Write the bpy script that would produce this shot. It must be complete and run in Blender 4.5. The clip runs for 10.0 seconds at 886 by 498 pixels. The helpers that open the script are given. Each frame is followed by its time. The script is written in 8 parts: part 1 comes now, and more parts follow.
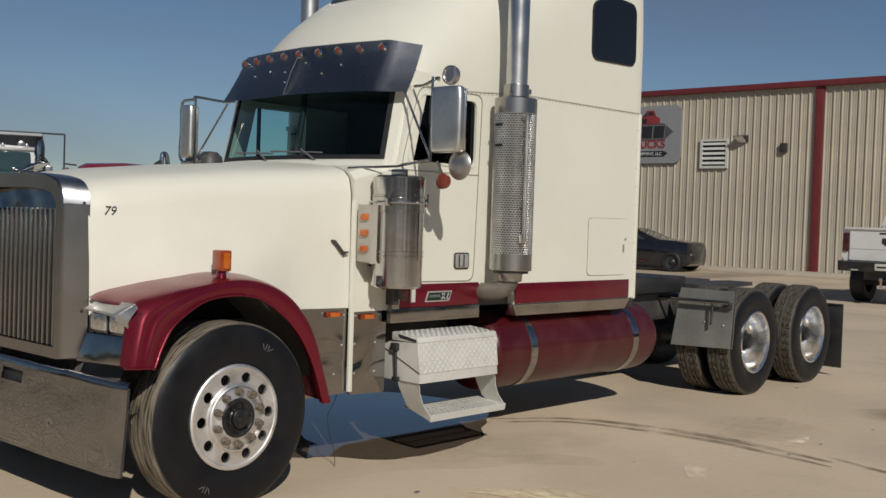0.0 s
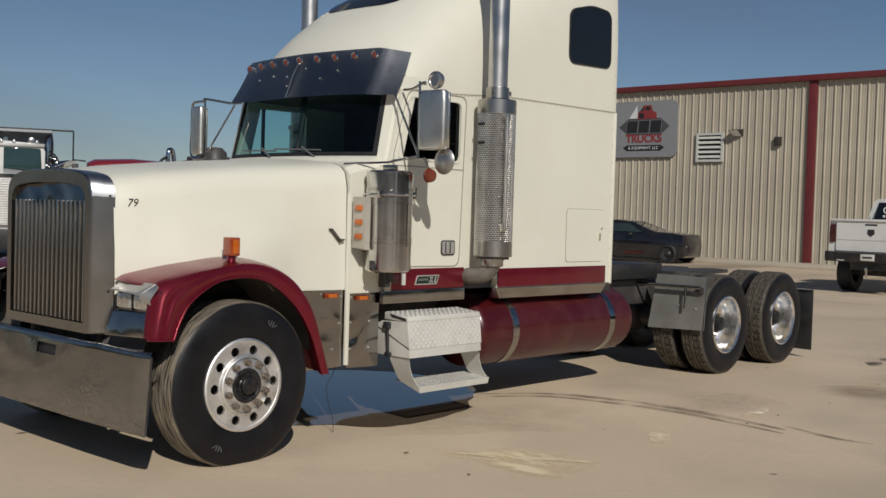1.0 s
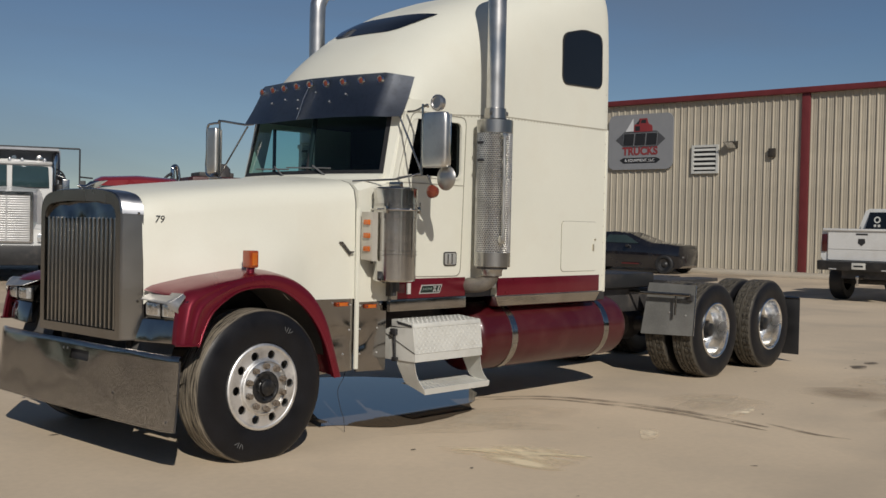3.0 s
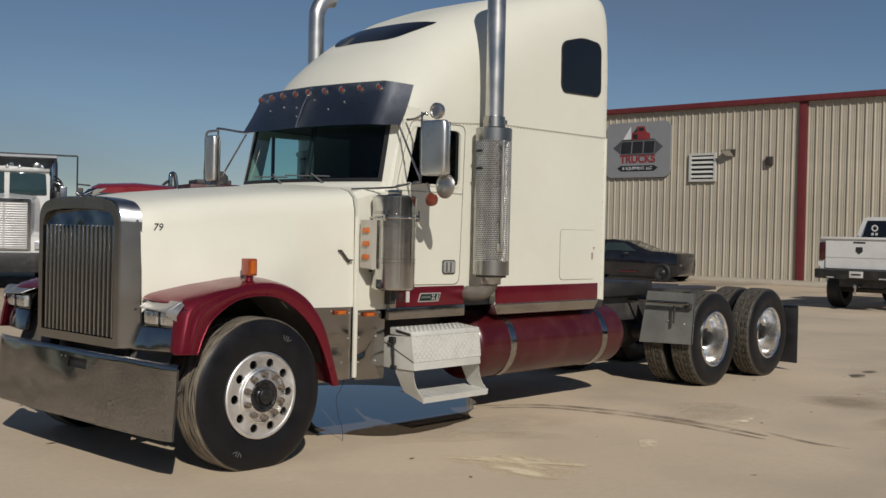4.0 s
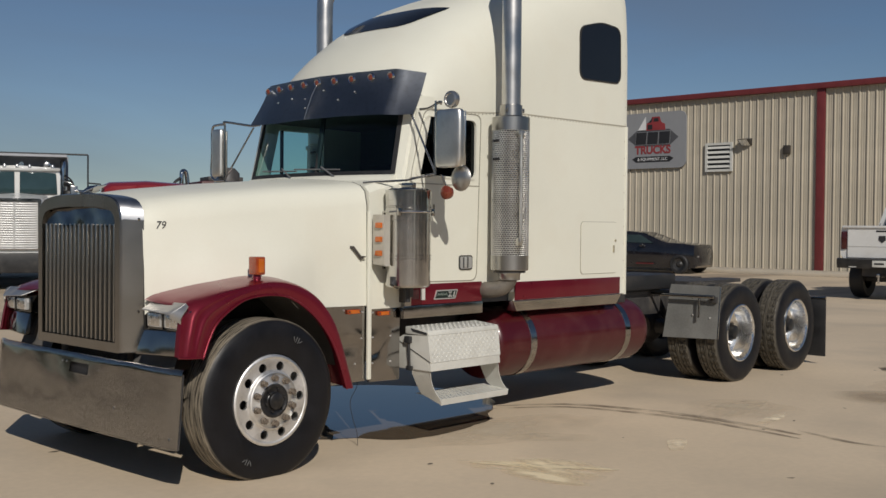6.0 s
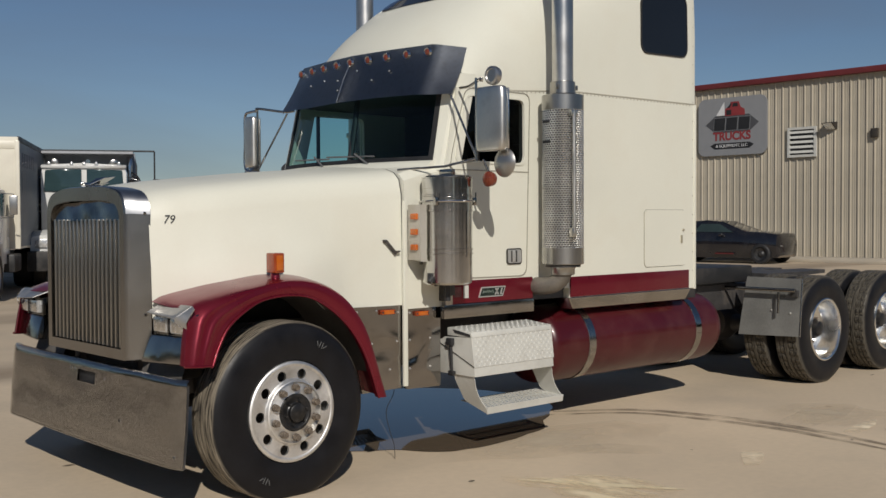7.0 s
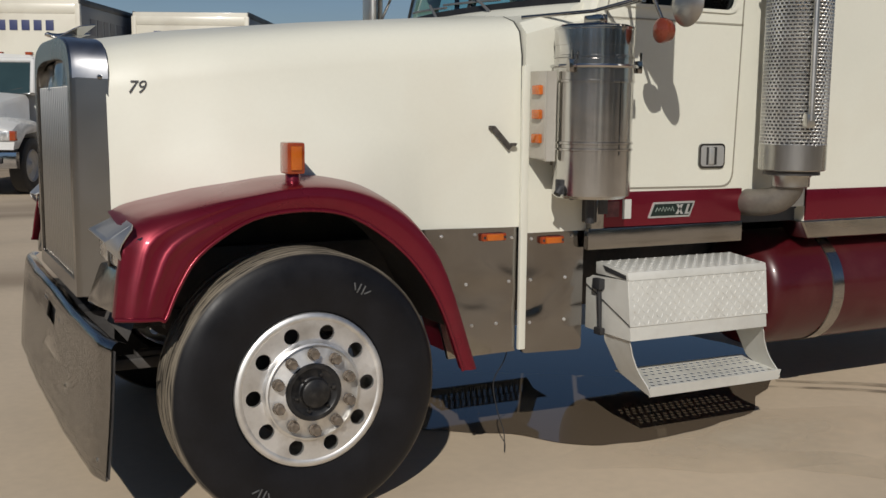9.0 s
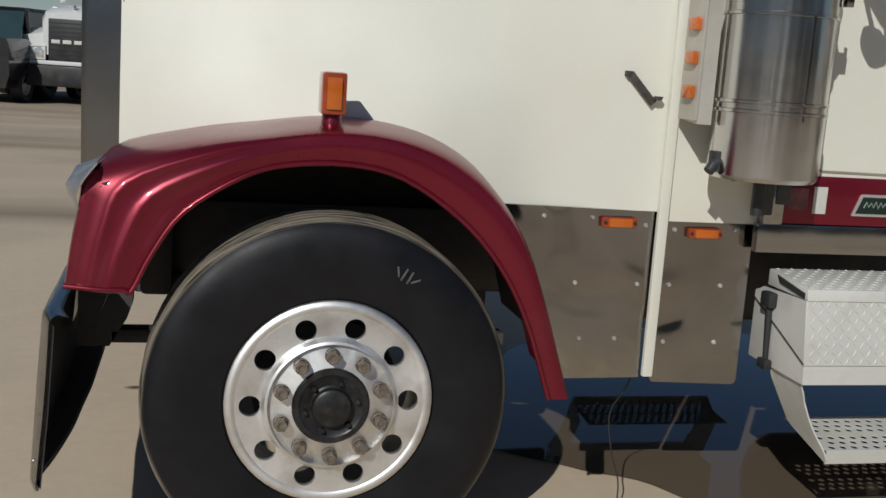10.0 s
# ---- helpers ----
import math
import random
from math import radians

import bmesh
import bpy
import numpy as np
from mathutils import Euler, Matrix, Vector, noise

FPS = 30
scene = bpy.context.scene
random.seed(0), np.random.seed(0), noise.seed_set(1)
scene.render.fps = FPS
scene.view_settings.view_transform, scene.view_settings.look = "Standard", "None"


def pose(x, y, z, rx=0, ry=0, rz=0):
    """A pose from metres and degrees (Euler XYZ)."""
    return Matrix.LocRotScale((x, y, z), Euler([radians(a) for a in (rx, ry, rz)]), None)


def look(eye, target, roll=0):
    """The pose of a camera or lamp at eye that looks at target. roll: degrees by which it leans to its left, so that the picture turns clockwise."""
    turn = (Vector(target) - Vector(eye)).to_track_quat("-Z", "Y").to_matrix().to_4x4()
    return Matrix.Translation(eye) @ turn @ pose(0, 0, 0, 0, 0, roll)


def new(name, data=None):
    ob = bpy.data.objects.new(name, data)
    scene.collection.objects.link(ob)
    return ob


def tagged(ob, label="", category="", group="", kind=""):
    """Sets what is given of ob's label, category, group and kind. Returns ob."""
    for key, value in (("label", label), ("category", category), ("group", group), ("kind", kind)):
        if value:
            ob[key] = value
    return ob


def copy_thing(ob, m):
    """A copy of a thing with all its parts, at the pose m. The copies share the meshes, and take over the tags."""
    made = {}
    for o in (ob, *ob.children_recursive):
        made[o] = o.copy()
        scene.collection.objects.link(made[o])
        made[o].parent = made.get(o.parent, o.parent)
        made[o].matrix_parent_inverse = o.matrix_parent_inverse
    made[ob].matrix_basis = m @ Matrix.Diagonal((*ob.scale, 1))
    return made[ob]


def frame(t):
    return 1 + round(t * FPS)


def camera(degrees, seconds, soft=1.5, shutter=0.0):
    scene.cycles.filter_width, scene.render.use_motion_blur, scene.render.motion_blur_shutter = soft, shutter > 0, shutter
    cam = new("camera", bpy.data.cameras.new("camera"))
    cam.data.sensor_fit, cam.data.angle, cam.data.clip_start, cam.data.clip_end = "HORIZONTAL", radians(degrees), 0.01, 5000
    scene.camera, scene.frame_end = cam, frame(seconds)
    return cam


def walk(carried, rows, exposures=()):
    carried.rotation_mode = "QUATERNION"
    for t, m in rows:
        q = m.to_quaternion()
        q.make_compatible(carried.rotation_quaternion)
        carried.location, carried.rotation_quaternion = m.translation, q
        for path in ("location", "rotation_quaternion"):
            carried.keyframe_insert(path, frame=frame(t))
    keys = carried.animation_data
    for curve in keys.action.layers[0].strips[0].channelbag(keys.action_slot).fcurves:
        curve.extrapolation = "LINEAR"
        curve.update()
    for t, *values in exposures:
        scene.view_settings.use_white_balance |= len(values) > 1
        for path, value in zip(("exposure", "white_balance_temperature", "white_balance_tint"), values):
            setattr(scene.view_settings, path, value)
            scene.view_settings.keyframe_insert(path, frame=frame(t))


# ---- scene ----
cam = camera(45.4, 10.0)
PATH = [
    (0, (-3.518, -5.96, 1.625), (-2.047, -4.606, 1.567), 1.9),
    (0.5, (-3.753, -6.253, 1.608), (-2.282, -4.899, 1.543), 1.9),
    (1, (-3.99, -6.559, 1.603), (-2.524, -5.201, 1.534), 1.7),
    (1.5, (-4.191, -6.73, 1.587), (-2.723, -5.374, 1.521), 1.5),
    (2, (-4.354, -6.846, 1.605), (-2.885, -5.49, 1.54), 1.5),
    (2.5, (-4.406, -6.91, 1.604), (-2.939, -5.552, 1.548), 1.3),
    (4, (-4.405, -6.892, 1.609), (-2.934, -5.537, 1.579), 1.3),
    (4.5, (-4.408, -6.876, 1.619), (-2.935, -5.523, 1.591), 1.3),
    (5, (-4.39, -6.862, 1.608), (-2.919, -5.508, 1.582), 1.2),
    (5.5, (-4.317, -6.762, 1.608), (-2.848, -5.404, 1.578), 0.9),
    (7, (-3.459, -6.293, 1.595), (-2.111, -4.816, 1.54), -0.3),
    (7.5, (-2.907, -5.968, 1.549), (-1.66, -4.404, 1.523), -0.3),
    (8, (-2.394, -5.476, 1.523), (-1.229, -3.851, 1.548), 0.1),
    (8.5, (-1.859, -5.198, 1.571), (-0.806, -3.498, 1.522), 0.5),
    (9, (-1.337, -4.847, 1.542), (-0.427, -3.086, 1.277), 0.6),
    (9.5, (-0.869, -4.478, 1.453), (-0.136, -2.655, 1.076), 1.2),
    (10, (-0.373, -4.061, 1.456), (0.073, -2.143, 1.109), 3.9),
]
walk(cam, [(t, look(eye, target, roll)) for t, eye, target, roll in PATH], [(0.0, -0.45, 6500, 10), (8.4, -0.45, 6500, 10), (9.2, -0.53, 6350, 10), (10.0, -0.55, 6080, 8)])

# ---------------------------------------------------------------- light
AZ, EL = radians(57.0), radians(34.0)            # way the sunlight travels over the ground, and the sun's height
sun_way = Vector((math.cos(AZ) * math.cos(EL), math.sin(AZ) * math.cos(EL), -math.sin(EL)))
sun = new("sun", bpy.data.lights.new("sun", "SUN"))
sun.data.energy, sun.data.angle, sun.data.color = 4.2, radians(0.55), (1.0, 0.945, 0.86)
sun.rotation_euler = sun_way.to_track_quat("-Z", "Y").to_euler()
world = bpy.data.worlds.new("world")
scene.world = world
world.use_nodes = True
wn, wl = world.node_tree.nodes, world.node_tree.links
sky = wn.new("ShaderNodeTexSky")
sky.sky_type, sky.sun_disc, sky.sun_elevation = "NISHITA", False, EL
sky.sun_rotation = math.atan2(-sun_way.x, -sun_way.y)
sky.altitude, sky.air_density, sky.dust_density, sky.ozone_density = 0.0, 0.85, 0.05, 2.2
coords = wn.new("ShaderNodeTexCoord")
stretch = wn.new("ShaderNodeMapping")
stretch.inputs["Scale"].default_value = (1.2, 1.2, 5.0)
stretch.inputs["Rotation"].default_value = (0.25, 0.1, 0.6)
wisps = wn.new("ShaderNodeTexNoise")
wisps.inputs["Scale"].default_value, wisps.inputs["Detail"].default_value, wisps.inputs["Distortion"].default_value = 1.6, 5.0, 0.6
wisp_ramp = wn.new("ShaderNodeValToRGB")
wisp_ramp.color_ramp.elements[0].position, wisp_ramp.color_ramp.elements[1].position = 0.44, 0.80
wisp_ramp.color_ramp.elements[1].color = (0.42, 0.42, 0.42, 1)
cloud = wn.new("ShaderNodeMix")
cloud.data_type = "RGBA"
cloud.inputs["B"].default_value = (3.4, 3.5, 3.8, 1)
wl.new(coords.outputs["Generated"], stretch.inputs["Vector"])
wl.new(stretch.outputs["Vector"], wisps.inputs["Vector"])
wl.new(wisps.outputs["Fac"], wisp_ramp.inputs["Fac"])
wl.new(wisp_ramp.outputs["Color"], cloud.inputs["Factor"])
wl.new(sky.outputs["Color"], cloud.inputs["A"])
tint = wn.new("ShaderNodeMix")
tint.data_type, tint.blend_type = "RGBA", "MULTIPLY"
tint.inputs["Factor"].default_value, tint.inputs["B"].default_value = 1.0, (0.91, 0.965, 1.03, 1)
wl.new(cloud.outputs["Result"], tint.inputs["A"])
wl.new(tint.outputs["Result"], wn["Background"].inputs["Color"])
wn["Background"].inputs["Strength"].default_value = 0.060

# ---------------------------------------------------------------- materials
def surface(name, base, rough=0.5, metal=0.0, vary=0.12, scale=3.0, grain=60.0, bump=0.05, coat=0.0, dirt=None, dirt_amount=0.0, dirt_scale=2.0, rough_vary=0.1, spread=0.0, size=(1, 1, 1)):
    """A painted, metal or mineral surface: base colour varied at two scales, fine relief, and patches of dirt."""
    m = bpy.data.materials.new(name)
    m.use_nodes = True
    n, l = m.node_tree.nodes, m.node_tree.links
    b = n["Principled BSDF"]
    tc = n.new("ShaderNodeTexCoord")
    mp = n.new("ShaderNodeMapping")
    mp.inputs["Scale"].default_value = size
    l.new(tc.outputs["Object"], mp.inputs["Vector"])
    big, fine = n.new("ShaderNodeTexNoise"), n.new("ShaderNodeTexNoise")
    big.inputs["Scale"].default_value, big.inputs["Detail"].default_value = scale, 6.0
    fine.inputs["Scale"].default_value, fine.inputs["Detail"].default_value = grain, 4.0
    for t in (big, fine):
        l.new(mp.outputs["Vector"], t.inputs["Vector"])
    mix = n.new("ShaderNodeMath")
    mix.operation = "MULTIPLY_ADD"
    mix.inputs[1].default_value = 0.35
    l.new(fine.outputs["Fac"], mix.inputs[0])
    l.new(big.outputs["Fac"], mix.inputs[2])
    ramp = n.new("ShaderNodeValToRGB")
    e = ramp.color_ramp.elements
    e[0].position, e[1].position = 0.45, 0.95
    e[0].color = (*[c * (1 - vary) for c in base], 1)
    e[1].color = (*[min(1, c * (1 + vary)) for c in base], 1)
    l.new(mix.outputs[0], ramp.inputs["Fac"])
    colour = ramp.outputs["Color"]
    if spread:
        info = n.new("ShaderNodeObjectInfo")
        hsv = n.new("ShaderNodeHueSaturation")
        mr = n.new("ShaderNodeMapRange")
        mr.inputs["To Min"].default_value, mr.inputs["To Max"].default_value = 1 - spread, 1 + spread
        l.new(info.outputs["Random"], mr.inputs["Value"])
        l.new(mr.outputs["Result"], hsv.inputs["Value"])
        l.new(colour, hsv.inputs["Color"])
        colour = hsv.outputs["Color"]
    rr = n.new("ShaderNodeMapRange")
    rr.inputs["From Min"].default_value, rr.inputs["From Max"].default_value = 0.3, 0.7
    rr.inputs["To Min"].default_value, rr.inputs["To Max"].default_value = max(0.02, rough - rough_vary), min(1, rough + rough_vary)
    l.new(big.outputs["Fac"], rr.inputs["Value"])
    l.new(rr.outputs["Result"], b.inputs["Roughness"])
    if dirt:
        spots = n.new("ShaderNodeTexNoise")
        spots.inputs["Scale"].default_value, spots.inputs["Detail"].default_value = dirt_scale, 8.0
        l.new(mp.outputs["Vector"], spots.inputs["Vector"])
        dr = n.new("ShaderNodeValToRGB")
        dr.color_ramp.elements[0].position = 0.5
        dr.color_ramp.elements[1].position = 0.72
        dr.color_ramp.elements[1].color = (dirt_amount,) * 3 + (1,)
        l.new(spots.outputs["Fac"], dr.inputs["Fac"])
        dm = n.new("ShaderNodeMix")
        dm.data_type = "RGBA"
        dm.inputs["B"].default_value = (*dirt, 1)
        l.new(dr.outputs["Color"], dm.inputs["Factor"])
        l.new(colour, dm.inputs["A"])
        colour = dm.outputs["Result"]
    l.new(colour, b.inputs["Base Color"])
    b.inputs["Metallic"].default_value = metal
    b.inputs["Coat Weight"].default_value = coat
    b.inputs["Coat Roughness"].default_value = 0.06
    if bump:
        bp = n.new("ShaderNodeBump")
        bp.inputs["Strength"].default_value, bp.inputs["Distance"].default_value = bump, 0.01
        l.new(mix.outputs[0], bp.inputs["Height"])
        l.new(bp.outputs["Normal"], b.inputs["Normal"])
    return m


def tinted_glass(name, tint, rough=0.03, ior=1.5):
    """Thin tinted glass: lets a tinted part of the light through and mirrors the rest."""
    m = bpy.data.materials.new(name)
    m.use_nodes = True
    n, l = m.node_tree.nodes, m.node_tree.links
    out = n["Material Output"]
    n.remove(n["Principled BSDF"])
    clear, shine, fres, mix = n.new("ShaderNodeBsdfTransparent"), n.new("ShaderNodeBsdfGlossy"), n.new("ShaderNodeLayerWeight"), n.new("ShaderNodeMixShader")
    clear.inputs["Color"].default_value = (*tint, 1)
    shine.inputs["Roughness"].default_value = rough
    steep, fac = n.new("ShaderNodeMath"), n.new("ShaderNodeMath")
    steep.operation, fac.operation = "POWER", "MULTIPLY_ADD"
    steep.inputs[1].default_value = 4.5
    base = ((ior - 1) / (ior + 1)) ** 2
    fac.inputs[1].default_value, fac.inputs[2].default_value = 0.9, base
    fres.inputs["Blend"].default_value = 0.5
    l.new(fres.outputs["Facing"], steep.inputs[0])
    l.new(steep.outputs[0], fac.inputs[0])
    l.new(fac.outputs[0], mix.inputs["Fac"])
    l.new(clear.outputs[0], mix.inputs[1])
    l.new(shine.outputs[0], mix.inputs[2])
    l.new(mix.outputs[0], out.inputs["Surface"])
    return m


CREAM = surface("cream_paint", (0.745, 0.735, 0.635), 0.45, vary=0.03, scale=1.5, bump=0.004, dirt=(0.62, 0.57, 0.46), dirt_amount=0.2, dirt_scale=3.0)
RED = surface("maroon_paint", (0.195, 0.0100, 0.025), 0.33, 0.55, vary=0.10, scale=2.0, bump=0.003, coat=0.28, dirt=(0.26, 0.09, 0.08), dirt_amount=0.12, dirt_scale=5.0)
CHROME = surface("chrome", (0.58, 0.58, 0.58), 0.13, 1.0, vary=0.06, scale=2.0, bump=0.006, rough_vary=0.05, dirt=(0.30, 0.27, 0.23), dirt_amount=0.3, dirt_scale=4.0)
STAINLESS = surface("stainless_steel", (0.42, 0.405, 0.385), 0.16, 1.0, vary=0.12, scale=2.2, grain=5.0, bump=0.35, rough_vary=0.08, dirt=(0.25, 0.21, 0.17), dirt_amount=0.35, dirt_scale=3.5)
BRUSHED = surface("brushed_steel", (0.45, 0.44, 0.42), 0.3, 1.0, vary=0.12, scale=3.0, bump=0.03, rough_vary=0.1, size=(1, 1, 0.2))
ALLOY = surface("polished_aluminium", (0.86, 0.85, 0.83), 0.52, 1.0, vary=0.10, scale=6.0, bump=0.02, rough_vary=0.1, dirt=(0.40, 0.37, 0.33), dirt_amount=0.5, dirt_scale=9.0)
BLUE_STEEL = surface("visor_steel", (0.40, 0.42, 0.46), 0.36, 1.0, vary=0.08, scale=2.0, bump=0.02, rough_vary=0.06, dirt=(0.2, 0.18, 0.16), dirt_amount=0.25, dirt_scale=30.0)
TANK_RED = surface("tank_maroon", (0.066, 0.004, 0.007), 0.38, 0.05, vary=0.12, scale=2.0, bump=0.003, coat=0.24, dirt=(0.20, 0.09, 0.07), dirt_amount=0.15, dirt_scale=5.0)
SKIRT = surface("wavy_stainless_sheet", (0.35, 0.335, 0.32), 0.13, 1.0, vary=0.14, scale=1.6, grain=4.5, bump=0.75, rough_vary=0.06, dirt=(0.22, 0.19, 0.16), dirt_amount=0.45, dirt_scale=3.0)
BUMPER_CHROME = surface("bumper_chrome", (0.63, 0.615, 0.595), 0.11, 1.0, vary=0.02, scale=1.0, grain=3.0, bump=0.04, rough_vary=0.0, dirt=(0.28, 0.25, 0.21), dirt_amount=0.05, dirt_scale=1.5)
MIRROR_SHELL = surface("mirror_shell_steel", (0.74, 0.725, 0.68), 0.36, 1.0, vary=0.10, scale=5.0, bump=0.02, rough_vary=0.06, dirt=(0.45, 0.42, 0.38), dirt_amount=0.3, dirt_scale=9.0)
DISH_ALLOY = surface("mirror_polished_dish", (0.92, 0.91, 0.88), 0.22, 1.0, vary=0.12, scale=5.0, bump=0.03, rough_vary=0.08, dirt=(0.25, 0.22, 0.18), dirt_amount=0.4, dirt_scale=7.0)
HEADER_STEEL = surface("dark_header_steel", (0.16, 0.16, 0.16), 0.2, 1.0, vary=0.2, scale=5.0, bump=0.03)
WORN_HEADER = surface("worn_header_chrome", (0.24, 0.235, 0.23), 0.16, 1.0, vary=0.25, scale=4.0, grain=9.0, bump=0.2, rough_vary=0.05, dirt=(0.09, 0.085, 0.08), dirt_amount=0.7, dirt_scale=6.5)
STACK_STEEL = surface("stack_steel", (0.60, 0.59, 0.575), 0.38, 1.0, vary=0.12, scale=3.0, grain=30.0, bump=0.02, rough_vary=0.08, dirt=(0.2, 0.18, 0.16), dirt_amount=0.3, dirt_scale=5.0)
SHIELD_STEEL = surface("shield_steel", (0.80, 0.79, 0.765), 0.28, 1.0, vary=0.12, scale=3.0, grain=30.0, bump=0.02, rough_vary=0.06, dirt=(0.2, 0.18, 0.16), dirt_amount=0.35, dirt_scale=5.0)
GRILLE_CHROME = surface("grille_chrome", (0.33, 0.318, 0.30), 0.24, 1.0, vary=0.1, scale=2.0, bump=0.006, rough_vary=0.05, dirt=(0.25, 0.22, 0.19), dirt_amount=0.4, dirt_scale=5.0)
CORNER_CHROME = surface("polished_corner_chrome", (0.50, 0.50, 0.51), 0.32, 1.0, vary=0.08, scale=4.0, bump=0.01, rough_vary=0.05, dirt=(0.35, 0.33, 0.30), dirt_amount=0.4, dirt_scale=12.0)
RUBBER = surface("rubber", (0.018, 0.018, 0.019), 0.6, vary=0.3, scale=6.0, bump=0.1)
BLACK = surface("black_paint", (0.020, 0.020, 0.021), 0.5, vary=0.3, scale=5.0, bump=0.05, dirt=(0.10, 0.085, 0.07), dirt_amount=0.3, dirt_scale=5.0)
GRILLE_BAR = surface("grille_bar_steel", (0.40, 0.385, 0.36), 0.30, 1.0, vary=0.10, scale=3.0, bump=0.02, rough_vary=0.08, size=(1, 1, 0.2))
HUB_BLACK = surface("greasy_hub_black", (0.012, 0.012, 0.013), 0.42, vary=0.5, scale=14.0, bump=0.15, dirt=(0.05, 0.045, 0.04), dirt_amount=0.5, dirt_scale=30.0)
CHASSIS = surface("greasy_chassis", (0.058, 0.055, 0.054), 0.55, vary=0.4, scale=6.0, bump=0.2, dirt=(0.10, 0.08, 0.06), dirt_amount=0.5, dirt_scale=6.0)
# arch liner: base colour raised to stand in for glare over the dark recess
ARCH_LIFTED = surface("lifted_arch_liner", (0.115, 0.105, 0.095), 0.8, vary=0.3, scale=5.0, bump=0.1)
CANISTER = surface("canister_steel", (0.60, 0.585, 0.565), 0.17, 1.0, vary=0.08, scale=2.0, bump=0.012, rough_vary=0.05, dirt=(0.28, 0.25, 0.21), dirt_amount=0.3, dirt_scale=5.0)
DULL_ALLOY = surface("dull_steel_sheet", (0.30, 0.30, 0.285), 0.36, 0.4, vary=0.25, scale=3.0, bump=0.02)
NUT = surface("dull_nut", (0.20, 0.165, 0.13), 0.6, 0.35, vary=0.3, scale=30.0, bump=0.1, dirt=(0.12, 0.075, 0.045), dirt_amount=0.6, dirt_scale=40.0)
WHITE_PLATE = surface("white_painted_plate", (0.60, 0.595, 0.55), 0.45, vary=0.06, scale=5.0, bump=0.03, dirt=(0.36, 0.33, 0.28), dirt_amount=0.22, dirt_scale=11.0)
GREY_BADGE = surface("badge_metal", (0.62, 0.62, 0.60), 0.35, 0.6, vary=0.05, bump=0.0)
TRIM_DARK = surface("dark_trim", (0.028, 0.028, 0.030), 0.5, vary=0.2, bump=0.02)
INSIDE = surface("dark_interior", (0.075, 0.078, 0.085), 0.8, vary=0.2, bump=0.05)
SEAT = surface("grey_seat_cloth", (0.05, 0.05, 0.055), 0.9, vary=0.2, bump=0.2, grain=200)
GLASS = tinted_glass("dark_tinted_glass", (0.50, 0.70, 0.70), 0.02, 1.45)
SIDE_GLASS = tinted_glass("side_glass", (0.82, 0.96, 0.94), 0.02, 1.3)
CAB_GLASS = tinted_glass("door_glass", (0.10, 0.12, 0.13), 0.02, 1.35)
BLACK_GLASS = surface("black_glass", (0.008, 0.009, 0.012), 0.06, vary=0.1, bump=0.0, rough_vary=0.02)
MIRROR = surface("mirror_glass", (0.85, 0.85, 0.85), 0.02, 1.0, vary=0.02, bump=0.0, rough_vary=0.0)


def lamp_plastic(name, colour, rough=0.2):
    m = surface(name, colour, rough, vary=0.15, scale=12.0, grain=180.0, bump=0.12, coat=0.6)
    m.node_tree.nodes["Principled BSDF"].inputs["Subsurface Weight"].default_value = 0.15
    return m


BROW = surface("worn_brow_chrome", (0.62, 0.61, 0.59), 0.5, 1.0, vary=0.08, scale=6.0, bump=0.02)
LENS_BACK = surface("headlamp_reflector", (0.78, 0.78, 0.78), 0.22, 1.0, vary=0.25, scale=30.0, bump=0.2, grain=90.0)
AMBER = lamp_plastic("amber_lens", (0.55, 0.13, 0.012))
DEEP_AMBER = lamp_plastic("deep_amber_lens", (0.33, 0.055, 0.012))
DULL_AMBER = lamp_plastic("dull_red_amber_lens", (0.20, 0.040, 0.018), 0.3)
RED_LENS = lamp_plastic("red_lens", (0.45, 0.015, 0.012))
CLEAR_LENS = surface("headlamp_glass", (0.66, 0.66, 0.65), 0.22, 0.5, vary=0.35, scale=20.0, grain=120.0, bump=0.2, coat=1.0)


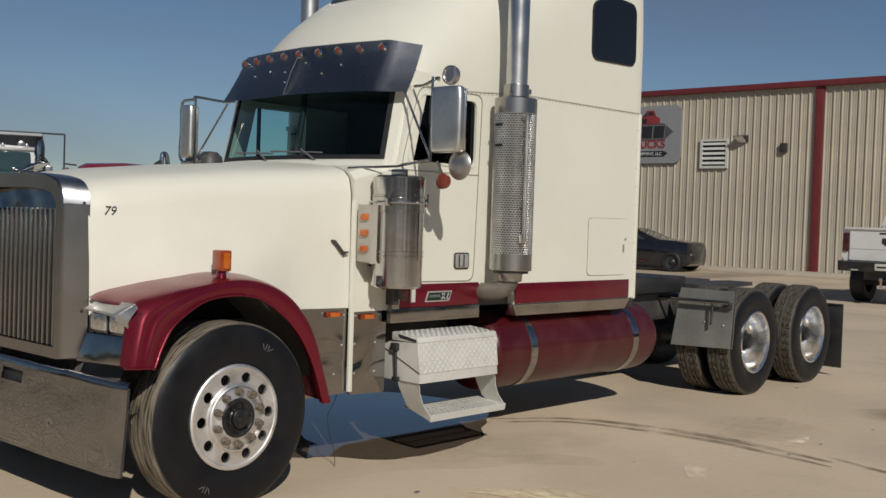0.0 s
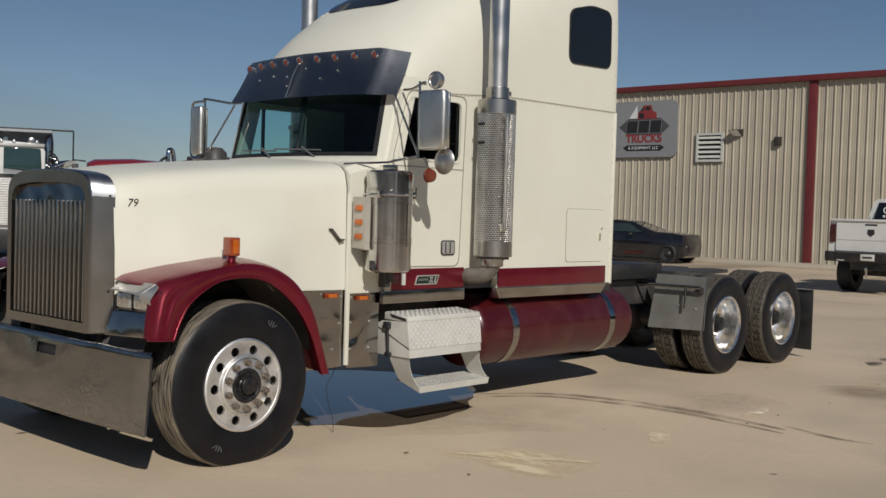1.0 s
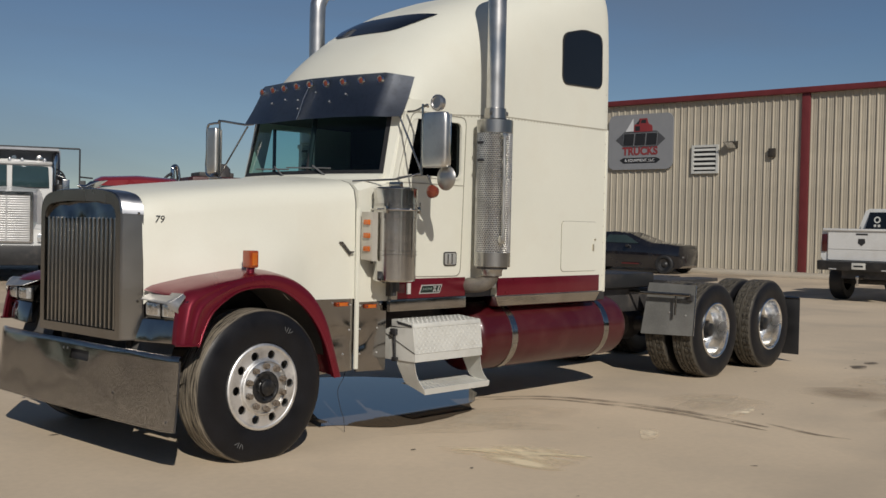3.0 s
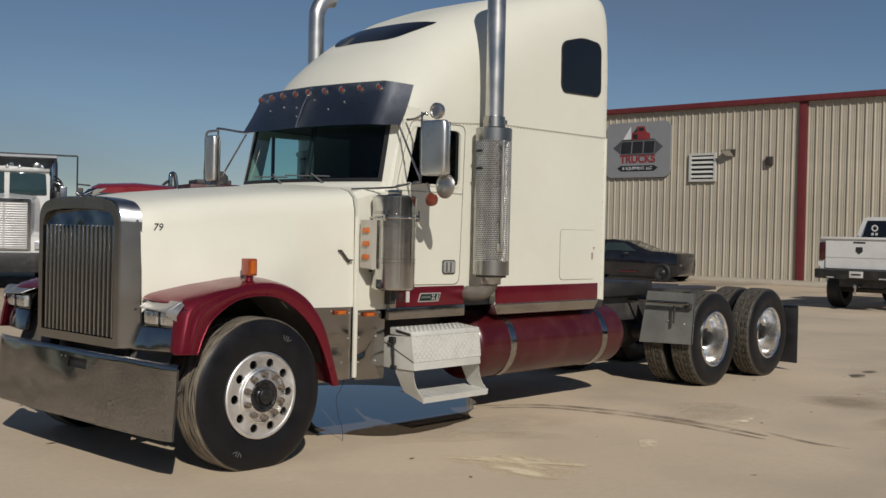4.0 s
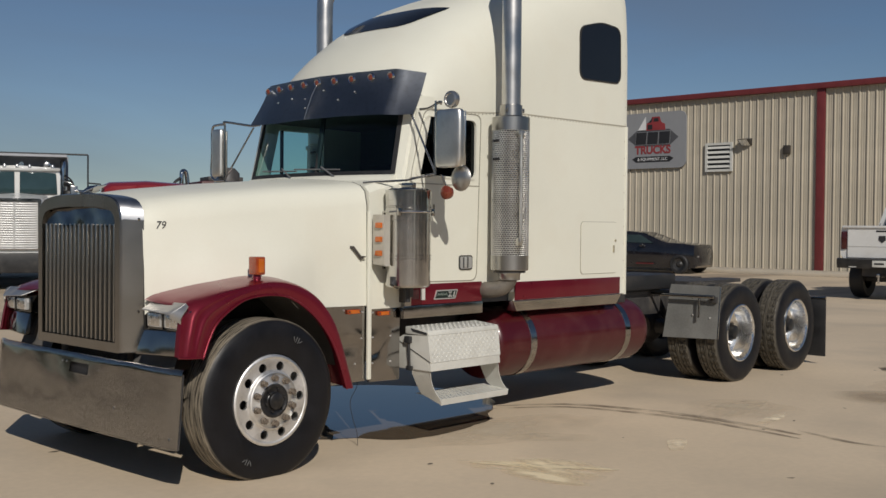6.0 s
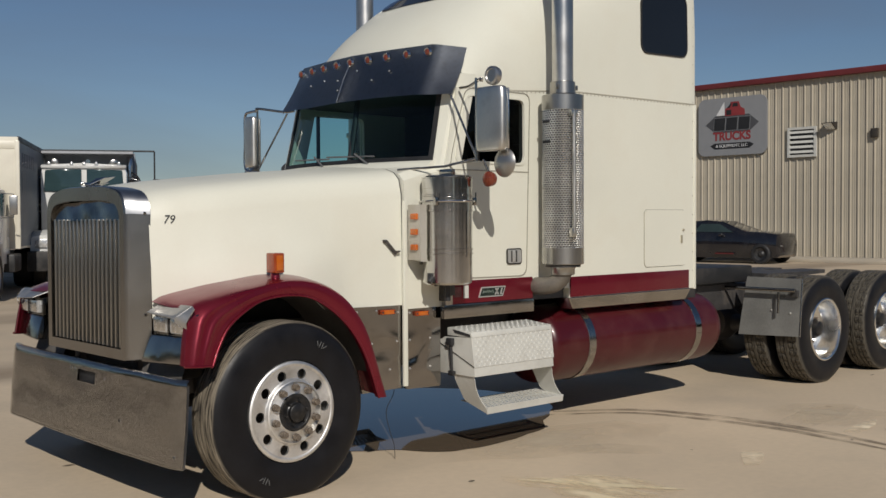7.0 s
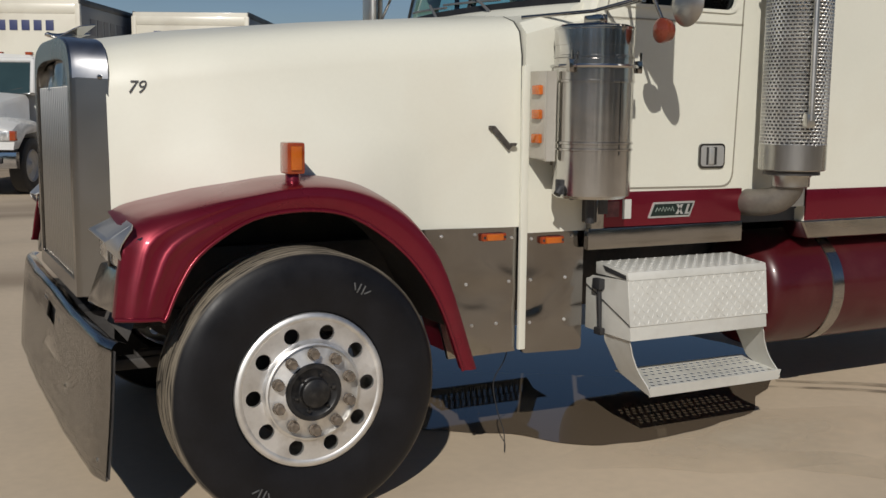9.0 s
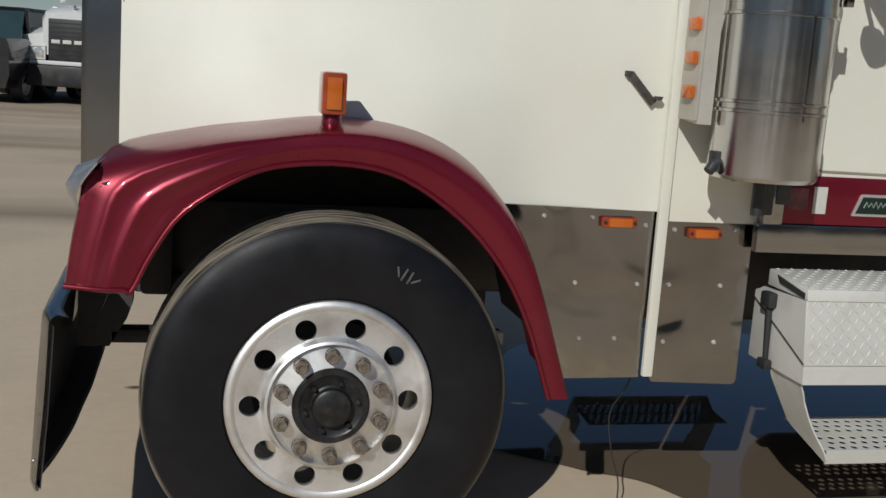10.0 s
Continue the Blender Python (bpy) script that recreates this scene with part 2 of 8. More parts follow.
def tyre_rubber(name, low, high, fine=30.0, dust=(0.25, 0.215, 0.165)):
    """Black rubber whose tread, outside a radius, is scuffed pale and dusty."""
    m = surface(name, (0.009, 0.009, 0.011), 0.44, vary=0.3, scale=7.0, bump=0.06)
    n, l = m.node_tree.nodes, m.node_tree.links
    b = n["Principled BSDF"]
    b.inputs["Specular IOR Level"].default_value = 0.3
    old = b.inputs["Base Color"].links[0].from_socket
    tc, sep = n.new("ShaderNodeTexCoord"), n.new("ShaderNodeSeparateXYZ")
    l.new(tc.outputs["Object"], sep.inputs["Vector"])
    flat, length = n.new("ShaderNodeCombineXYZ"), n.new("ShaderNodeVectorMath")
    length.operation = "LENGTH"
    l.new(sep.outputs["X"], flat.inputs["X"])
    l.new(sep.outputs["Z"], flat.inputs["Y"])
    l.new(flat.outputs["Vector"], length.inputs[0])
    band = n.new("ShaderNodeMapRange")
    band.inputs["From Min"].default_value, band.inputs["From Max"].default_value = low, high
    l.new(length.outputs["Value"], band.inputs["Value"])
    scuff = n.new("ShaderNodeTexNoise")
    scuff.inputs["Scale"].default_value, scuff.inputs["Detail"].default_value = fine, 6.0
    turn = n.new("ShaderNodeMath")
    turn.operation = "ARCTAN2"
    l.new(sep.outputs["X"], turn.inputs[0])
    l.new(sep.outputs["Z"], turn.inputs[1])
    ring, rad = n.new("ShaderNodeCombineXYZ"), n.new("ShaderNodeMath")
    rad.operation = "MULTIPLY"
    rad.inputs[1].default_value = 3.0
    l.new(length.outputs["Value"], rad.inputs[0])
    slow = n.new("ShaderNodeMath")
    slow.operation = "MULTIPLY"
    slow.inputs[1].default_value = 0.05
    l.new(turn.outputs[0], slow.inputs[0])
    l.new(slow.outputs[0], ring.inputs["X"])
    l.new(sep.outputs["Y"], ring.inputs["Y"])
    l.new(rad.outputs[0], ring.inputs["Z"])
    l.new(ring.outputs["Vector"], scuff.inputs["Vector"])
    sr = n.new("ShaderNodeMapRange")
    sr.inputs["From Min"].default_value, sr.inputs["From Max"].default_value = 0.33, 0.58
    l.new(scuff.outputs["Fac"], sr.inputs["Value"])
    fac = n.new("ShaderNodeMath")
    fac.operation = "MULTIPLY"
    l.new(band.outputs["Result"], fac.inputs[0])
    l.new(sr.outputs["Result"], fac.inputs[1])
    mix = n.new("ShaderNodeMix")
    mix.data_type = "RGBA"
    mix.inputs["B"].default_value = (*dust, 1)
    l.new(fac.outputs[0], mix.inputs["Factor"])
    l.new(old, mix.inputs["A"])
    l.new(mix.outputs["Result"], b.inputs["Base Color"])
    return m


STEER_TYRE = tyre_rubber("steer_tyre", 0.505, 0.516, 75.0)
DRIVE_TYRE = tyre_rubber("drive_tyre", 0.485, 0.515, 80.0, (0.13, 0.115, 0.09))


def buckled(m, scale, depth):
    """Gives a sheet of metal slow smooth buckles in place of its grain."""
    n, l = m.node_tree.nodes, m.node_tree.links
    tc, wave = n.new("ShaderNodeTexCoord"), n.new("ShaderNodeTexNoise")
    wave.inputs["Scale"].default_value, wave.inputs["Detail"].default_value, wave.inputs["Distortion"].default_value = scale, 0.6, 0.8
    l.new(tc.outputs["Object"], wave.inputs["Vector"])
    b = n["Bump"]
    b.inputs["Strength"].default_value, b.inputs["Distance"].default_value = 1.0, depth
    l.new(wave.outputs["Fac"], b.inputs["Height"])


buckled(SKIRT, 4.0, 0.022)
for link in list(BUMPER_CHROME.node_tree.nodes["Principled BSDF"].inputs["Normal"].links):
    BUMPER_CHROME.node_tree.links.remove(link)
buckled(CANISTER, 5.0, 0.0009)
for tread in (STEER_TYRE, DRIVE_TYRE):
    tread.node_tree.nodes["Principled BSDF"].inputs["Specular IOR Level"].default_value = 0.28

# ---------------------------------------------------------------- mesh tools
def thing(name, label, category, at=(0, 0, 0), turn=0.0, group="", kind=""):
    ob = new(name)
    ob.matrix_basis = pose(*at, 0, 0, turn)
    return tagged(ob, label, category, group, kind)


def part(name, bm, material, parent, label="", sharp=38.0, at=None):
    """Links a bmesh as ONE mesh object under a thing or a part (or as a top-level object)."""
    bm.normal_update()
    limit = math.cos(radians(sharp))
    for e in bm.edges:
        if len(e.link_faces) == 2:
            e.smooth = e.link_faces[0].normal.dot(e.link_faces[1].normal) > limit
    for f in bm.faces:
        f.smooth = True
    me = bpy.data.meshes.new(name)
    bm.to_mesh(me)
    bm.free()
    for m in (material if isinstance(material, (list, tuple)) else [material]):
        me.materials.append(m)
    ob = new(name, me)
    ob.parent = parent
    if at:
        ob.location = at
    return tagged(ob, label)


def again(ob, m, parent=None):
    """Another object on the same mesh, with its children."""
    made = copy_thing(ob, m)
    if parent:
        made.parent = parent
    return made


def merge(*meshes):
    out = bmesh.new()
    for b in meshes:
        me = bpy.data.meshes.new("tmp")
        b.to_mesh(me)
        b.free()
        out.from_mesh(me)
        bpy.data.meshes.remove(me)
    return out


def box(x0, x1, y0, y1, z0, z1, bevel=0.0, seg=2):
    bm = bmesh.new()
    bmesh.ops.create_cube(bm, size=1.0)
    for v in bm.verts:
        v.co = Vector(((x0 + x1) / 2 + v.co.x * (x1 - x0), (y0 + y1) / 2 + v.co.y * (y1 - y0), (z0 + z1) / 2 + v.co.z * (z1 - z0)))
    if bevel:
        bmesh.ops.bevel(bm, geom=bm.edges[:], offset=bevel, segments=seg, profile=0.6, affect="EDGES")
    return bm


def slanted(corners, bevel=0.0, seg=2):
    """A six-sided block from its eight corners: four below, four above, each round."""
    bm = bmesh.new()
    v = [bm.verts.new(c) for c in corners]
    for f in ((3, 2, 1, 0), (4, 5, 6, 7), (0, 1, 5, 4), (1, 2, 6, 5), (2, 3, 7, 6), (3, 0, 4, 7)):
        bm.faces.new([v[i] for i in f])
    bmesh.ops.recalc_face_normals(bm, faces=bm.faces[:])
    if bevel:
        bmesh.ops.bevel(bm, geom=bm.edges[:], offset=bevel, segments=seg, profile=0.6, affect="EDGES")
    return bm


def loft(rings, closed=True, caps=True):
    bm = bmesh.new()
    rows = [[bm.verts.new(p) for p in ring] for ring in rings]
    n = len(rows[0])
    for a, b in zip(rows, rows[1:]):
        for i in range(n if closed else n - 1):
            j = (i + 1) % n
            bm.faces.new((a[i], a[j], b[j], b[i]))
    if caps and closed:
        bm.faces.new(rows[0][::-1])
        bm.faces.new(rows[-1])
    bmesh.ops.recalc_face_normals(bm, faces=bm.faces[:])
    return bm


def lathe(profile, axis="y", at=(0, 0, 0), seg=32, closed=False):
    """Turns (radius, height) rows round an axis through a place."""
    put = {"x": lambda r, h, c, s: (h, r * c, r * s), "y": lambda r, h, c, s: (r * c, h, r * s), "z": lambda r, h, c, s: (r * c, r * s, h)}[axis]
    bm = bmesh.new()
    o = Vector(at)
    rows = []
    for k in range(seg):
        a = 2 * math.pi * k / seg
        rows.append([bm.verts.new(o + Vector(put(max(r, 1e-4), h, math.cos(a), math.sin(a)))) for r, h in profile])
    n = len(profile)
    for k in range(seg):
        a, b = rows[k], rows[(k + 1) % seg]
        for i in range(n if closed else n - 1):
            j = (i + 1) % n
            bm.faces.new((a[i], a[j], b[j], b[i]))
    bmesh.ops.remove_doubles(bm, verts=bm.verts[:], dist=2e-4)
    bmesh.ops.recalc_face_normals(bm, faces=bm.faces[:])
    return bm


def rod(points, radius, seg=10):
    """A round bar along a line of points."""
    pts = [Vector(p) for p in points]
    rings, side = [], None
    for i, p in enumerate(pts):
        way = ((pts[i + 1] - p).normalized() if i + 1 < len(pts) else Vector()) + ((p - pts[i - 1]).normalized() if i else Vector())
        way.normalize()
        if side is None:
            side = way.orthogonal().normalized()
        side = (side - way * side.dot(way)).normalized()
        up = way.cross(side)
        r = radius[i] if isinstance(radius, (list, tuple)) else radius
        rings.append([p + r * (math.cos(2 * math.pi * k / seg) * side + math.sin(2 * math.pi * k / seg) * up) for k in range(seg)])
    return loft(rings)


def arc(points, steps=6):
    """A smooth line through points (Catmull-Rom)."""
    p = [Vector(q) for q in points]
    p = [2 * p[0] - p[1]] + p + [2 * p[-1] - p[-2]]
    out = []
    for i in range(1, len(p) - 2):
        for k in range(steps):
            t = k / steps
            out.append(0.5 * (2 * p[i] + (p[i + 1] - p[i - 1]) * t + (2 * p[i - 1] - 5 * p[i] + 4 * p[i + 1] - p[i + 2]) * t * t + (3 * p[i] - p[i - 1] - 3 * p[i + 1] + p[i + 2]) * t ** 3))
    return out + [p[-2]]


def rounded(x0, x1, z0, z1, r, seg=5):
    """The outline of a rounded rectangle."""
    out = []
    for cx, cz, a in ((x1 - r, z1 - r, 0), (x0 + r, z1 - r, 90), (x0 + r, z0 + r, 180), (x1 - r, z0 + r, 270)):
        for k in range(seg + 1):
            t = radians(a + 90 * k / seg)
            out.append((cx + r * math.cos(t), cz + r * math.sin(t)))
    return out


def round_corners(poly, r, seg=4):
    """Rounds the corners of an outline."""
    out, n = [], len(poly)
    for i in range(n):
        p, a, b = Vector(poly[i]), Vector(poly[i - 1]), Vector(poly[(i + 1) % n])
        ra = min(r, (a - p).length * 0.45, (b - p).length * 0.45)
        s, e = p + (a - p).normalized() * ra, p + (b - p).normalized() * ra
        for k in range(seg + 1):
            t = k / seg
            q = s * (1 - t) ** 2 + p * 2 * t * (1 - t) + e * t * t
            out.append((q.x, q.y))
    return out


def circle(cx, cz, r, seg=20):
    return [(cx + r * math.cos(2 * math.pi * k / seg), cz + r * math.sin(2 * math.pi * k / seg)) for k in range(seg)]


def plate(outline, holes, put, thick):
    """A plate with holes. put(u, v, d) gives the place of (u, v) at depth d."""
    bm = bmesh.new()
    edges = []
    for loop in (outline, *holes):
        vs = [bm.verts.new((u, v, 0)) for u, v in loop]
        edges += [bm.edges.new((vs[i], vs[(i + 1) % len(vs)])) for i in range(len(vs))]
    bmesh.ops.triangle_fill(bm, use_beauty=True, use_dissolve=False, edges=edges)
    if thick:
        made = bmesh.ops.extrude_face_region(bm, geom=bm.faces[:])
        for v in made["geom"]:
            if isinstance(v, bmesh.types.BMVert):
                v.co.z = thick
    for v in bm.verts:
        v.co = Vector(put(v.co.x, v.co.y, v.co.z))
    bmesh.ops.recalc_face_normals(bm, faces=bm.faces[:])
    return bm


def mirrored(bm):
    """The same mesh on the other side of y = 0."""
    for v in bm.verts:
        v.co.y = -v.co.y
    bmesh.ops.reverse_faces(bm, faces=bm.faces[:])
    return bm


def lerp(table, x):
    """A value from rows of (x, value)."""
    xs, vs = zip(*table)
    return float(np.interp(x, xs, vs))


def lettering(name, words, size, material, parent, m, depth=0.002, label="", shear=0.0, bold=0.0):
    """Raised letters in the built-in font, as a mesh. They stand in the x-z plane of m and read along +x."""
    cu = bpy.data.curves.new(name, "FONT")
    cu.body, cu.size, cu.extrude, cu.align_x, cu.align_y, cu.shear, cu.offset = words, size, depth, "CENTER", "CENTER", shear, bold
    tmp = bpy.data.objects.new("tmp", cu)
    scene.collection.objects.link(tmp)
    me = bpy.data.meshes.new_from_object(tmp.evaluated_get(bpy.context.evaluated_depsgraph_get()))
    bpy.data.objects.remove(tmp)
    me.name = name
    me.materials.clear()
    me.materials.append(material)
    ob = new(name, me)
    ob.parent = parent
    ob.matrix_basis = m @ pose(0, 0, 0, 90, 0, 0)
    return tagged(ob, label)

# ---------------------------------------------------------------- ground
def ground_material():
    m = surface("yard_concrete", (0.625, 0.505, 0.362), 0.85, vary=0.12, scale=0.35, grain=18.0, bump=0.15, dirt=(0.44, 0.365, 0.275), dirt_amount=0.6, dirt_scale=0.6, rough_vary=0.05)
    n, l = m.node_tree.nodes, m.node_tree.links
    b = n["Principled BSDF"]
    old = b.inputs["Base Color"].links[0].from_socket
    geo, sep = n.new("ShaderNodeNewGeometry"), n.new("ShaderNodeSeparateXYZ")
    l.new(geo.outputs["Position"], sep.inputs["Vector"])
    # packed dirt beyond the edge of the concrete, with wheel ruts along x
    wob = n.new("ShaderNodeTexNoise")
    wob.inputs["Scale"].default_value, wob.inputs["Detail"].default_value = 0.35, 6.0
    l.new(geo.outputs["Position"], wob.inputs["Vector"])
    edge = n.new("ShaderNodeMath")
    edge.operation = "MULTIPLY_ADD"
    edge.inputs[1].default_value = 1.6
    l.new(wob.outputs["Fac"], edge.inputs[0])
    l.new(sep.outputs["Y"], edge.inputs[2])
    band = n.new("ShaderNodeValToRGB")
    far = n.new("ShaderNodeMath")
    far.operation = "DIVIDE"
    far.inputs[1].default_value = 20.0
    l.new(edge.outputs[0], far.inputs[0])
    l.new(far.outputs[0], band.inputs["Fac"])
    be = band.color_ramp.elements
    be[0].position, be[0].color = 0.255, (0, 0, 0, 1)
    be[1].position, be[1].color = 1.0, (0.75, 0.75, 0.75, 1)
    for at_, v in ((0.285, 0.75), (0.315, 0.6), (0.34, 0.12), (0.55, 0.2), (0.585, 0.85), (0.64, 0.7), (0.67, 0.3), (0.80, 0.35)):
        be.new(at_).color = (v, v, v, 1)
    ruts = n.new("ShaderNodeTexNoise")
    mp = n.new("ShaderNodeMapping")
    mp.inputs["Scale"].default_value = (0.05, 1.1, 1)
    l.new(geo.outputs["Position"], mp.inputs["Vector"])
    l.new(mp.outputs["Vector"], ruts.inputs["Vector"])
    ruts.inputs["Scale"].default_value, ruts.inputs["Detail"].default_value = 1.0, 7.0
    dirt = n.new("ShaderNodeValToRGB")
    e = dirt.color_ramp.elements
    e[0].position, e[0].color = 0.35, (0.20, 0.145, 0.095, 1)
    e[1].position, e[1].color = 0.65, (0.40, 0.32, 0.235, 1)
    l.new(ruts.outputs["Fac"], dirt.inputs["Fac"])
    mix = n.new("ShaderNodeMix")
    mix.data_type = "RGBA"
    l.new(band.outputs["Color"], mix.inputs["Factor"])
    l.new(old, mix.inputs["A"])
    l.new(dirt.outputs["Color"], mix.inputs["B"])
    l.new(mix.outputs["Result"], b.inputs["Base Color"])
    return m


bm = bmesh.new()
xs = [-1500, -400, -100, -40, -15, -6, 0, 6, 12, 20, 34, 60, 120, 400, 1500]
rows = [[bm.verts.new((x, y, 0)) for y in xs] for x in xs]
for a, b in zip(rows, rows[1:]):
    for i in range(len(a) - 1):
        bm.faces.new((a[i], b[i], b[i + 1], a[i + 1]))
ground = part("ground", bm, ground_material(), None)
tagged(ground, "pale tan concrete yard turning to packed dirt", "ground", kind="structure")


def film_material(name, colour, strength, rough, scale, lo, hi, size=(1, 1, 1), soft=False):
    """A thin worn film over the ground: paint, rubber or damp, broken up by noise."""
    m = bpy.data.materials.new(name)
    m.use_nodes = True
    n, l = m.node_tree.nodes, m.node_tree.links
    b, out = n["Principled BSDF"], n["Material Output"]
    b.inputs["Base Color"].default_value, b.inputs["Roughness"].default_value = (*colour, 1), rough
    tc, mp, no, rp = n.new("ShaderNodeTexCoord"), n.new("ShaderNodeMapping"), n.new("ShaderNodeTexNoise"), n.new("ShaderNodeMapRange")
    mp.inputs["Scale"].default_value = size
    l.new(tc.outputs["Object"], mp.inputs["Vector"])
    l.new(mp.outputs["Vector"], no.inputs["Vector"])
    no.inputs["Scale"].default_value, no.inputs["Detail"].default_value = scale, 8.0
    rp.inputs["From Min"].default_value, rp.inputs["From Max"].default_value, rp.inputs["To Max"].default_value = lo, hi, strength
    l.new(no.outputs["Fac"], rp.inputs["Value"])
    clear, mix = n.new("ShaderNodeBsdfTransparent"), n.new("ShaderNodeMixShader")
    amount = rp.outputs["Result"]
    if soft:
        centre, ball, times = n.new("ShaderNodeMapping"), n.new("ShaderNodeTexGradient"), n.new("ShaderNodeMath")
        centre.inputs["Scale"].default_value, centre.inputs["Location"].default_value = (2, 2, 0), (-1, -1, 0)
        ball.gradient_type, times.operation = "SPHERICAL", "MULTIPLY"
        l.new(tc.outputs["Generated"], centre.inputs["Vector"])
        l.new(centre.outputs["Vector"], ball.inputs["Vector"])
        l.new(ball.outputs["Fac"], times.inputs[0])
        l.new(amount, times.inputs[1])
        amount = times.outputs[0]
    l.new(amount, mix.inputs["Fac"])
    l.new(clear.outputs[0], mix.inputs[1])
    l.new(b.outputs[0], mix.inputs[2])
    l.new(mix.outputs[0], out.inputs["Surface"])
    return m


def ribbon(name, line, width, material, z, label, category):
    """A flat strip along a line on the ground, narrowing at its ends."""
    pts = arc([(x, y, z) for x, y in line], 8)
    left, right = [], []
    for i, p in enumerate(pts):
        way = (pts[min(i + 1, len(pts) - 1)] - pts[max(i - 1, 0)]).normalized()
        side = Vector((-way.y, way.x, 0)) * width * (0.35 + 0.65 * math.sin(math.pi * i / (len(pts) - 1))) / 2
        left.append(p + side)
        right.append(p - side)
    return tagged(part(name, loft([[a, b] for a, b in zip(left, right)], closed=False), material, None), label, category, kind="structure")


RUBBER_MARK = film_material("tyre_rubber_mark", (0.16, 0.125, 0.09), 0.52, 0.8, 5.0, 0.30, 0.66, (0.8, 0.8, 1))
for dx, dy, w in ((0.0, 0.0, 0.13), (-0.15, -0.06, 0.10)):
    ribbon("tyre_mark", [(3.1 + dx, -0.45 + dy), (3.67 + dx, -0.89 + dy), (3.88 + dx, -1.56 + dy), (3.93 + dx, -2.11 + dy), (3.87 + dx, -2.62 + dy), (3.80 + dx, -3.0 + dy)], w, RUBBER_MARK, 0.004 + 0.0006 * (dx < 0), "dark curved tyre mark on the concrete", "tyre mark")
ribbon("tyre_mark", [(3.96, -2.90), (3.88, -3.12), (3.80, -3.39), (3.81, -3.68)], 0.07, RUBBER_MARK, 0.0052, "dark curved tyre mark on the concrete", "tyre mark")
PAINT = film_material("worn_yellow_paint", (0.90, 0.77, 0.52), 0.8, 0.8, 9.0, 0.30, 0.52, (1.0, 0.4, 1))
PALE = film_material("pale_scuff", (0.92, 0.79, 0.58), 1.4, 0.85, 6.0, 0.30, 0.60, (1, 1, 1), True)
ribbon("paint_streak", [(1.20, -1.84), (1.38, -2.10), (1.57, -2.40), (1.75, -2.68)], 0.075, PAINT, 0.0056, "pale worn paint line on the concrete", "paint mark")
SCUFFS = [(1.34, -2.10, 0.46, 0.14, -1.05, 61), (1.45, -2.45, 0.40, 0.22, -0.95, 62), (1.24, -2.45, 0.34, 0.14, -1.2, 63), (1.62, -2.25, 0.36, 0.12, -1.0, 64)]
ribbon("pale_scuff", [(3.05, -2.33), (2.85, -2.46), (2.50, -2.66)], 0.15, PALE, 0.0045, "pale scuffed patch on the concrete", "scuff mark")
ribbon("pale_scuff", [(4.75, -2.38), (4.42, -2.50), (4.05, -2.55), (3.95, -2.68)], 0.12, PALE, 0.0058, "pale scuffed patch on the concrete", "scuff mark")
PALE_FILM = film_material("pale_worn_film", (0.84, 0.70, 0.47), 1.7, 0.85, 6.0, 0.34, 0.62, (1.0, 0.5, 1), True)
STAIN = film_material("oil_stain", (0.10, 0.08, 0.06), 1.0, 0.7, 4.0, 0.10, 0.55, (1, 1, 1), True)


def blot(name, x, y, rx, ry, material, z, label, category, seed, turn=0.0, seg=40, rough=0.25):
    rnd = random.Random(seed)
    ph = [(rnd.uniform(0, 6.28), rnd.choice((2, 3, 4, 5, 7))) for _ in range(4)]
    pts = []
    for k in range(seg):
        a = 2 * math.pi * k / seg
        r = 1 + rough * sum(math.sin(a * f + p) / f for p, f in ph)
        u, v = rx * r * math.cos(a), ry * r * math.sin(a)
        pts.append((x + u * math.cos(turn) - v * math.sin(turn), y + u * math.sin(turn) + v * math.cos(turn), z))
    bm = bmesh.new()
    bm.faces.new([bm.verts.new(p) for p in pts])
    return tagged(part(name, bm, material, None), label, category, kind="structure")


for k, (x, y, rx, ry, turn, seed) in enumerate(SCUFFS):
    blot("pale_scuff", x, y, rx, ry, PALE_FILM, 0.0046 + 0.0002 * k, "pale scuffed patch on the concrete", "scuff mark", seed, turn)
blot("oil_stain", -0.63, 0.45, 0.05, 0.03, STAIN, 0.004, "small dark oil spot on the concrete", "stain", 3)
blot("oil_stain", 8.38, -1.95, 0.28, 0.10, STAIN, 0.004, "dark oil stain on the concrete", "stain", 5, 0.4)
blot("oil_stain", 8.9, -1.9, 0.22, 0.08, STAIN, 0.004, "dark oil stain on the concrete", "stain", 6, 0.3)
PALE_WASH = film_material("pale_wash", (0.70, 0.60, 0.45), 1.0, 0.85, 1.6, 0.30, 0.68, (1, 1, 1), True)
DARK_WASH = film_material("brown_wash", (0.43, 0.34, 0.24), 1.0, 0.85, 1.4, 0.32, 0.70, (1, 1, 1), True)
FLECK = film_material("dark_fleck", (0.10, 0.08, 0.06), 0.7, 0.8, 30.0, 0.2, 0.5)
washes = random.Random(11)
for k in range(34):
    x, y = washes.uniform(-3.0, 16.0), washes.uniform(-7.0, -1.2)
    blot("pale_patch" if k % 2 else "brown_patch", x, y, washes.uniform(0.3, 1.1), washes.uniform(0.15, 0.5), PALE_WASH if k % 2 else DARK_WASH, 0.002 + 0.0001 * (k % 9), "worn patch in the concrete surface", "worn patch", 40 + k, washes.uniform(-1.2, 0.2))
for k in range(40):
    x, y = washes.uniform(-2.0, 12.0), washes.uniform(-5.0, -1.3)
    blot("dark_speck", x, y, washes.uniform(0.008, 0.03), washes.uniform(0.006, 0.016), FLECK, 0.0045, "dark speck of grit on the concrete", "speck", 90 + k, washes.uniform(-1.5, 1.5), 10)
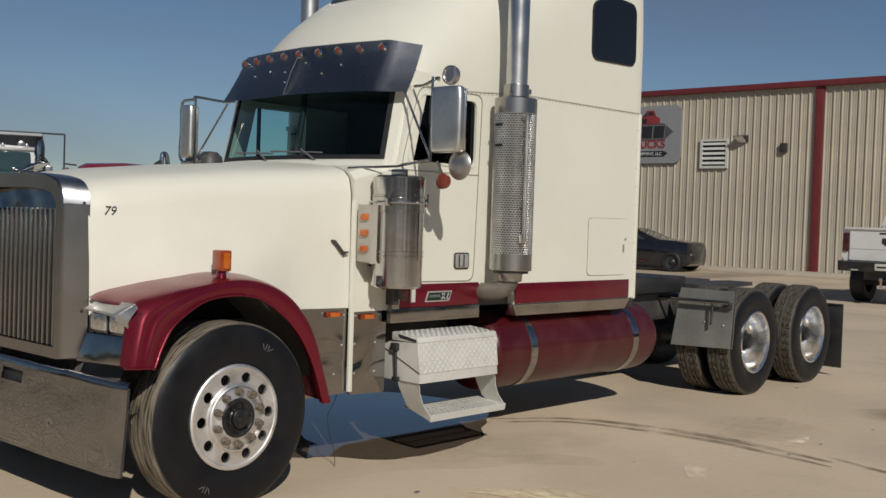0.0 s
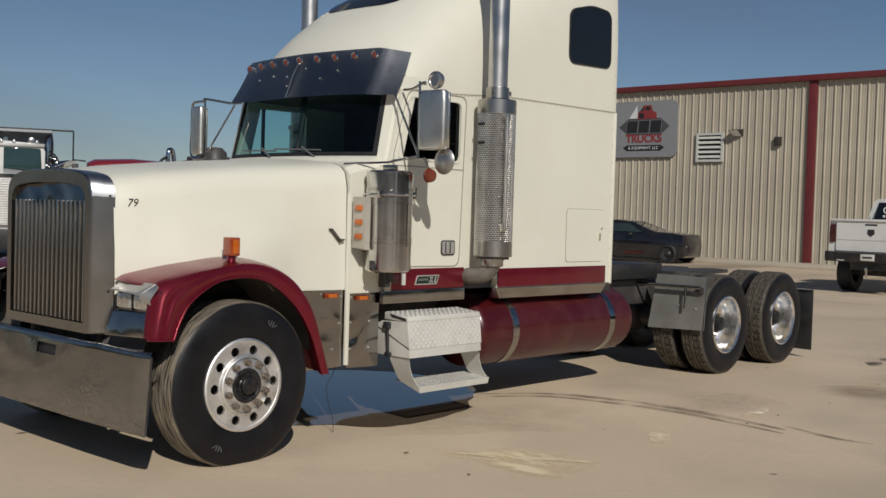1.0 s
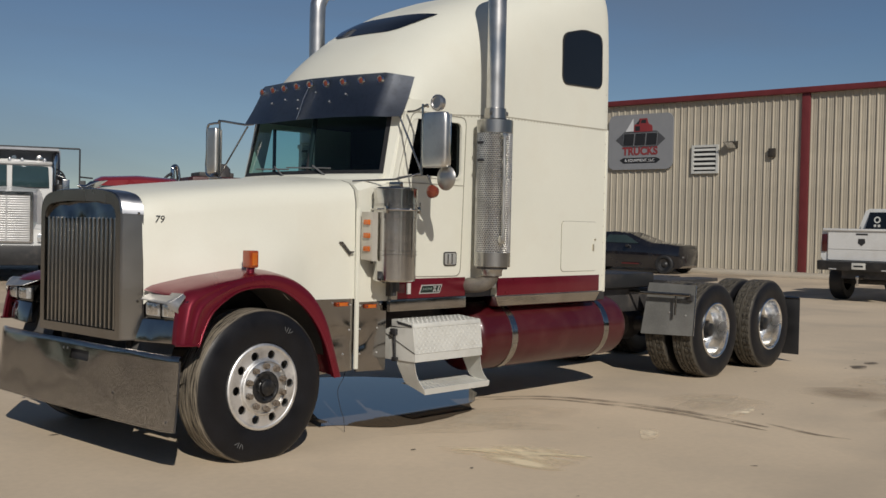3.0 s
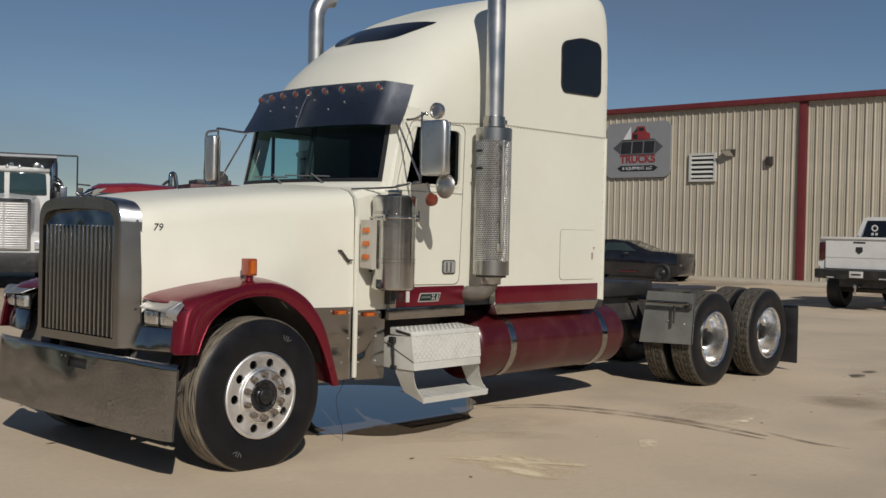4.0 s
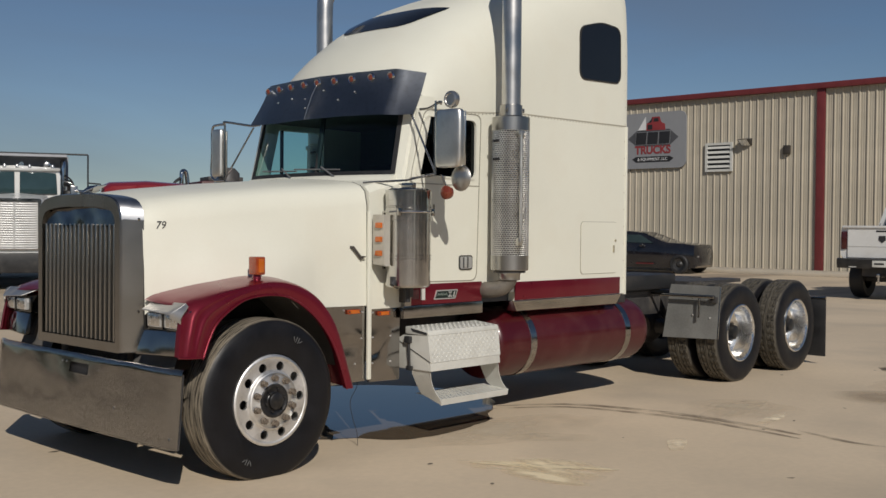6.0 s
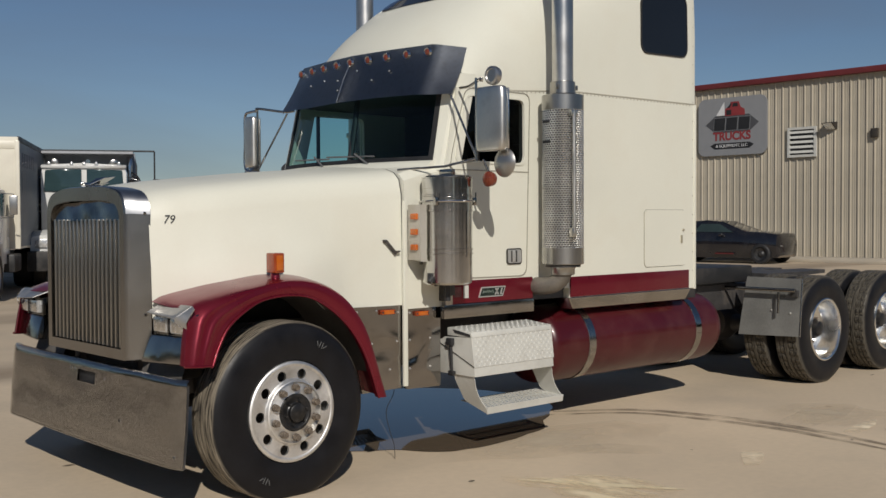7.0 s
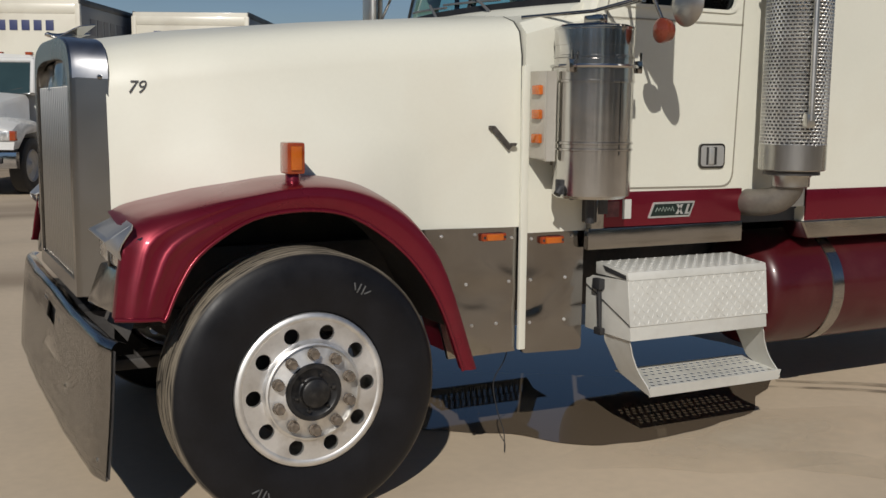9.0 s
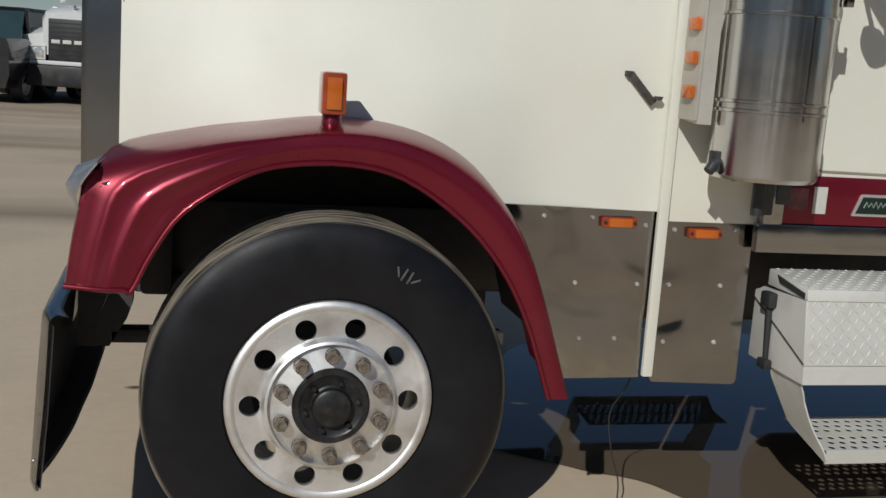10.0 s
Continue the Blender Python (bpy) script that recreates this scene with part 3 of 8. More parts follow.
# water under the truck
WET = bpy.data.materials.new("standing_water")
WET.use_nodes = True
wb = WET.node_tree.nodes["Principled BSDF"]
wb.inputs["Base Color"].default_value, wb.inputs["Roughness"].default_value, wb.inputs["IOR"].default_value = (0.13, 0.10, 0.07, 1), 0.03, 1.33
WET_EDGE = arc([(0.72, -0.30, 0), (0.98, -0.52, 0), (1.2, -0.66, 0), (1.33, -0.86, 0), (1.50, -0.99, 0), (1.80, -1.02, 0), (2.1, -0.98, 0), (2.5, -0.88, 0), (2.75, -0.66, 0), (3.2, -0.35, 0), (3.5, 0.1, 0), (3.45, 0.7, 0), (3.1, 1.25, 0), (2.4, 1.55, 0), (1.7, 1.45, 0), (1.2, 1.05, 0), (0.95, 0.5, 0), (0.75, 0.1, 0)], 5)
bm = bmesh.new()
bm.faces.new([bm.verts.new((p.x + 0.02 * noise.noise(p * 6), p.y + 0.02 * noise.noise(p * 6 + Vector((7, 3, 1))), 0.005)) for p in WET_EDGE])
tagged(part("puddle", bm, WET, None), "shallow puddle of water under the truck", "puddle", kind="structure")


# a far unseen tree belt behind the camera, added for dark reflections, closes the yard
def tree_belt(points, name):
    rng = np.random.default_rng(7)
    bm = bmesh.new()
    for (x0, y0), (x1, y1) in zip(points, points[1:]):
        n = int(math.hypot(x1 - x0, y1 - y0) / 2.2)
        for i in range(n):
            for k in range(3):
                t = (i + rng.random()) / n
                c = Vector((x0 + (x1 - x0) * t + rng.normal() * 2, y0 + (y1 - y0) * t + rng.normal() * 2, 1.6 + 1.5 * k + rng.random() * 1.2))
                made = bmesh.ops.create_icosphere(bm, subdivisions=1, radius=1.5 + rng.random() * 1.0)
                for v in made["verts"]:
                    v.co = c + v.co * (0.7 + 0.6 * rng.random())
    return tagged(part(name, bm, surface("far_leaves", (0.085, 0.09, 0.06), 0.9, vary=0.5, scale=0.6, grain=4.0, bump=0.6), None, sharp=20), "unseen dense dark green belt of trees beyond the yard, added for dark reflections", "trees", kind="stuff")


tree_belt([(64, -36), (18, -40), (-34, -38), (-52, -16), (-60, 12), (-46, 40), (-30, 56)], "tree_line")

# ---------------------------------------------------------------- the semi truck (x runs rearward, y = 0 is its middle, left side at -y)
truck = thing("semi_truck", "cream and maroon conventional semi truck with tall sleeper and chrome bumper", "truck", (0, -0.05, 0))
HALF = 0.96                                       # half width of cab and sleeper


# hood: tapers towards the grille
HOOD_W = [(-0.66, 0.635), (-0.634, 0.645), (-0.53, 0.685), (-0.2, 0.755), (0.2, 0.815), (0.9, 0.90), (1.04, 0.915)]
HOOD_Z = [(-0.66, 1.748), (-0.3, 1.803), (0.3, 1.864), (1.04, 1.923)]


def hood_ring(x, low=1.0):
    w, z = lerp(HOOD_W, x), lerp(HOOD_Z, x)
    low = max(low, lerp([(-0.66, 1.0), (-0.55, 1.12), (-0.35, 1.22), (0.2, 1.20), (0.42, 1.03), (0.62, 1.0), (0.88, 1.01), (0.96, 1.036), (1.1, 1.036)], x))
    k = lerp([(-0.66, 0.1), (-0.3, 0.7), (0.0, 1.0), (0.3, 0.9), (0.62, 0.0), (0.9, 0.0)], x)
    half = [(-w - 0.005 - 0.12 * k, low), (-w - 0.095 * k, 1.33), (-w - 0.03 * k, 1.43), (-w + 0.006, z - 0.16), (-w + 0.03, z - 0.06), (-w + 0.08, z - 0.015), (-w + 0.17, z + 0.012), (-w * 0.5, z + 0.035), (-w * 0.2, z + 0.05)]
    return [(x, y, q) for y, q in half] + [(x, -y, q) for y, q in half[::-1]]


hood = part("hood", loft([hood_ring(x) for x in np.linspace(-0.622, 1.04, 24)], closed=False), CREAM, truck, "cream painted long hood with worn paint")
part("hood_edge_seal", loft([[(x + d, y * 1.001, z + 0.002) for x, y, z in hood_ring(1.035, 1.03)] for d in (0.0, 0.007)], closed=False), TRIM_DARK, hood)
part("flange", box(1.028, 1.062, -0.945, -0.925, 0.50, 1.72, 0.004), CREAM, hood)
part("flange", box(1.028, 1.062, 0.925, 0.945, 0.50, 1.72, 0.004), CREAM, hood)
lettering("unit_number", "79", 0.068, TRIM_DARK, hood, Matrix.Translation((-0.519, -0.6845, 1.605)) @ pose(0, 0, 0, -9.0, 0, -12.0), depth=0.0004, label="black number decal", shear=0.25)
part("hood_latch", merge(slanted([(0.891, -0.913, 1.452), (0.907, -0.915, 1.468), (0.907, -0.922, 1.468), (0.891, -0.920, 1.452), (0.971, -0.922, 1.365), (0.987, -0.924, 1.381), (0.987, -0.931, 1.381), (0.971, -0.929, 1.365)], 0.002), box(0.887, 0.905, -0.922, -0.895, 1.450, 1.468, 0.004), slanted([(0.976, -0.92, 1.384), (0.998, -0.92, 1.384), (0.998, -0.945, 1.384), (0.976, -0.945, 1.384), (0.980, -0.92, 1.396), (1.004, -0.92, 1.396), (1.004, -0.945, 1.396), (0.980, -0.945, 1.396)], 0.003)), surface("worn_strap_rubber", (0.060, 0.052, 0.045), 0.7, vary=0.4, scale=30.0, bump=0.1), hood, "black rubber hood latch")

# cowl between hood and cab
part("cowl_lip", loft([[(1.0465, y * k, 1.03 + (z - 1.03) * q) for y, z in ((-0.93, 1.03), (-0.935, 1.5), (-0.925, 1.852), (-0.87, 1.902), (0, 1.952), (0.87, 1.902), (0.925, 1.852), (0.935, 1.5), (0.93, 1.03))] for k, q in ((1.0, 1.0), (0.93, 0.955))], closed=False), CREAM, truck)
part("cowl", loft([[(x, -0.93, 1.008), (x, -0.935, 1.5), (x, -0.925, z - 0.05), (x, -0.87, z), (x, 0, z + 0.05), (x, 0.87, z), (x, 0.925, z - 0.05), (x, 0.935, 1.5), (x, 0.93, 1.03)] for x, z in ((1.047, 1.902), (1.2, 1.945), (1.40, 1.985))], closed=False), CREAM, truck)

# grille with its chrome shell
SHELL_X = -0.742
NOSE = -0.030                                      # the nose sits a little to the left of the cab's middle


outer = round_corners([(-0.545, 0.80), (-0.53, 0.80), (0.53, 0.80), (0.545, 0.80), (0.545, 0.815), (0.545, 1.755), (0.28, 1.803), (-0.28, 1.803), (-0.545, 1.755), (-0.545, 0.815)], 0.14, 7)
inner = round_corners([(-0.49, 0.86), (-0.475, 0.86), (0.475, 0.86), (0.49, 0.86), (0.49, 0.875), (0.49, 1.69), (0.26, 1.722), (-0.26, 1.722), (-0.49, 1.69), (-0.49, 0.875)], 0.10, 7)
shell = plate(outer, [inner], lambda u, v, d: (SHELL_X + d, u + NOSE, v), 0.03)
rim_rings = [[(x, u * s + NOSE, 0.80 + (v - 0.80) * q) for u, v in outer] for x, s, q in ((SHELL_X + 0.0, 1.0, 1.0), (SHELL_X + 0.010, 1.022, 1.003), (SHELL_X + 0.022, 1.035, 1.006), (SHELL_X + 0.128, 1.135, 1.0))]
grille = part("grille", plate(inner, [], lambda u, v, d: (SHELL_X + 0.075 + d, u + NOSE, v), 0.02), surface("grille_back", (0.014, 0.013, 0.012), 0.7, vary=0.3, bump=0.2), truck, "dark radiator grille with upright bars")
part("grille_shell", merge(shell, loft(rim_rings, closed=True, caps=False)), GRILLE_CHROME, truck, "chrome grille surround")
bar = part("bar", slanted([(SHELL_X + 0.010, -0.008, 0.865), (SHELL_X + 0.010, 0.008, 0.865), (SHELL_X + 0.044, 0.010, 0.865), (SHELL_X + 0.044, -0.010, 0.865), (SHELL_X + 0.010, -0.008, 1.61), (SHELL_X + 0.010, 0.008, 1.61), (SHELL_X + 0.044, 0.010, 1.61), (SHELL_X + 0.044, -0.010, 1.61)], 0.004), GRILLE_BAR, grille)
bar.location.y = NOSE - 0.455
for i in range(1, 17):
    again(bar, pose(0, NOSE - 0.455 + i * 0.91 / 16, 0), grille)
# a dented plate closes the top of the opening
head = bmesh.new()
rows = [[head.verts.new((SHELL_X + 0.018 + 0.16 * (v - 1.60) + 0.007 * math.sin(9.0 * u + 14.0 * v) * math.sin(5.0 * u + 1.0) + 0.002 * math.sin(23.0 * u - 31.0 * v), NOSE + u, v)) for v in np.linspace(1.60, 1.722, 7)] for u in np.linspace(-0.488, 0.488, 40)]
for a, b in zip(rows, rows[1:]):
    for i in range(6):
        head.faces.new((a[i], a[i + 1], b[i + 1], b[i]))
part("header_panel", head, WORN_HEADER, grille, "dented worn chrome plate above the bars", 60)
# polished caps on the upper corners of the surround
for sgn in (-1, 1):
    cap = [[(x, (u * k + 0.0012 * sgn) + NOSE, 0.80 + (v - 0.80) * q + 0.001) for u, v in outer if v > 1.625 and u * sgn > 0.30] for x, k, q in ((SHELL_X + 0.008, 1.019, 1.003), (SHELL_X + 0.022, 1.035, 1.006), (SHELL_X + 0.075, 1.085, 1.003), (SHELL_X + 0.128, 1.135, 1.0))]
    part("corner_cap", loft(cap, closed=False, caps=False), CORNER_CHROME, grille, "polished corner of the grille surround", 40)
screws = [(SHELL_X + 0.10, NOSE - 0.606, 1.642), (SHELL_X + 0.10, NOSE - 0.602, 1.06)]
for s in screws:
    part("screw", lathe([(0, -0.006), (0.008, -0.005), (0.010, 0)], "y", s, 10), STAINLESS, grille)

# ornament: a small bird with its wings swept back, on the nose of the hood
bird = [(-0.757, 1.826, 0.004), (-0.745, 1.828, 0.011), (-0.728, 1.824, 0.010), (-0.705, 1.818, 0.015), (-0.66, 1.822, 0.019), (-0.61, 1.830, 0.013), (-0.575, 1.834, 0.004)]
orn = loft([[(x, NOSE + r * math.cos(a), z + r * math.sin(a)) for a in np.linspace(0, 2 * math.pi, 11)[:-1]] for x, z, r in bird])
for q in (-1, 1):
    wing = [(-0.712, 0.008, 1.812), (-0.612, 0.008, 1.822), (-0.560, 0.060, 1.868), (-0.628, 0.060, 1.858)]
    orn = merge(orn, slanted([(x, NOSE + q * y, z) for x, y, z in wing] + [(x, NOSE + q * y, z + 0.006) for x, y, z in wing], 0.0015))
orn = merge(orn, loft([[(-0.665 + r * math.cos(a), NOSE + 0.5 * r * math.sin(a), z) for a in np.linspace(0, 2 * math.pi, 13)[:-1]] for z, r in ((1.775, 0.05), (1.806, 0.045), (1.812, 0.02), (1.824, 0.014))]))
part("hood_ornament", orn, CHROME, truck, "chrome bird hood ornament")

# bumper: deep chrome plate, swept back at its ends
BMID = -0.075
BUMP = [(-1.205, -0.772), (-1.17, -0.784), (-1.125, -0.798), (-1.09, -0.804), (-0.6, -0.818), (0.0, -0.824), (0.6, -0.818), (1.09, -0.804), (1.125, -0.798), (1.17, -0.784), (1.205, -0.772)]


def bump_x(y):
    return float(np.interp(y - BMID, [b[0] for b in BUMP], [b[1] for b in BUMP]))


def bump_lean(u, v):
    """The upper middle of the plate leans back, shaped to mirror a dark patch round the tow slot."""
    edge = float(np.interp(u, [-1.3, -0.75, -0.42, -0.28, -0.10, 0.15, 0.55, 0.9, 1.2], [0.80, 0.78, 0.68, 0.57, 0.52, 0.57, 0.66, 0.68, 0.70]))
    return 0.062 * max(0.0, v - edge)


def bump_put(u, v, d):
    return (bump_x(u) + d + bump_lean(u, v) + (v - 0.295) * 0.075 + 0.0016 * math.sin(7.0 * u + 9.0 * v) + 0.0008 * math.sin(17.0 * u - 14.0 * v), u, v)


ends = sorted({round(float(y), 3) for y in [*np.linspace(BMID - 1.09, BMID + 1.09, 45), *[BMID + q * w for q in (-1, 1) for w in (1.125, 1.17, 1.205)]]})
bm = bmesh.new()
cols = [[bm.verts.new(bump_put(y, z, 0)) for z in (0.295, 0.40, 0.46, 0.50, 0.54, 0.58, 0.61, 0.638, 0.67, 0.705, 0.725, 0.745)] + [bm.verts.new((bump_x(y) + bump_lean(y, 0.75) + 0.042, y, 0.760)), bm.verts.new((bump_x(y) + bump_lean(y, 0.75) + 0.055, y, 0.766)), bm.verts.new((bump_x(y) + bump_lean(y, 0.75) + 0.085, y, 0.757))] for y in ends]
for a, b in zip(cols, cols[1:]):
    for i in range(len(a) - 1):
        f = bm.faces.new((a[i], a[i + 1], b[i + 1], b[i]))
        ym, zm = f.calc_center_median().y, f.calc_center_median().z
        if (-0.265 < ym < -0.025) and 0.638 < zm < 0.705:
            bm.faces.remove(f)
bmesh.ops.solidify(bm, geom=bm.faces[:], thickness=0.008)
bumper = part("bumper", bm, BUMPER_CHROME, truck, "deep chrome front bumper with scuffs", 50)
part("tow_slot", box(-0.76, -0.66, -0.40, 0.12, 0.46, 0.74, 0.004), TRIM_DARK, bumper)
back = bmesh.new()
rows = [[back.verts.new((bump_put(y, z, 0.014)[0], y, z)) for z in (0.30, 0.5, 0.735)] for y in ends]
for a, b in zip(rows, rows[1:]):
    for i in range(2):
        if not (-0.30 < (a[0].co.y + b[0].co.y) / 2 < 0.02 and i == 1):
            back.faces.new((a[i], a[i + 1], b[i + 1], b[i]))
lip = loft([[(bump_put(y, 0.296, 0.004)[0], y, 0.296), (bump_put(y, 0.296, 0.0)[0] + 0.01 + 0.095 * (1 - min(1.0, abs((y - BMID) / 1.2)) ** 3), y, 0.300), (bump_put(y, 0.296, 0.0)[0] + 0.006 + 0.095 * (1 - min(1.0, abs((y - BMID) / 1.2)) ** 3), y, 0.312), (bump_put(y, 0.296, 0.004)[0], y, 0.310)] for y in ends])
part("bottom_lip", lip, CHASSIS, bumper)
part("bumper_back", back, CHASSIS, bumper, "black unpainted back of the bumper")
for y, z in ((-1.215, 0.355), (0.08, 0.70), (0.025, 0.70), (-0.40, 0.68), (-0.62, 0.47)):
    part("bolt", lathe([(0, -0.006), (0.006, -0.0055), (0.010, -0.002), (0.011, 0.004)], "x", (bump_put(y, z, 0)[0] + 0.004, y, z), 14), BRUSHED, bumper)
HANGER = [(-0.76, 0.455), (-0.66, 0.455), (-0.632, 0.505), (-0.605, 0.55), (-0.588, 0.60), (-0.585, 0.72), (-0.76, 0.72)]
for y in (-0.46, 0.38):
    part("bracket", plate(HANGER, [], lambda u, v, d, y=y: (u, y + d, v), 0.08), CHASSIS, bumper)

# front fenders
LIP = [(-0.545, 0.815), (-0.498, 0.91), (-0.42, 1.022), (-0.278, 1.116), (-0.16, 1.155), (0.015, 1.165), (0.169, 1.132), (0.333, 1.028), (0.455, 0.902), (0.551, 0.738), (0.64, 0.498)]
CREST = [(-0.712, 0.822), (-0.684, 1.0), (-0.636, 1.132), (-0.40, 1.208), (-0.21, 1.243), (-0.02, 1.270), (0.16, 1.259), (0.319, 1.210), (0.454, 1.111), (0.575, 0.93), (0.725, 0.497)]


def fender_mesh():
    lip = arc([(x, 0, z) for x, z in LIP], 4)
    crest = arc([(x, 0, z) for x, z in CREST], 4)
    rings = []
    for i, (a, b) in enumerate(zip(lip, crest)):
        t = i / (len(lip) - 1)
        tail = max(0.0, (t - 0.72) / 0.28)
        nose = min(1.0, max(0.0, (0.198 - t) / 0.02))
        flare = 0.05 * max(0.0, 1 - t / 0.42) ** 1.3
        inner = -0.86 - 0.09 * tail
        sharp = max(0.0, min(1.0, (0.42 - t) / 0.22))
        pts = [(a.x, -1.12 - flare, a.z + 0.004)]
        for q in range(25):
            k = q / 24
            bow = 0.012 * math.sin(math.pi * min(1, k * 1.2))
            ridge = min(1.0, 0.15 + t / 0.13) * sum(math.exp(-((k - c) / 0.050) ** 2) * h for c, h in ((0.06, 0.7), (0.36, 1.0), (0.66, 0.9)))
            top = max(0.0, (k - 0.72) / 0.28)
            y = -1.150 - flare - bow - 0.0105 * sharp * ridge - 0.003 * ridge * (1 - sharp) * (k < 0.2) + 0.14 * top ** 2.2 * (1 - 0.95 * nose) * (1 - 0.55 * sharp)
            p = a.lerp(b, k)
            pts.append((p.x, y, p.z))
        p = a.lerp(b, 1.02)
        pts += [(p.x, -0.95 - (0.182 + flare) * nose, p.z + 0.006), (p.x, inner - (0.26 + flare) * nose, p.z + 0.007), (p.x, -0.70 - (0.408 + flare) * nose, p.z + 0.006)]
        rings.append(pts)
    bm = loft(rings, closed=False)
    bmesh.ops.solidify(bm, geom=bm.faces[:], thickness=0.005)
    return bm


fender = part("fender", fender_mesh(), RED, truck, "glossy maroon front fender", 60)
def bead(side):
    """The rolled edge that follows the wheel arch and the fender's lower front."""
    n = len(LIP) - 1
    edge = [(x, -1.158 - 0.05 * max(0.0, 1 - i / n / 0.42) ** 1.3, z) for i, (x, z) in enumerate(LIP)]
    front = [(-0.715, -1.204, 0.824), (-0.63, -1.213, 0.818), (-0.565, -1.210, 0.816)]
    b = rod(arc(front + edge, 4), 0.0075)
    return b if side < 0 else mirrored(b)


part("bead", bead(-1), RED, fender)
far_fender = part("fender", mirrored(fender_mesh()), RED, truck, "glossy maroon front fender", 60)
part("bead", bead(1), RED, far_fender)


def front_lamps(side):
    f = (lambda b: b) if side < 0 else mirrored
    lamp = part("headlight", f(slanted([(-0.668, -0.79, 0.965), (-0.655, -1.175, 0.965), (-0.60, -1.175, 0.965), (-0.60, -0.79, 0.965), (-0.668, -0.79, 1.085), (-0.655, -1.175, 1.085), (-0.60, -1.175, 1.10), (-0.60, -0.79, 1.10)], 0.010)), HEADER_STEEL, truck, "rectangular twin headlight in a chrome housing")
    # brow: a flat hood over the lamps that folds down to a point beside the fender
    brow = [(-0.615, -0.765, 1.138), (-0.640, -1.165, 1.142), (-0.722, -1.115, 1.078), (-0.728, -0.815, 1.094)]
    part("visor", f(slanted([(x, y, z - 0.006) for x, y, z in brow] + brow, 0.002)), BROW, lamp, sharp=30)
    cheek = [[(-0.641, -1.166, 1.141), (-0.652, -1.205, 1.128)], [(-0.672, -1.160, 1.118), (-0.668, -1.203, 1.105)], [(-0.700, -1.140, 1.096), (-0.684, -1.196, 1.078)], [(-0.722, -1.116, 1.079), (-0.692, -1.184, 1.050)], [(-0.716, -1.112, 1.052), (-0.684, -1.176, 1.020)]]
    fold = loft(cheek, closed=False)
    bmesh.ops.solidify(fold, geom=fold.faces[:], thickness=0.005)
    part("cheek", f(fold), BROW, lamp, "bright chrome fold of the headlight brow", 50)
    part("lens", f(slanted([(-0.692, -0.815, 0.985), (-0.688, -0.978, 0.985), (-0.62, -0.978, 0.985), (-0.62, -0.815, 0.985), (-0.694, -0.815, 1.070), (-0.690, -0.978, 1.070), (-0.62, -0.978, 1.070), (-0.62, -0.815, 1.070)], 0.012)), CLEAR_LENS, lamp)
    part("lens", f(slanted([(-0.688, -0.996, 0.985), (-0.676, -1.158, 0.985), (-0.62, -1.158, 0.985), (-0.62, -0.996, 0.985), (-0.690, -0.996, 1.070), (-0.678, -1.158, 1.070), (-0.62, -1.158, 1.070), (-0.62, -0.996, 1.070)], 0.012)), CLEAR_LENS, lamp)
    for bx, by in ((-0.694, -0.896), (-0.686, -1.077)):
        part("reflector", f(slanted([(bx - 0.002, by + 0.058, 0.994), (bx + 0.004, by - 0.058, 0.994), (bx + 0.02, by - 0.056, 0.994), (bx + 0.02, by + 0.056, 0.994), (bx - 0.003, by + 0.058, 1.060), (bx + 0.003, by - 0.058, 1.060), (bx + 0.02, by - 0.056, 1.060), (bx + 0.02, by + 0.056, 1.060)], 0.006)), LENS_BACK, lamp)
    part("divider", f(box(-0.693, -0.62, -0.993, -0.981, 0.975, 1.08, 0.003)), HEADER_STEEL, lamp)
    part("bracket", f(slanted([(-0.735, -0.745, 0.812), (-0.690, -1.160, 0.825), (-0.64, -1.15, 0.825), (-0.66, -0.745, 0.812), (-0.684, -0.765, 0.962), (-0.664, -1.165, 0.970), (-0.61, -1.15, 0.972), (-0.61, -0.765, 0.962)], 0.012)), SKIRT, lamp, "chrome headlight bracket")
    mk = part("marker_lamp", f(box(-0.060, 0.010, -1.075, -0.985, 1.291, 1.409, 0.010)), DEEP_AMBER, truck, "amber turn signal on the fender")
    part("lens", f(box(-0.046, -0.004, -1.082, -1.07, 1.306, 1.395, 0.004)), AMBER, mk)
    part("foot", f(lathe([(0.03, 1.240), (0.028, 1.288), (0.02, 1.306), (0, 1.306)], "z", (-0.025, -1.03, 0), 14)), RED, mk)


front_lamps(-1)
front_lamps(1)


# wheels -----------------------------------------------------------------
def tyre_mesh(drive):
    prof = []
    side = [(0.284, -0.105), (0.300, -0.126), (0.318, -0.130), (0.36, -0.138), (0.41, -0.141), (0.455, -0.136), (0.485, -0.128), (0.503, -0.118), (0.514, -0.108)]
    prof += side
    grooves = (-0.066, -0.022, 0.022, 0.066)
    tread = [(0.519, -0.102)]
    for g in grooves:
        tread += [(0.521, g - 0.006), (0.509, g - 0.0045), (0.509, g + 0.0045), (0.521, g + 0.006)]
    tread += [(0.519, 0.102)]
    prof += tread + [(r, -q) for r, q in side[::-1]]
    seg = 120 if drive else 72
    bm = lathe(prof, "y", (0, 0, 0), seg)
    if drive:
        for v in bm.verts:
            r = math.hypot(v.co.x, v.co.z)
            if r > 0.516 and abs(v.co.y) > 0.024:
                k = round(math.atan2(v.co.z, v.co.x) / (2 * math.pi / seg)) + (1 if v.co.y > 0 else 0)
                if k % 3 == 0:
                    v.co.x *= 0.509 / r
                    v.co.z *= 0.509 / r
    return bm


def flattened(bm, z):
    """The tyre's foot, pressed flat on the ground."""
    for v in bm.verts:
        if v.co.z < -z:
            v.co.y *= 1 + 0.6 * (-z - v.co.z)
            v.co.z = -z
    return bm


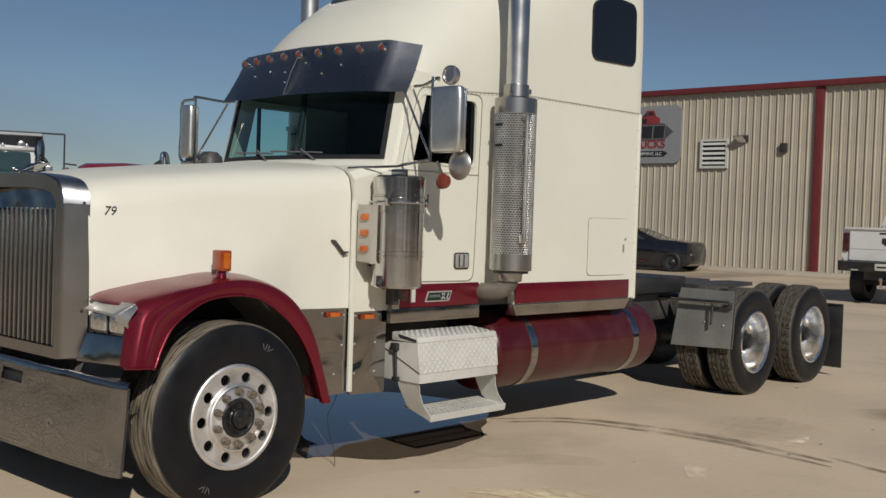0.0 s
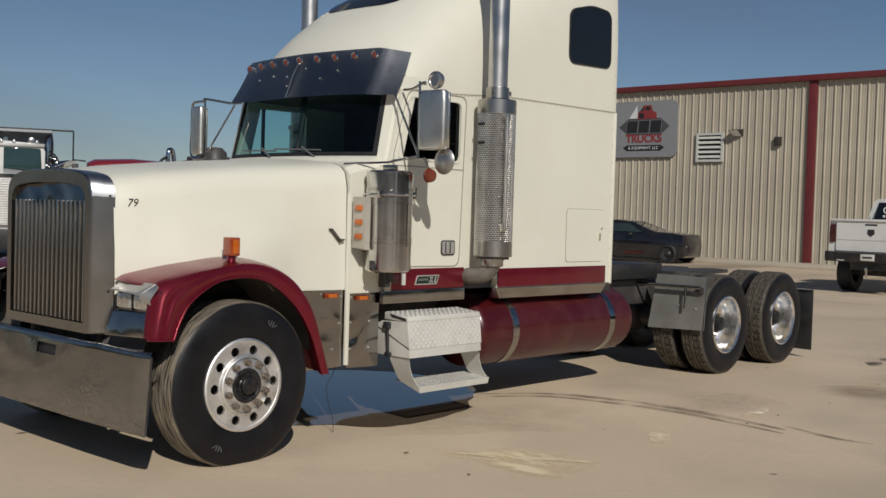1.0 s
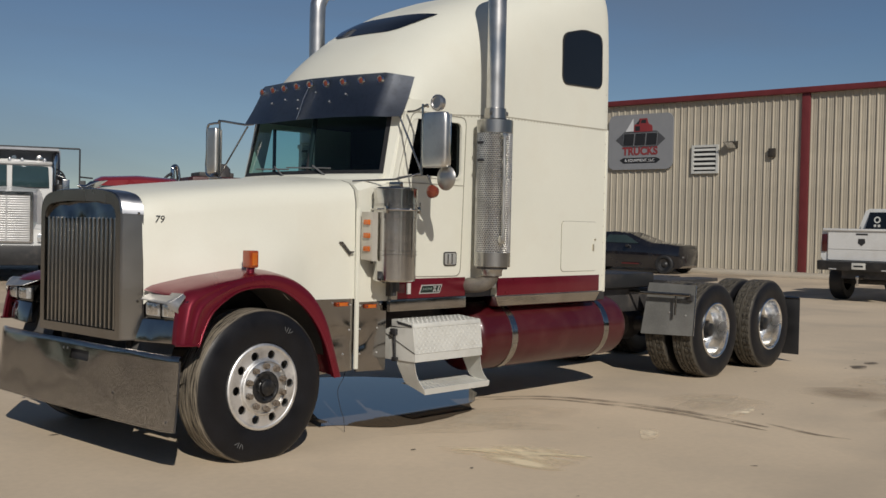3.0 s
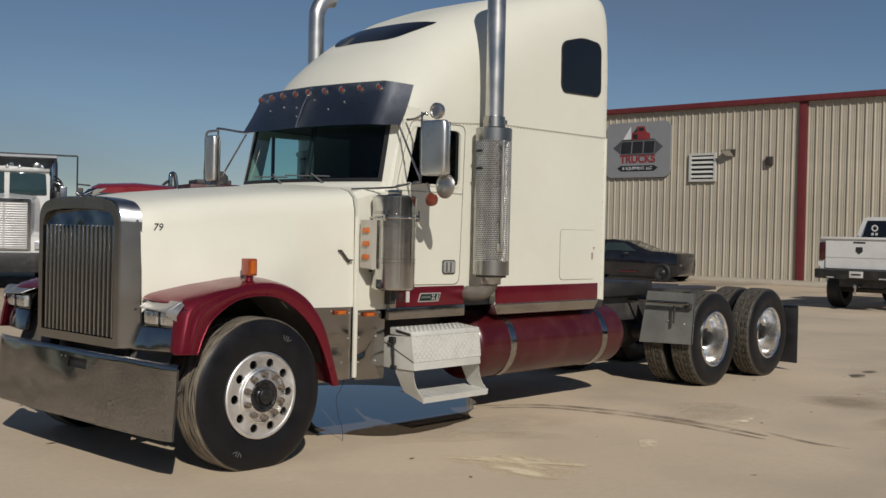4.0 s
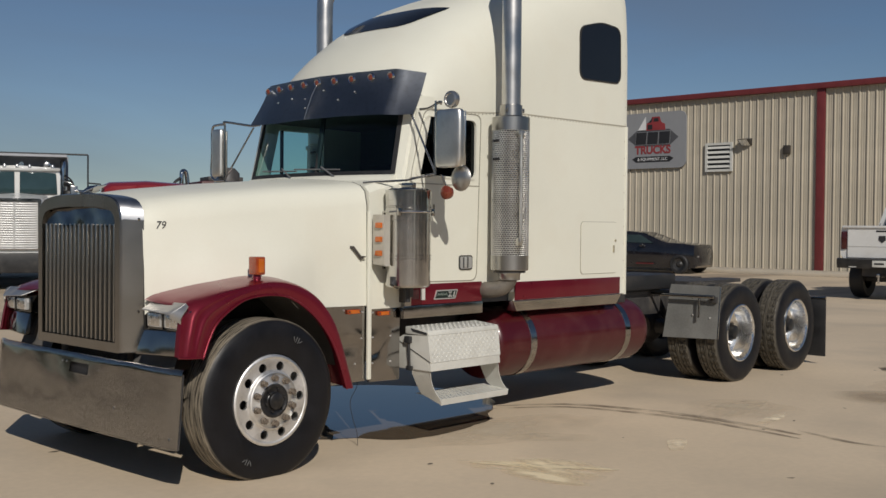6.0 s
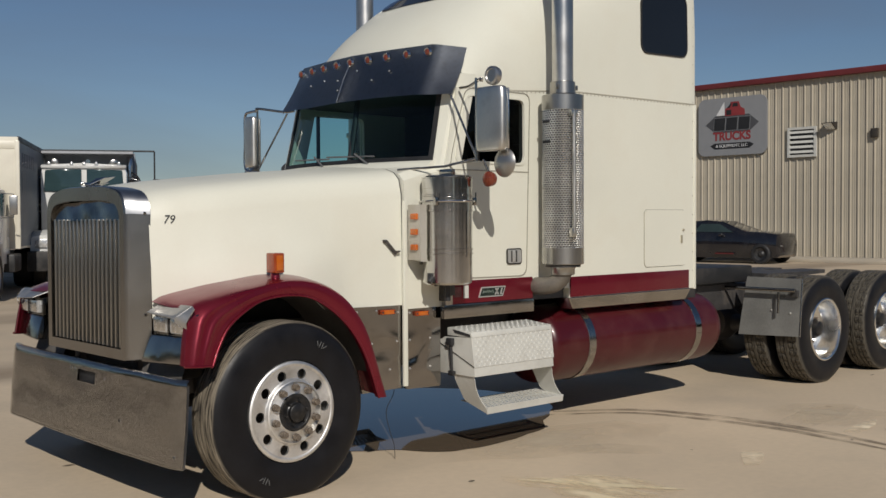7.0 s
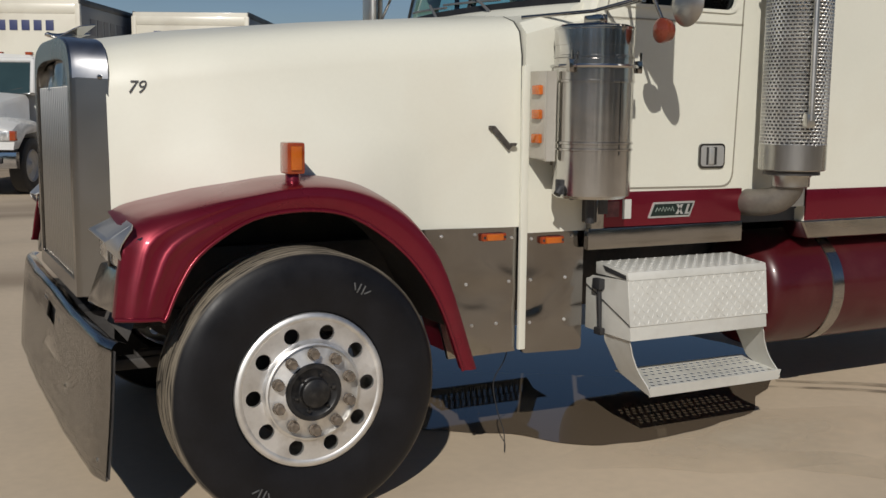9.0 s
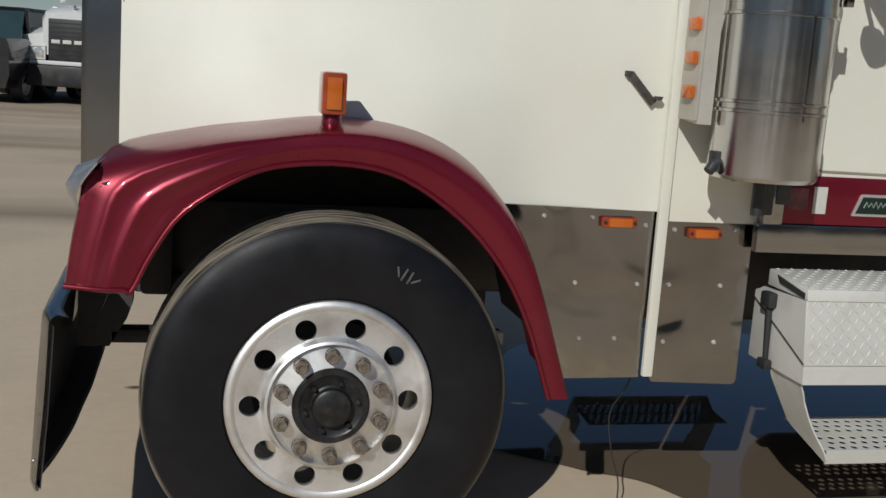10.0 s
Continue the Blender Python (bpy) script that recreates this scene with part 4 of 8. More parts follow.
def rim_front():
    """The steel-piloted wheel disc of a steer axle, with ten round hand holes; outer face at y = -0.14."""
    hole = [circle(0.222 * math.cos(radians(2 + 36 * k)), 0.222 * math.sin(radians(2 + 36 * k)), 0.030, 18) for k in range(10)]
    disc = plate(circle(0, 0, 0.268, 60), hole + [circle(0, 0, 0.108, 30)], lambda u, v, d: (u, -0.135 + d, v), 0.016)
    for v in disc.verts:
        r = math.hypot(v.co.x, v.co.z)
        v.co.y += 0.0 if r > 0.185 else -0.022 * min(1, (0.185 - r) / 0.03)
    lipp = lathe([(0.260, -0.130), (0.266, -0.137), (0.275, -0.140), (0.285, -0.138), (0.292, -0.132), (0.293, -0.12), (0.285, -0.1), (0.27, 0.0), (0.27, 0.10)], "y", (0, 0, 0), 60)
    step = lathe([(0.195, -0.134), (0.188, -0.140), (0.183, -0.154), (0.176, -0.158)], "y", (0, 0, 0), 48)
    return merge(disc, lipp, step)


def rim_rear():
    """The deep dish of an outer dual wheel."""
    return merge(lathe([(0.305, -0.128), (0.303, -0.137), (0.292, -0.142), (0.280, -0.138), (0.272, -0.12), (0.270, -0.06), (0.262, 0.0), (0.245, 0.035), (0.20, 0.05), (0.12, 0.055), (0.09, 0.055), (0.09, 0.09)], "y", (0, 0, 0), 60))


SIDEWALL_PRINT = surface("sidewall_print", (0.095, 0.095, 0.095), 0.6, vary=0.5, scale=40.0)


def wheel_front(at, turn):
    w = part("wheel", flattened(tyre_mesh(False), 0.493), STEER_TYRE, truck, "front steer tyre with ribbed dusty tread")
    w.name = "wheel"
    rim = part("rim", rim_front(), ALLOY, w, "polished aluminium rim with ten round holes")
    part("hub", lathe([(0, -0.190), (0.046, -0.189), (0.053, -0.184), (0.055, -0.164), (0.060, -0.160), (0.086, -0.162), (0.091, -0.166), (0.104, -0.166), (0.109, -0.160), (0.110, -0.12)], "y", (0, 0, 0), 36), HUB_BLACK, w, "greasy black oil hub")
    for k in range(6):
        a = radians(60 * k + 12)
        part("hub_bolt", lathe([(0, -0.176), (0.007, -0.176), (0.009, -0.160)], "y", (0.074 * math.cos(a), 0, 0.071 * math.sin(a)), 6), HUB_BLACK, w)
    nut = part("lug_nut", merge(lathe([(0, -0.186), (0.010, -0.186), (0.0105, -0.190), (0.017, -0.190), (0.0195, -0.186), (0.0195, -0.168)], "y", (0, 0, 0), 6), lathe([(0.0195, -0.168), (0.0215, -0.166), (0.0215, -0.155)], "y", (0, 0, 0), 16)), NUT, w)
    for k in range(1, 10):
        a = radians(36 * k + 19)
        again(nut, pose(0.145 * math.cos(a), 0, 0.145 * math.sin(a), 0, -36 * k, 0), w)
    nut.location = (0.145 * math.cos(radians(19)), 0, 0.145 * math.sin(radians(19)))
    part("brake_drum", lathe([(0, 0.0), (0.21, 0.0), (0.215, 0.02), (0.215, 0.12), (0, 0.12)], "y", (0, 0, 0), 32), CHASSIS, w)
    for a0 in (58, 238):
        for k in range(4):
            t = radians(a0 + 2.6 * k)
            c = Vector((0.418 * math.cos(t), -0.1425, 0.418 * math.sin(t)))
            long = 0.019 if k % 3 else 0.015
            mark = part("sidewall_mark", box(-long, long, -0.002, 0.002, -0.003, 0.003, 0.001, 1), SIDEWALL_PRINT, w)
            mark.matrix_basis = Matrix.Translation(c) @ pose(0, 0, 0, 0, -(a0 + 2.6 * k) + (40, 0, 4, -30)[k], 0)
    w.matrix_basis = pose(*at, 0, 0, turn)
    return w


def wheel_rear(at, turn, outer=True):
    w = part("wheel", flattened(tyre_mesh(True), 0.515), DRIVE_TYRE, truck, "drive tyre with blocky worn tread")
    part("rim", rim_rear(), DISH_ALLOY, w, "polished deep-dish aluminium rim")
    if outer:
        part("hub", lathe([(0, -0.085), (0.055, -0.083), (0.072, -0.075), (0.078, -0.05), (0.084, -0.03), (0.10, -0.02), (0.105, 0.055)], "y", (0, 0, 0), 24), HUB_BLACK, w)
        nut = part("lug_nut", lathe([(0, 0.012), (0.013, 0.013), (0.018, 0.02), (0.019, 0.055)], "y", (0, 0, 0), 6), NUT, w)
        nut.location = (0.143, 0, 0)
        for k in range(1, 10):
            a = radians(36 * k)
            again(nut, pose(0.143 * math.cos(a), 0, 0.143 * math.sin(a), 0, -36 * k, 0), w)
    w.matrix_basis = pose(*at, 0, 0, turn)
    return w


CZ = 0.517
wheel_front((-0.008, -1.04, 0.495), 0)
wheel_front((-0.008, 1.04, 0.495), 180)
first = wheel_rear((6.17, -1.05, CZ), 0)
second = wheel_rear((6.17, -0.71, CZ), 0, False)
for m in (pose(7.49, -1.05, CZ, 0, 25, 0), pose(6.17, 1.05, CZ, 0, 0, 180), pose(7.49, 1.05, CZ, 0, 0, 180)):
    copy_thing(first, m if m.translation.y > 0 else pose(7.49, -1.05, CZ))
for m in (pose(7.49, -0.71, CZ), pose(6.17, 0.71, CZ, 0, 0, 180), pose(7.49, 0.71, CZ, 0, 0, 180)):
    copy_thing(second, m)

# chassis ------------------------------------------------------------------
chassis = part("chassis_frame", merge(box(-0.6, 8.2, -0.43, -0.36, 0.70, 0.95, 0.006), box(-0.6, 8.2, 0.36, 0.43, 0.70, 0.95, 0.006), box(-0.58, 0.4, -0.445, -0.36, 0.637, 0.70, 0.006), box(-0.58, 0.4, 0.36, 0.445, 0.637, 0.70, 0.006), *[box(x, x + 0.09, -0.37, 0.37, 0.74, 0.92) for x in (0.9, 2.6, 4.7, 5.5, 6.8, 8.1)]), CHASSIS, truck, "black steel chassis rails")
part("engine", merge(box(-0.45, 1.0, -0.30, 0.30, 0.62, 1.45, 0.04), box(-0.12, 0.7, -0.22, 0.22, 0.45, 0.66, 0.05), box(1.0, 2.0, -0.24, 0.24, 0.5, 0.9, 0.08), box(-0.56, -0.46, -0.55, 0.55, 0.65, 1.6, 0.02)), CHASSIS, chassis)
part("front_axle", merge(box(-0.06, 0.06, -0.95, 0.95, 0.40, 0.52, 0.02), box(-0.66, 0.7, -0.46, -0.38, 0.465, 0.512, 0.008), box(-0.66, 0.7, 0.38, 0.46, 0.465, 0.512, 0.008), box(-0.5, 0.5, -0.45, -0.39, 0.512, 0.535, 0.004), box(-0.2, 0.2, -0.46, -0.38, 0.44, 0.56, 0.01), box(-0.2, 0.2, 0.38, 0.46, 0.44, 0.56, 0.01)), CHASSIS, chassis)
part("drive_axle", merge(rod([(6.17, -0.95, CZ), (6.17, 0.95, CZ)], 0.09), rod([(7.49, -0.95, CZ), (7.49, 0.95, CZ)], 0.09), lathe([(0, -0.2), (0.16, -0.15), (0.2, 0), (0.16, 0.15), (0, 0.2)], "x", (6.17, 0, CZ), 20), lathe([(0, -0.2), (0.16, -0.15), (0.2, 0), (0.16, 0.15), (0, 0.2)], "x", (7.49, 0, CZ), 20), rod([(2.0, 0, 0.7), (6.0, 0, 0.55)], 0.06)), CHASSIS, chassis)
for pair in ((-1.02, -0.55), (0.55, 1.02)):
    part("wheel_arch_liner", loft([[(0.66 * math.cos(a), y, 0.55 + 0.64 * math.sin(a)) for a in np.linspace(0.15, math.pi - 0.25, 14)] for y in pair], closed=False), ARCH_LIFTED, truck)
part("deck_plate", merge(box(4.5, 5.75, -0.45, 0.45, 0.955, 0.975), box(4.5, 5.9, -0.55, 0.45, 0.975, 1.13, 0.02), box(4.36, 4.56, -0.80, 0.80, 0.62, 1.0, 0.02)), BLACK, chassis)
part("fifth_wheel", merge(plate([(6.35, -0.45), (6.35, 0.45), (7.0, 0.5), (7.6, 0.42), (7.62, 0.12), (7.1, 0.05), (7.1, -0.05), (7.62, -0.12), (7.6, -0.42), (7.0, -0.5)], [], lambda u, v, d: (u, v, 0.985 + d), 0.04), box(6.7, 7.1, -0.42, 0.42, 0.90, 0.985, 0.02)), CHASSIS, truck, "greasy black fifth wheel coupling")
part("air_line", merge(rod(arc([(4.45, -0.2, 1.7), (4.6, -0.25, 1.35), (4.8, -0.2, 1.1), (5.1, -0.1, 1.05)]), 0.014), rod(arc([(4.45, 0.1, 1.7), (4.62, 0.12, 1.3), (4.85, 0.05, 1.1)]), 0.014)), RED_LENS, chassis)
part("mud_flap", box(8.20, 8.215, -1.22, -0.62, 0.10, 0.79, 0.004), RUBBER, truck, "black rubber mud flap")
part("mud_flap", box(8.20, 8.215, 0.62, 1.22, 0.10, 0.79, 0.004), RUBBER, truck, "black rubber mud flap")
part("flap_hanger", rod([(8.205, -1.22, 0.80), (8.205, 1.22, 0.80)], 0.016), STAINLESS, chassis)


def quarter(s):
    f = (lambda b: b) if s < 0 else mirrored
    q = part("quarter_fender", f(slanted([(5.60, -1.22, 0.49), (5.60, -0.58, 0.47), (5.606, -0.58, 0.47), (5.606, -1.22, 0.49), (5.655, -1.22, 1.025), (5.655, -0.64, 1.03), (5.661, -0.64, 1.03), (5.661, -1.22, 1.025)])), DULL_ALLOY, truck, "stainless steel quarter fender in front of the drive wheels")
    for y, z in ((-1.16, 0.88), (-0.92, 0.90), (-0.92, 0.72), (-1.12, 0.70)):
        part("bolt", f(lathe([(0, -0.008), (0.008, -0.007), (0.011, 0.0)], "x", (5.597 + (z - 0.49) * 0.103, y, z), 8)), ALLOY, q)
    part("clip", f(box(5.60, 5.64, -1.20, -1.13, 0.86, 0.92, 0.006)), CHASSIS, q)
    part("arm", f(rod([(5.58, -1.19, 0.92), (5.58, -0.45, 0.92)], 0.018)), STAINLESS, q)
    part("edge_trim", f(rod([(5.604, -1.222, 0.49), (5.658, -1.222, 1.025)], 0.008)), CHROME, q)
    part("handle", f(rod([(5.585, -1.02, 0.93), (5.57, -1.02, 0.70)], 0.012)), STAINLESS, q)


quarter(-1)
quarter(1)


# fuel tank ----------------------------------------------------------------
def tank(s):
    f = (lambda b: b) if s < 0 else mirrored
    y, z, r = -0.665, 0.628, 0.30
    t = part("fuel_tank", f(lathe([(0, 2.47), (0.18, 2.48), (0.25, 2.50), (0.282, 2.525), (0.296, 2.56), (r, 2.61), (r, 4.63), (0.296, 4.68), (0.282, 4.72), (0.25, 4.75), (0.18, 4.775), (0, 4.785)], "x", (0, y, z), 48)), TANK_RED, truck, "maroon cylindrical fuel tank")
    for x in (2.93, 4.36):
        part("strap", f(lathe([(r + 0.001, x - 0.04), (r + 0.007, x - 0.037), (r + 0.007, x + 0.037), (r + 0.001, x + 0.04)], "x", (0, y, z), 48)), STAINLESS, t, "stainless tank strap")
    part("filler_cap", f(lathe([(0, 0.05), (0.05, 0.048), (0.055, 0.03), (0.05, 0), (0.045, -0.03)], "z", (3.6, y - 0.05, z + r), 20)), ALLOY, t)


tank(-1)
tank(1)


# steps over the battery box: white tread plate -----------------------------
def steps(s):
    f = (lambda b: b) if s < 0 else mirrored
    x0, x1 = 1.475, 2.268
    b = part("battery_box", f(slanted([(x0, -1.150, 0.535), (x1, -1.150, 0.535), (x1, -0.80, 0.535), (x0, -0.80, 0.535), (x0, -1.118, 0.803), (x1, -1.118, 0.803), (x1, -0.80, 0.77), (x0, -0.80, 0.77)], 0.006)), WHITE_PLATE, truck, "white painted tread-plate battery box")
    lean = lambda z: -1.150 + (z - 0.535) / 0.268 * 0.032
    part("front_cover", f(slanted([(x0 - 0.004, lean(0.598) - 0.005, 0.598), (x1 + 0.004, lean(0.598) - 0.005, 0.598), (x1 + 0.004, lean(0.598) + 0.002, 0.598), (x0 - 0.004, lean(0.598) + 0.002, 0.598), (x0 - 0.004, lean(0.80) - 0.005, 0.80), (x1 + 0.004, lean(0.80) - 0.005, 0.80), (x1 + 0.004, lean(0.80) + 0.002, 0.80), (x0 - 0.004, lean(0.80) + 0.002, 0.80)], 0.0015, 1)), WHITE_PLATE, b)
    part("side_cover", f(plate([(-1.148, 0.606), (-1.12, 0.80), (-0.86, 0.79), (-0.81, 0.765), (-0.81, 0.745)], [], lambda u, v, d: (x0 - 0.005 + d, u, v), 0.006)), WHITE_PLATE, b)
    part("fold_line", f(rod([(x0 - 0.004, -0.81, 0.742), (x0 - 0.004, -1.146, 0.603)], 0.0025, 6)), TRIM_DARK, b)
    part("lid", f(slanted([(x0 - 0.004, -1.128, 0.800), (x1 + 0.004, -1.128, 0.800), (x1 + 0.004, -0.88, 0.80), (x0 - 0.004, -0.88, 0.80), (x0 - 0.004, -1.118, 0.836), (x1 + 0.004, -1.118, 0.836), (x1 + 0.004, -0.88, 0.856), (x0 - 0.004, -0.88, 0.856)], 0.006)), WHITE_PLATE, b)
    part("worn_gap", f(slanted([(x0 - 0.008, -1.110, 0.804), (x0 - 0.003, -1.110, 0.804), (x0 - 0.003, -0.96, 0.822), (x0 - 0.008, -0.96, 0.822), (x0 - 0.008, -1.108, 0.822), (x0 - 0.003, -1.108, 0.822), (x0 - 0.003, -0.94, 0.846), (x0 - 0.008, -0.94, 0.846)])), TRIM_DARK, b)
    lugs = bmesh.new()

    def lug(at, along, up, out, d, t):
        vs = [lugs.verts.new(at + along * a + up * c) for a, c in ((-d, -t - 0.002), (-d + 0.004, -t - 0.004), (d, t + 0.002), (d - 0.004, t + 0.004))]
        top = lugs.verts.new(at + out * 0.0022)
        for j in range(4):
            lugs.faces.new((vs[j], vs[(j + 1) % 4], top))

    along = Vector((1, 0, 0))
    for i in range(31):
        for k in range(8):
            q = 0.612 + k * 0.0255
            lug(Vector((x0 + 0.022 + i * 0.0252, lean(q) - 0.0055, q)), along, Vector((0, 0.12, 1)), Vector((0, -1, 0)), 0.009, 0.009 if (i + k) % 2 else -0.009)
        for k in range(9):
            q = -1.106 + k * 0.027
            lug(Vector((x0 + 0.022 + i * 0.0252, q, 0.8365 + (q + 1.118) / 0.238 * 0.020)), along, Vector((0, 1, 0)), Vector((0, 0, 1)), 0.009, 0.009 if (i + k) % 2 else -0.009)
    tagged(part("tread_pattern", f(lugs), WHITE_PLATE, b), kind="stuff")
    strap = part("hold_down", f(rod([(x0 - 0.016, -0.925, 0.775), (x0 - 0.014, -0.928, 0.69), (x0 - 0.012, -0.935, 0.55)], [0.010, 0.012, 0.009])), TRIM_DARK, b, "black rubber hold-down strap")
    part("latch", f(box(x0 - 0.035, x0 - 0.002, -0.955, -0.895, 0.735, 0.785, 0.008)), TRIM_DARK, strap)
    part("hook", f(box(x0 - 0.030, x0 - 0.002, -0.965, -0.91, 0.528, 0.562, 0.008)), TRIM_DARK, strap)
    holes = []
    for i in range(19):
        for k in range(6):
            cx, cy = 1.63 + i * 0.041 + (0.020 if k % 2 else 0), -1.118 + k * 0.036 + (0.02 if k > 2 else 0)
            if cx < 2.345:
                holes.append(circle(cx, cy, 0.012, 8))
    slope = lambda y: 0.312 + (y + 1.15) * 0.08
    tread = part("step_tread", f(plate([(1.595, -1.142), (2.372, -1.142), (2.372, -0.88), (1.595, -0.88)], holes, lambda u, v, d: (u, v, slope(v) + d), 0.0025)), WHITE_PLATE, truck, "white perforated lower step")
    part("front_lip", f(slanted([(1.60, -1.138, 0.268), (2.372, -1.138, 0.268), (2.372, -1.130, 0.268), (1.60, -1.130, 0.268), (1.595, -1.149, 0.318), (2.375, -1.149, 0.318), (2.375, -1.141, 0.318), (1.595, -1.141, 0.318)], 0.001, 1)), WHITE_PLATE, tread)
    for top, low in ((1.485, 1.598), (2.262, 2.370)):
        side = round_corners([(-1.144, 0.268), (-1.147, 0.318), (-1.122, 0.355), (-1.11, 0.40), (-1.115, 0.47), (-1.128, 0.50), (-1.13, 0.536), (-0.945, 0.536), (-0.93, 0.50), (-0.95, 0.345)], 0.025)
        part("hanger", f(plate(side, [], lambda u, v, d: (top + (low - top) * min(1.0, max(0.0, (0.52 - v) / 0.24)) + d, u, v), 0.006)), WHITE_PLATE, tread)


steps(-1)
steps(1)

# stainless skirts below the hood --------------------------------------------
def skirts(s):
    f = (lambda b: b) if s < 0 else mirrored
    rear_edge = [(-0.13 + x, z) for x, z in ((0.60, 1.043), (0.70, 0.90), (0.76, 0.75), (0.80, 0.60), (0.83, 0.485))]
    a = part("skirt_panel", f(plate([(1.026, 0.49), (1.026, 1.035)] + rear_edge, [], lambda u, v, d: (u, -0.915 + d, v), 0.02)), SKIRT, truck, "stainless steel skirt panel with reflections")
    b = part("skirt_panel", f(plate(round_corners([(1.064, 0.475), (1.375, 0.465), (1.375, 1.012), (1.064, 1.02)], 0.02), [], lambda u, v, d: (u, -0.915 + d, v), 0.02)), SKIRT, truck, "stainless steel skirt panel with reflections")
    for p, cx, cz in ((a, 0.905, 0.998), (b, 1.20, 0.972)):
        l = part("side_lamp", f(box(cx - 0.058, cx + 0.058, -0.938, -0.913, cz - 0.017, cz + 0.017, 0.008)), DEEP_AMBER, p)
        part("lens", f(box(cx - 0.040, cx + 0.040, -0.946, -0.93, cz - 0.014, cz + 0.014, 0.006)), AMBER, l, "amber side marker lens")
        for q in (-0.049, 0.049):
            part("screw", f(lathe([(0, -0.9415), (0.005, -0.941), (0.006, -0.936)], "y", (cx + q, 0, cz), 10)), TRIM_DARK, l)
    for p, pts in ((a, ((0.66, 1.01), (0.82, 1.01), (1.0, 0.99), (0.93, 0.62), (0.78, 0.80), (0.81, 0.62), (0.99, 0.80))), (b, ((1.10, 0.80), (1.28, 0.80), (1.10, 0.61), (1.28, 0.61), (1.10, 0.98), (1.31, 0.985)))):
        for x, z in pts:
            part("screw", f(lathe([(0, -0.007), (0.006, -0.006), (0.008, 0.0)], "y", (x, -0.915, z), 8)), ALLOY, p)


skirts(-1)
skirts(1)

# cab -------------------------------------------------------------------------
SIDE_WIN = round_corners([(1.475, 2.0), (2.165, 1.995), (2.165, 2.46), (1.585, 2.455)], 0.06)


def cab_side(s):
    f = (lambda b: b) if s < 0 else mirrored
    shape = [(1.38, 1.075), (2.675, 1.075), (2.675, 2.575), (2.2, 2.545), (1.62, 2.53), (1.50, 2.50), (1.40, 2.02), (1.38, 1.95)]
    wall = part("cab_wall", f(plate(shape, [SIDE_WIN], lambda u, v, d: (u, -HALF + d, v), 0.05)), CREAM, truck, "cream cab side")
    return wall


left_wall = cab_side(-1)
right_wall = cab_side(1)


BADGE_DARK = surface("badge_dark_green", (0.010, 0.020, 0.016), 0.4, vary=0.1)
BADGE_SCRIPT = surface("badge_script", (0.30, 0.36, 0.32), 0.4, 0.3, vary=0.1)


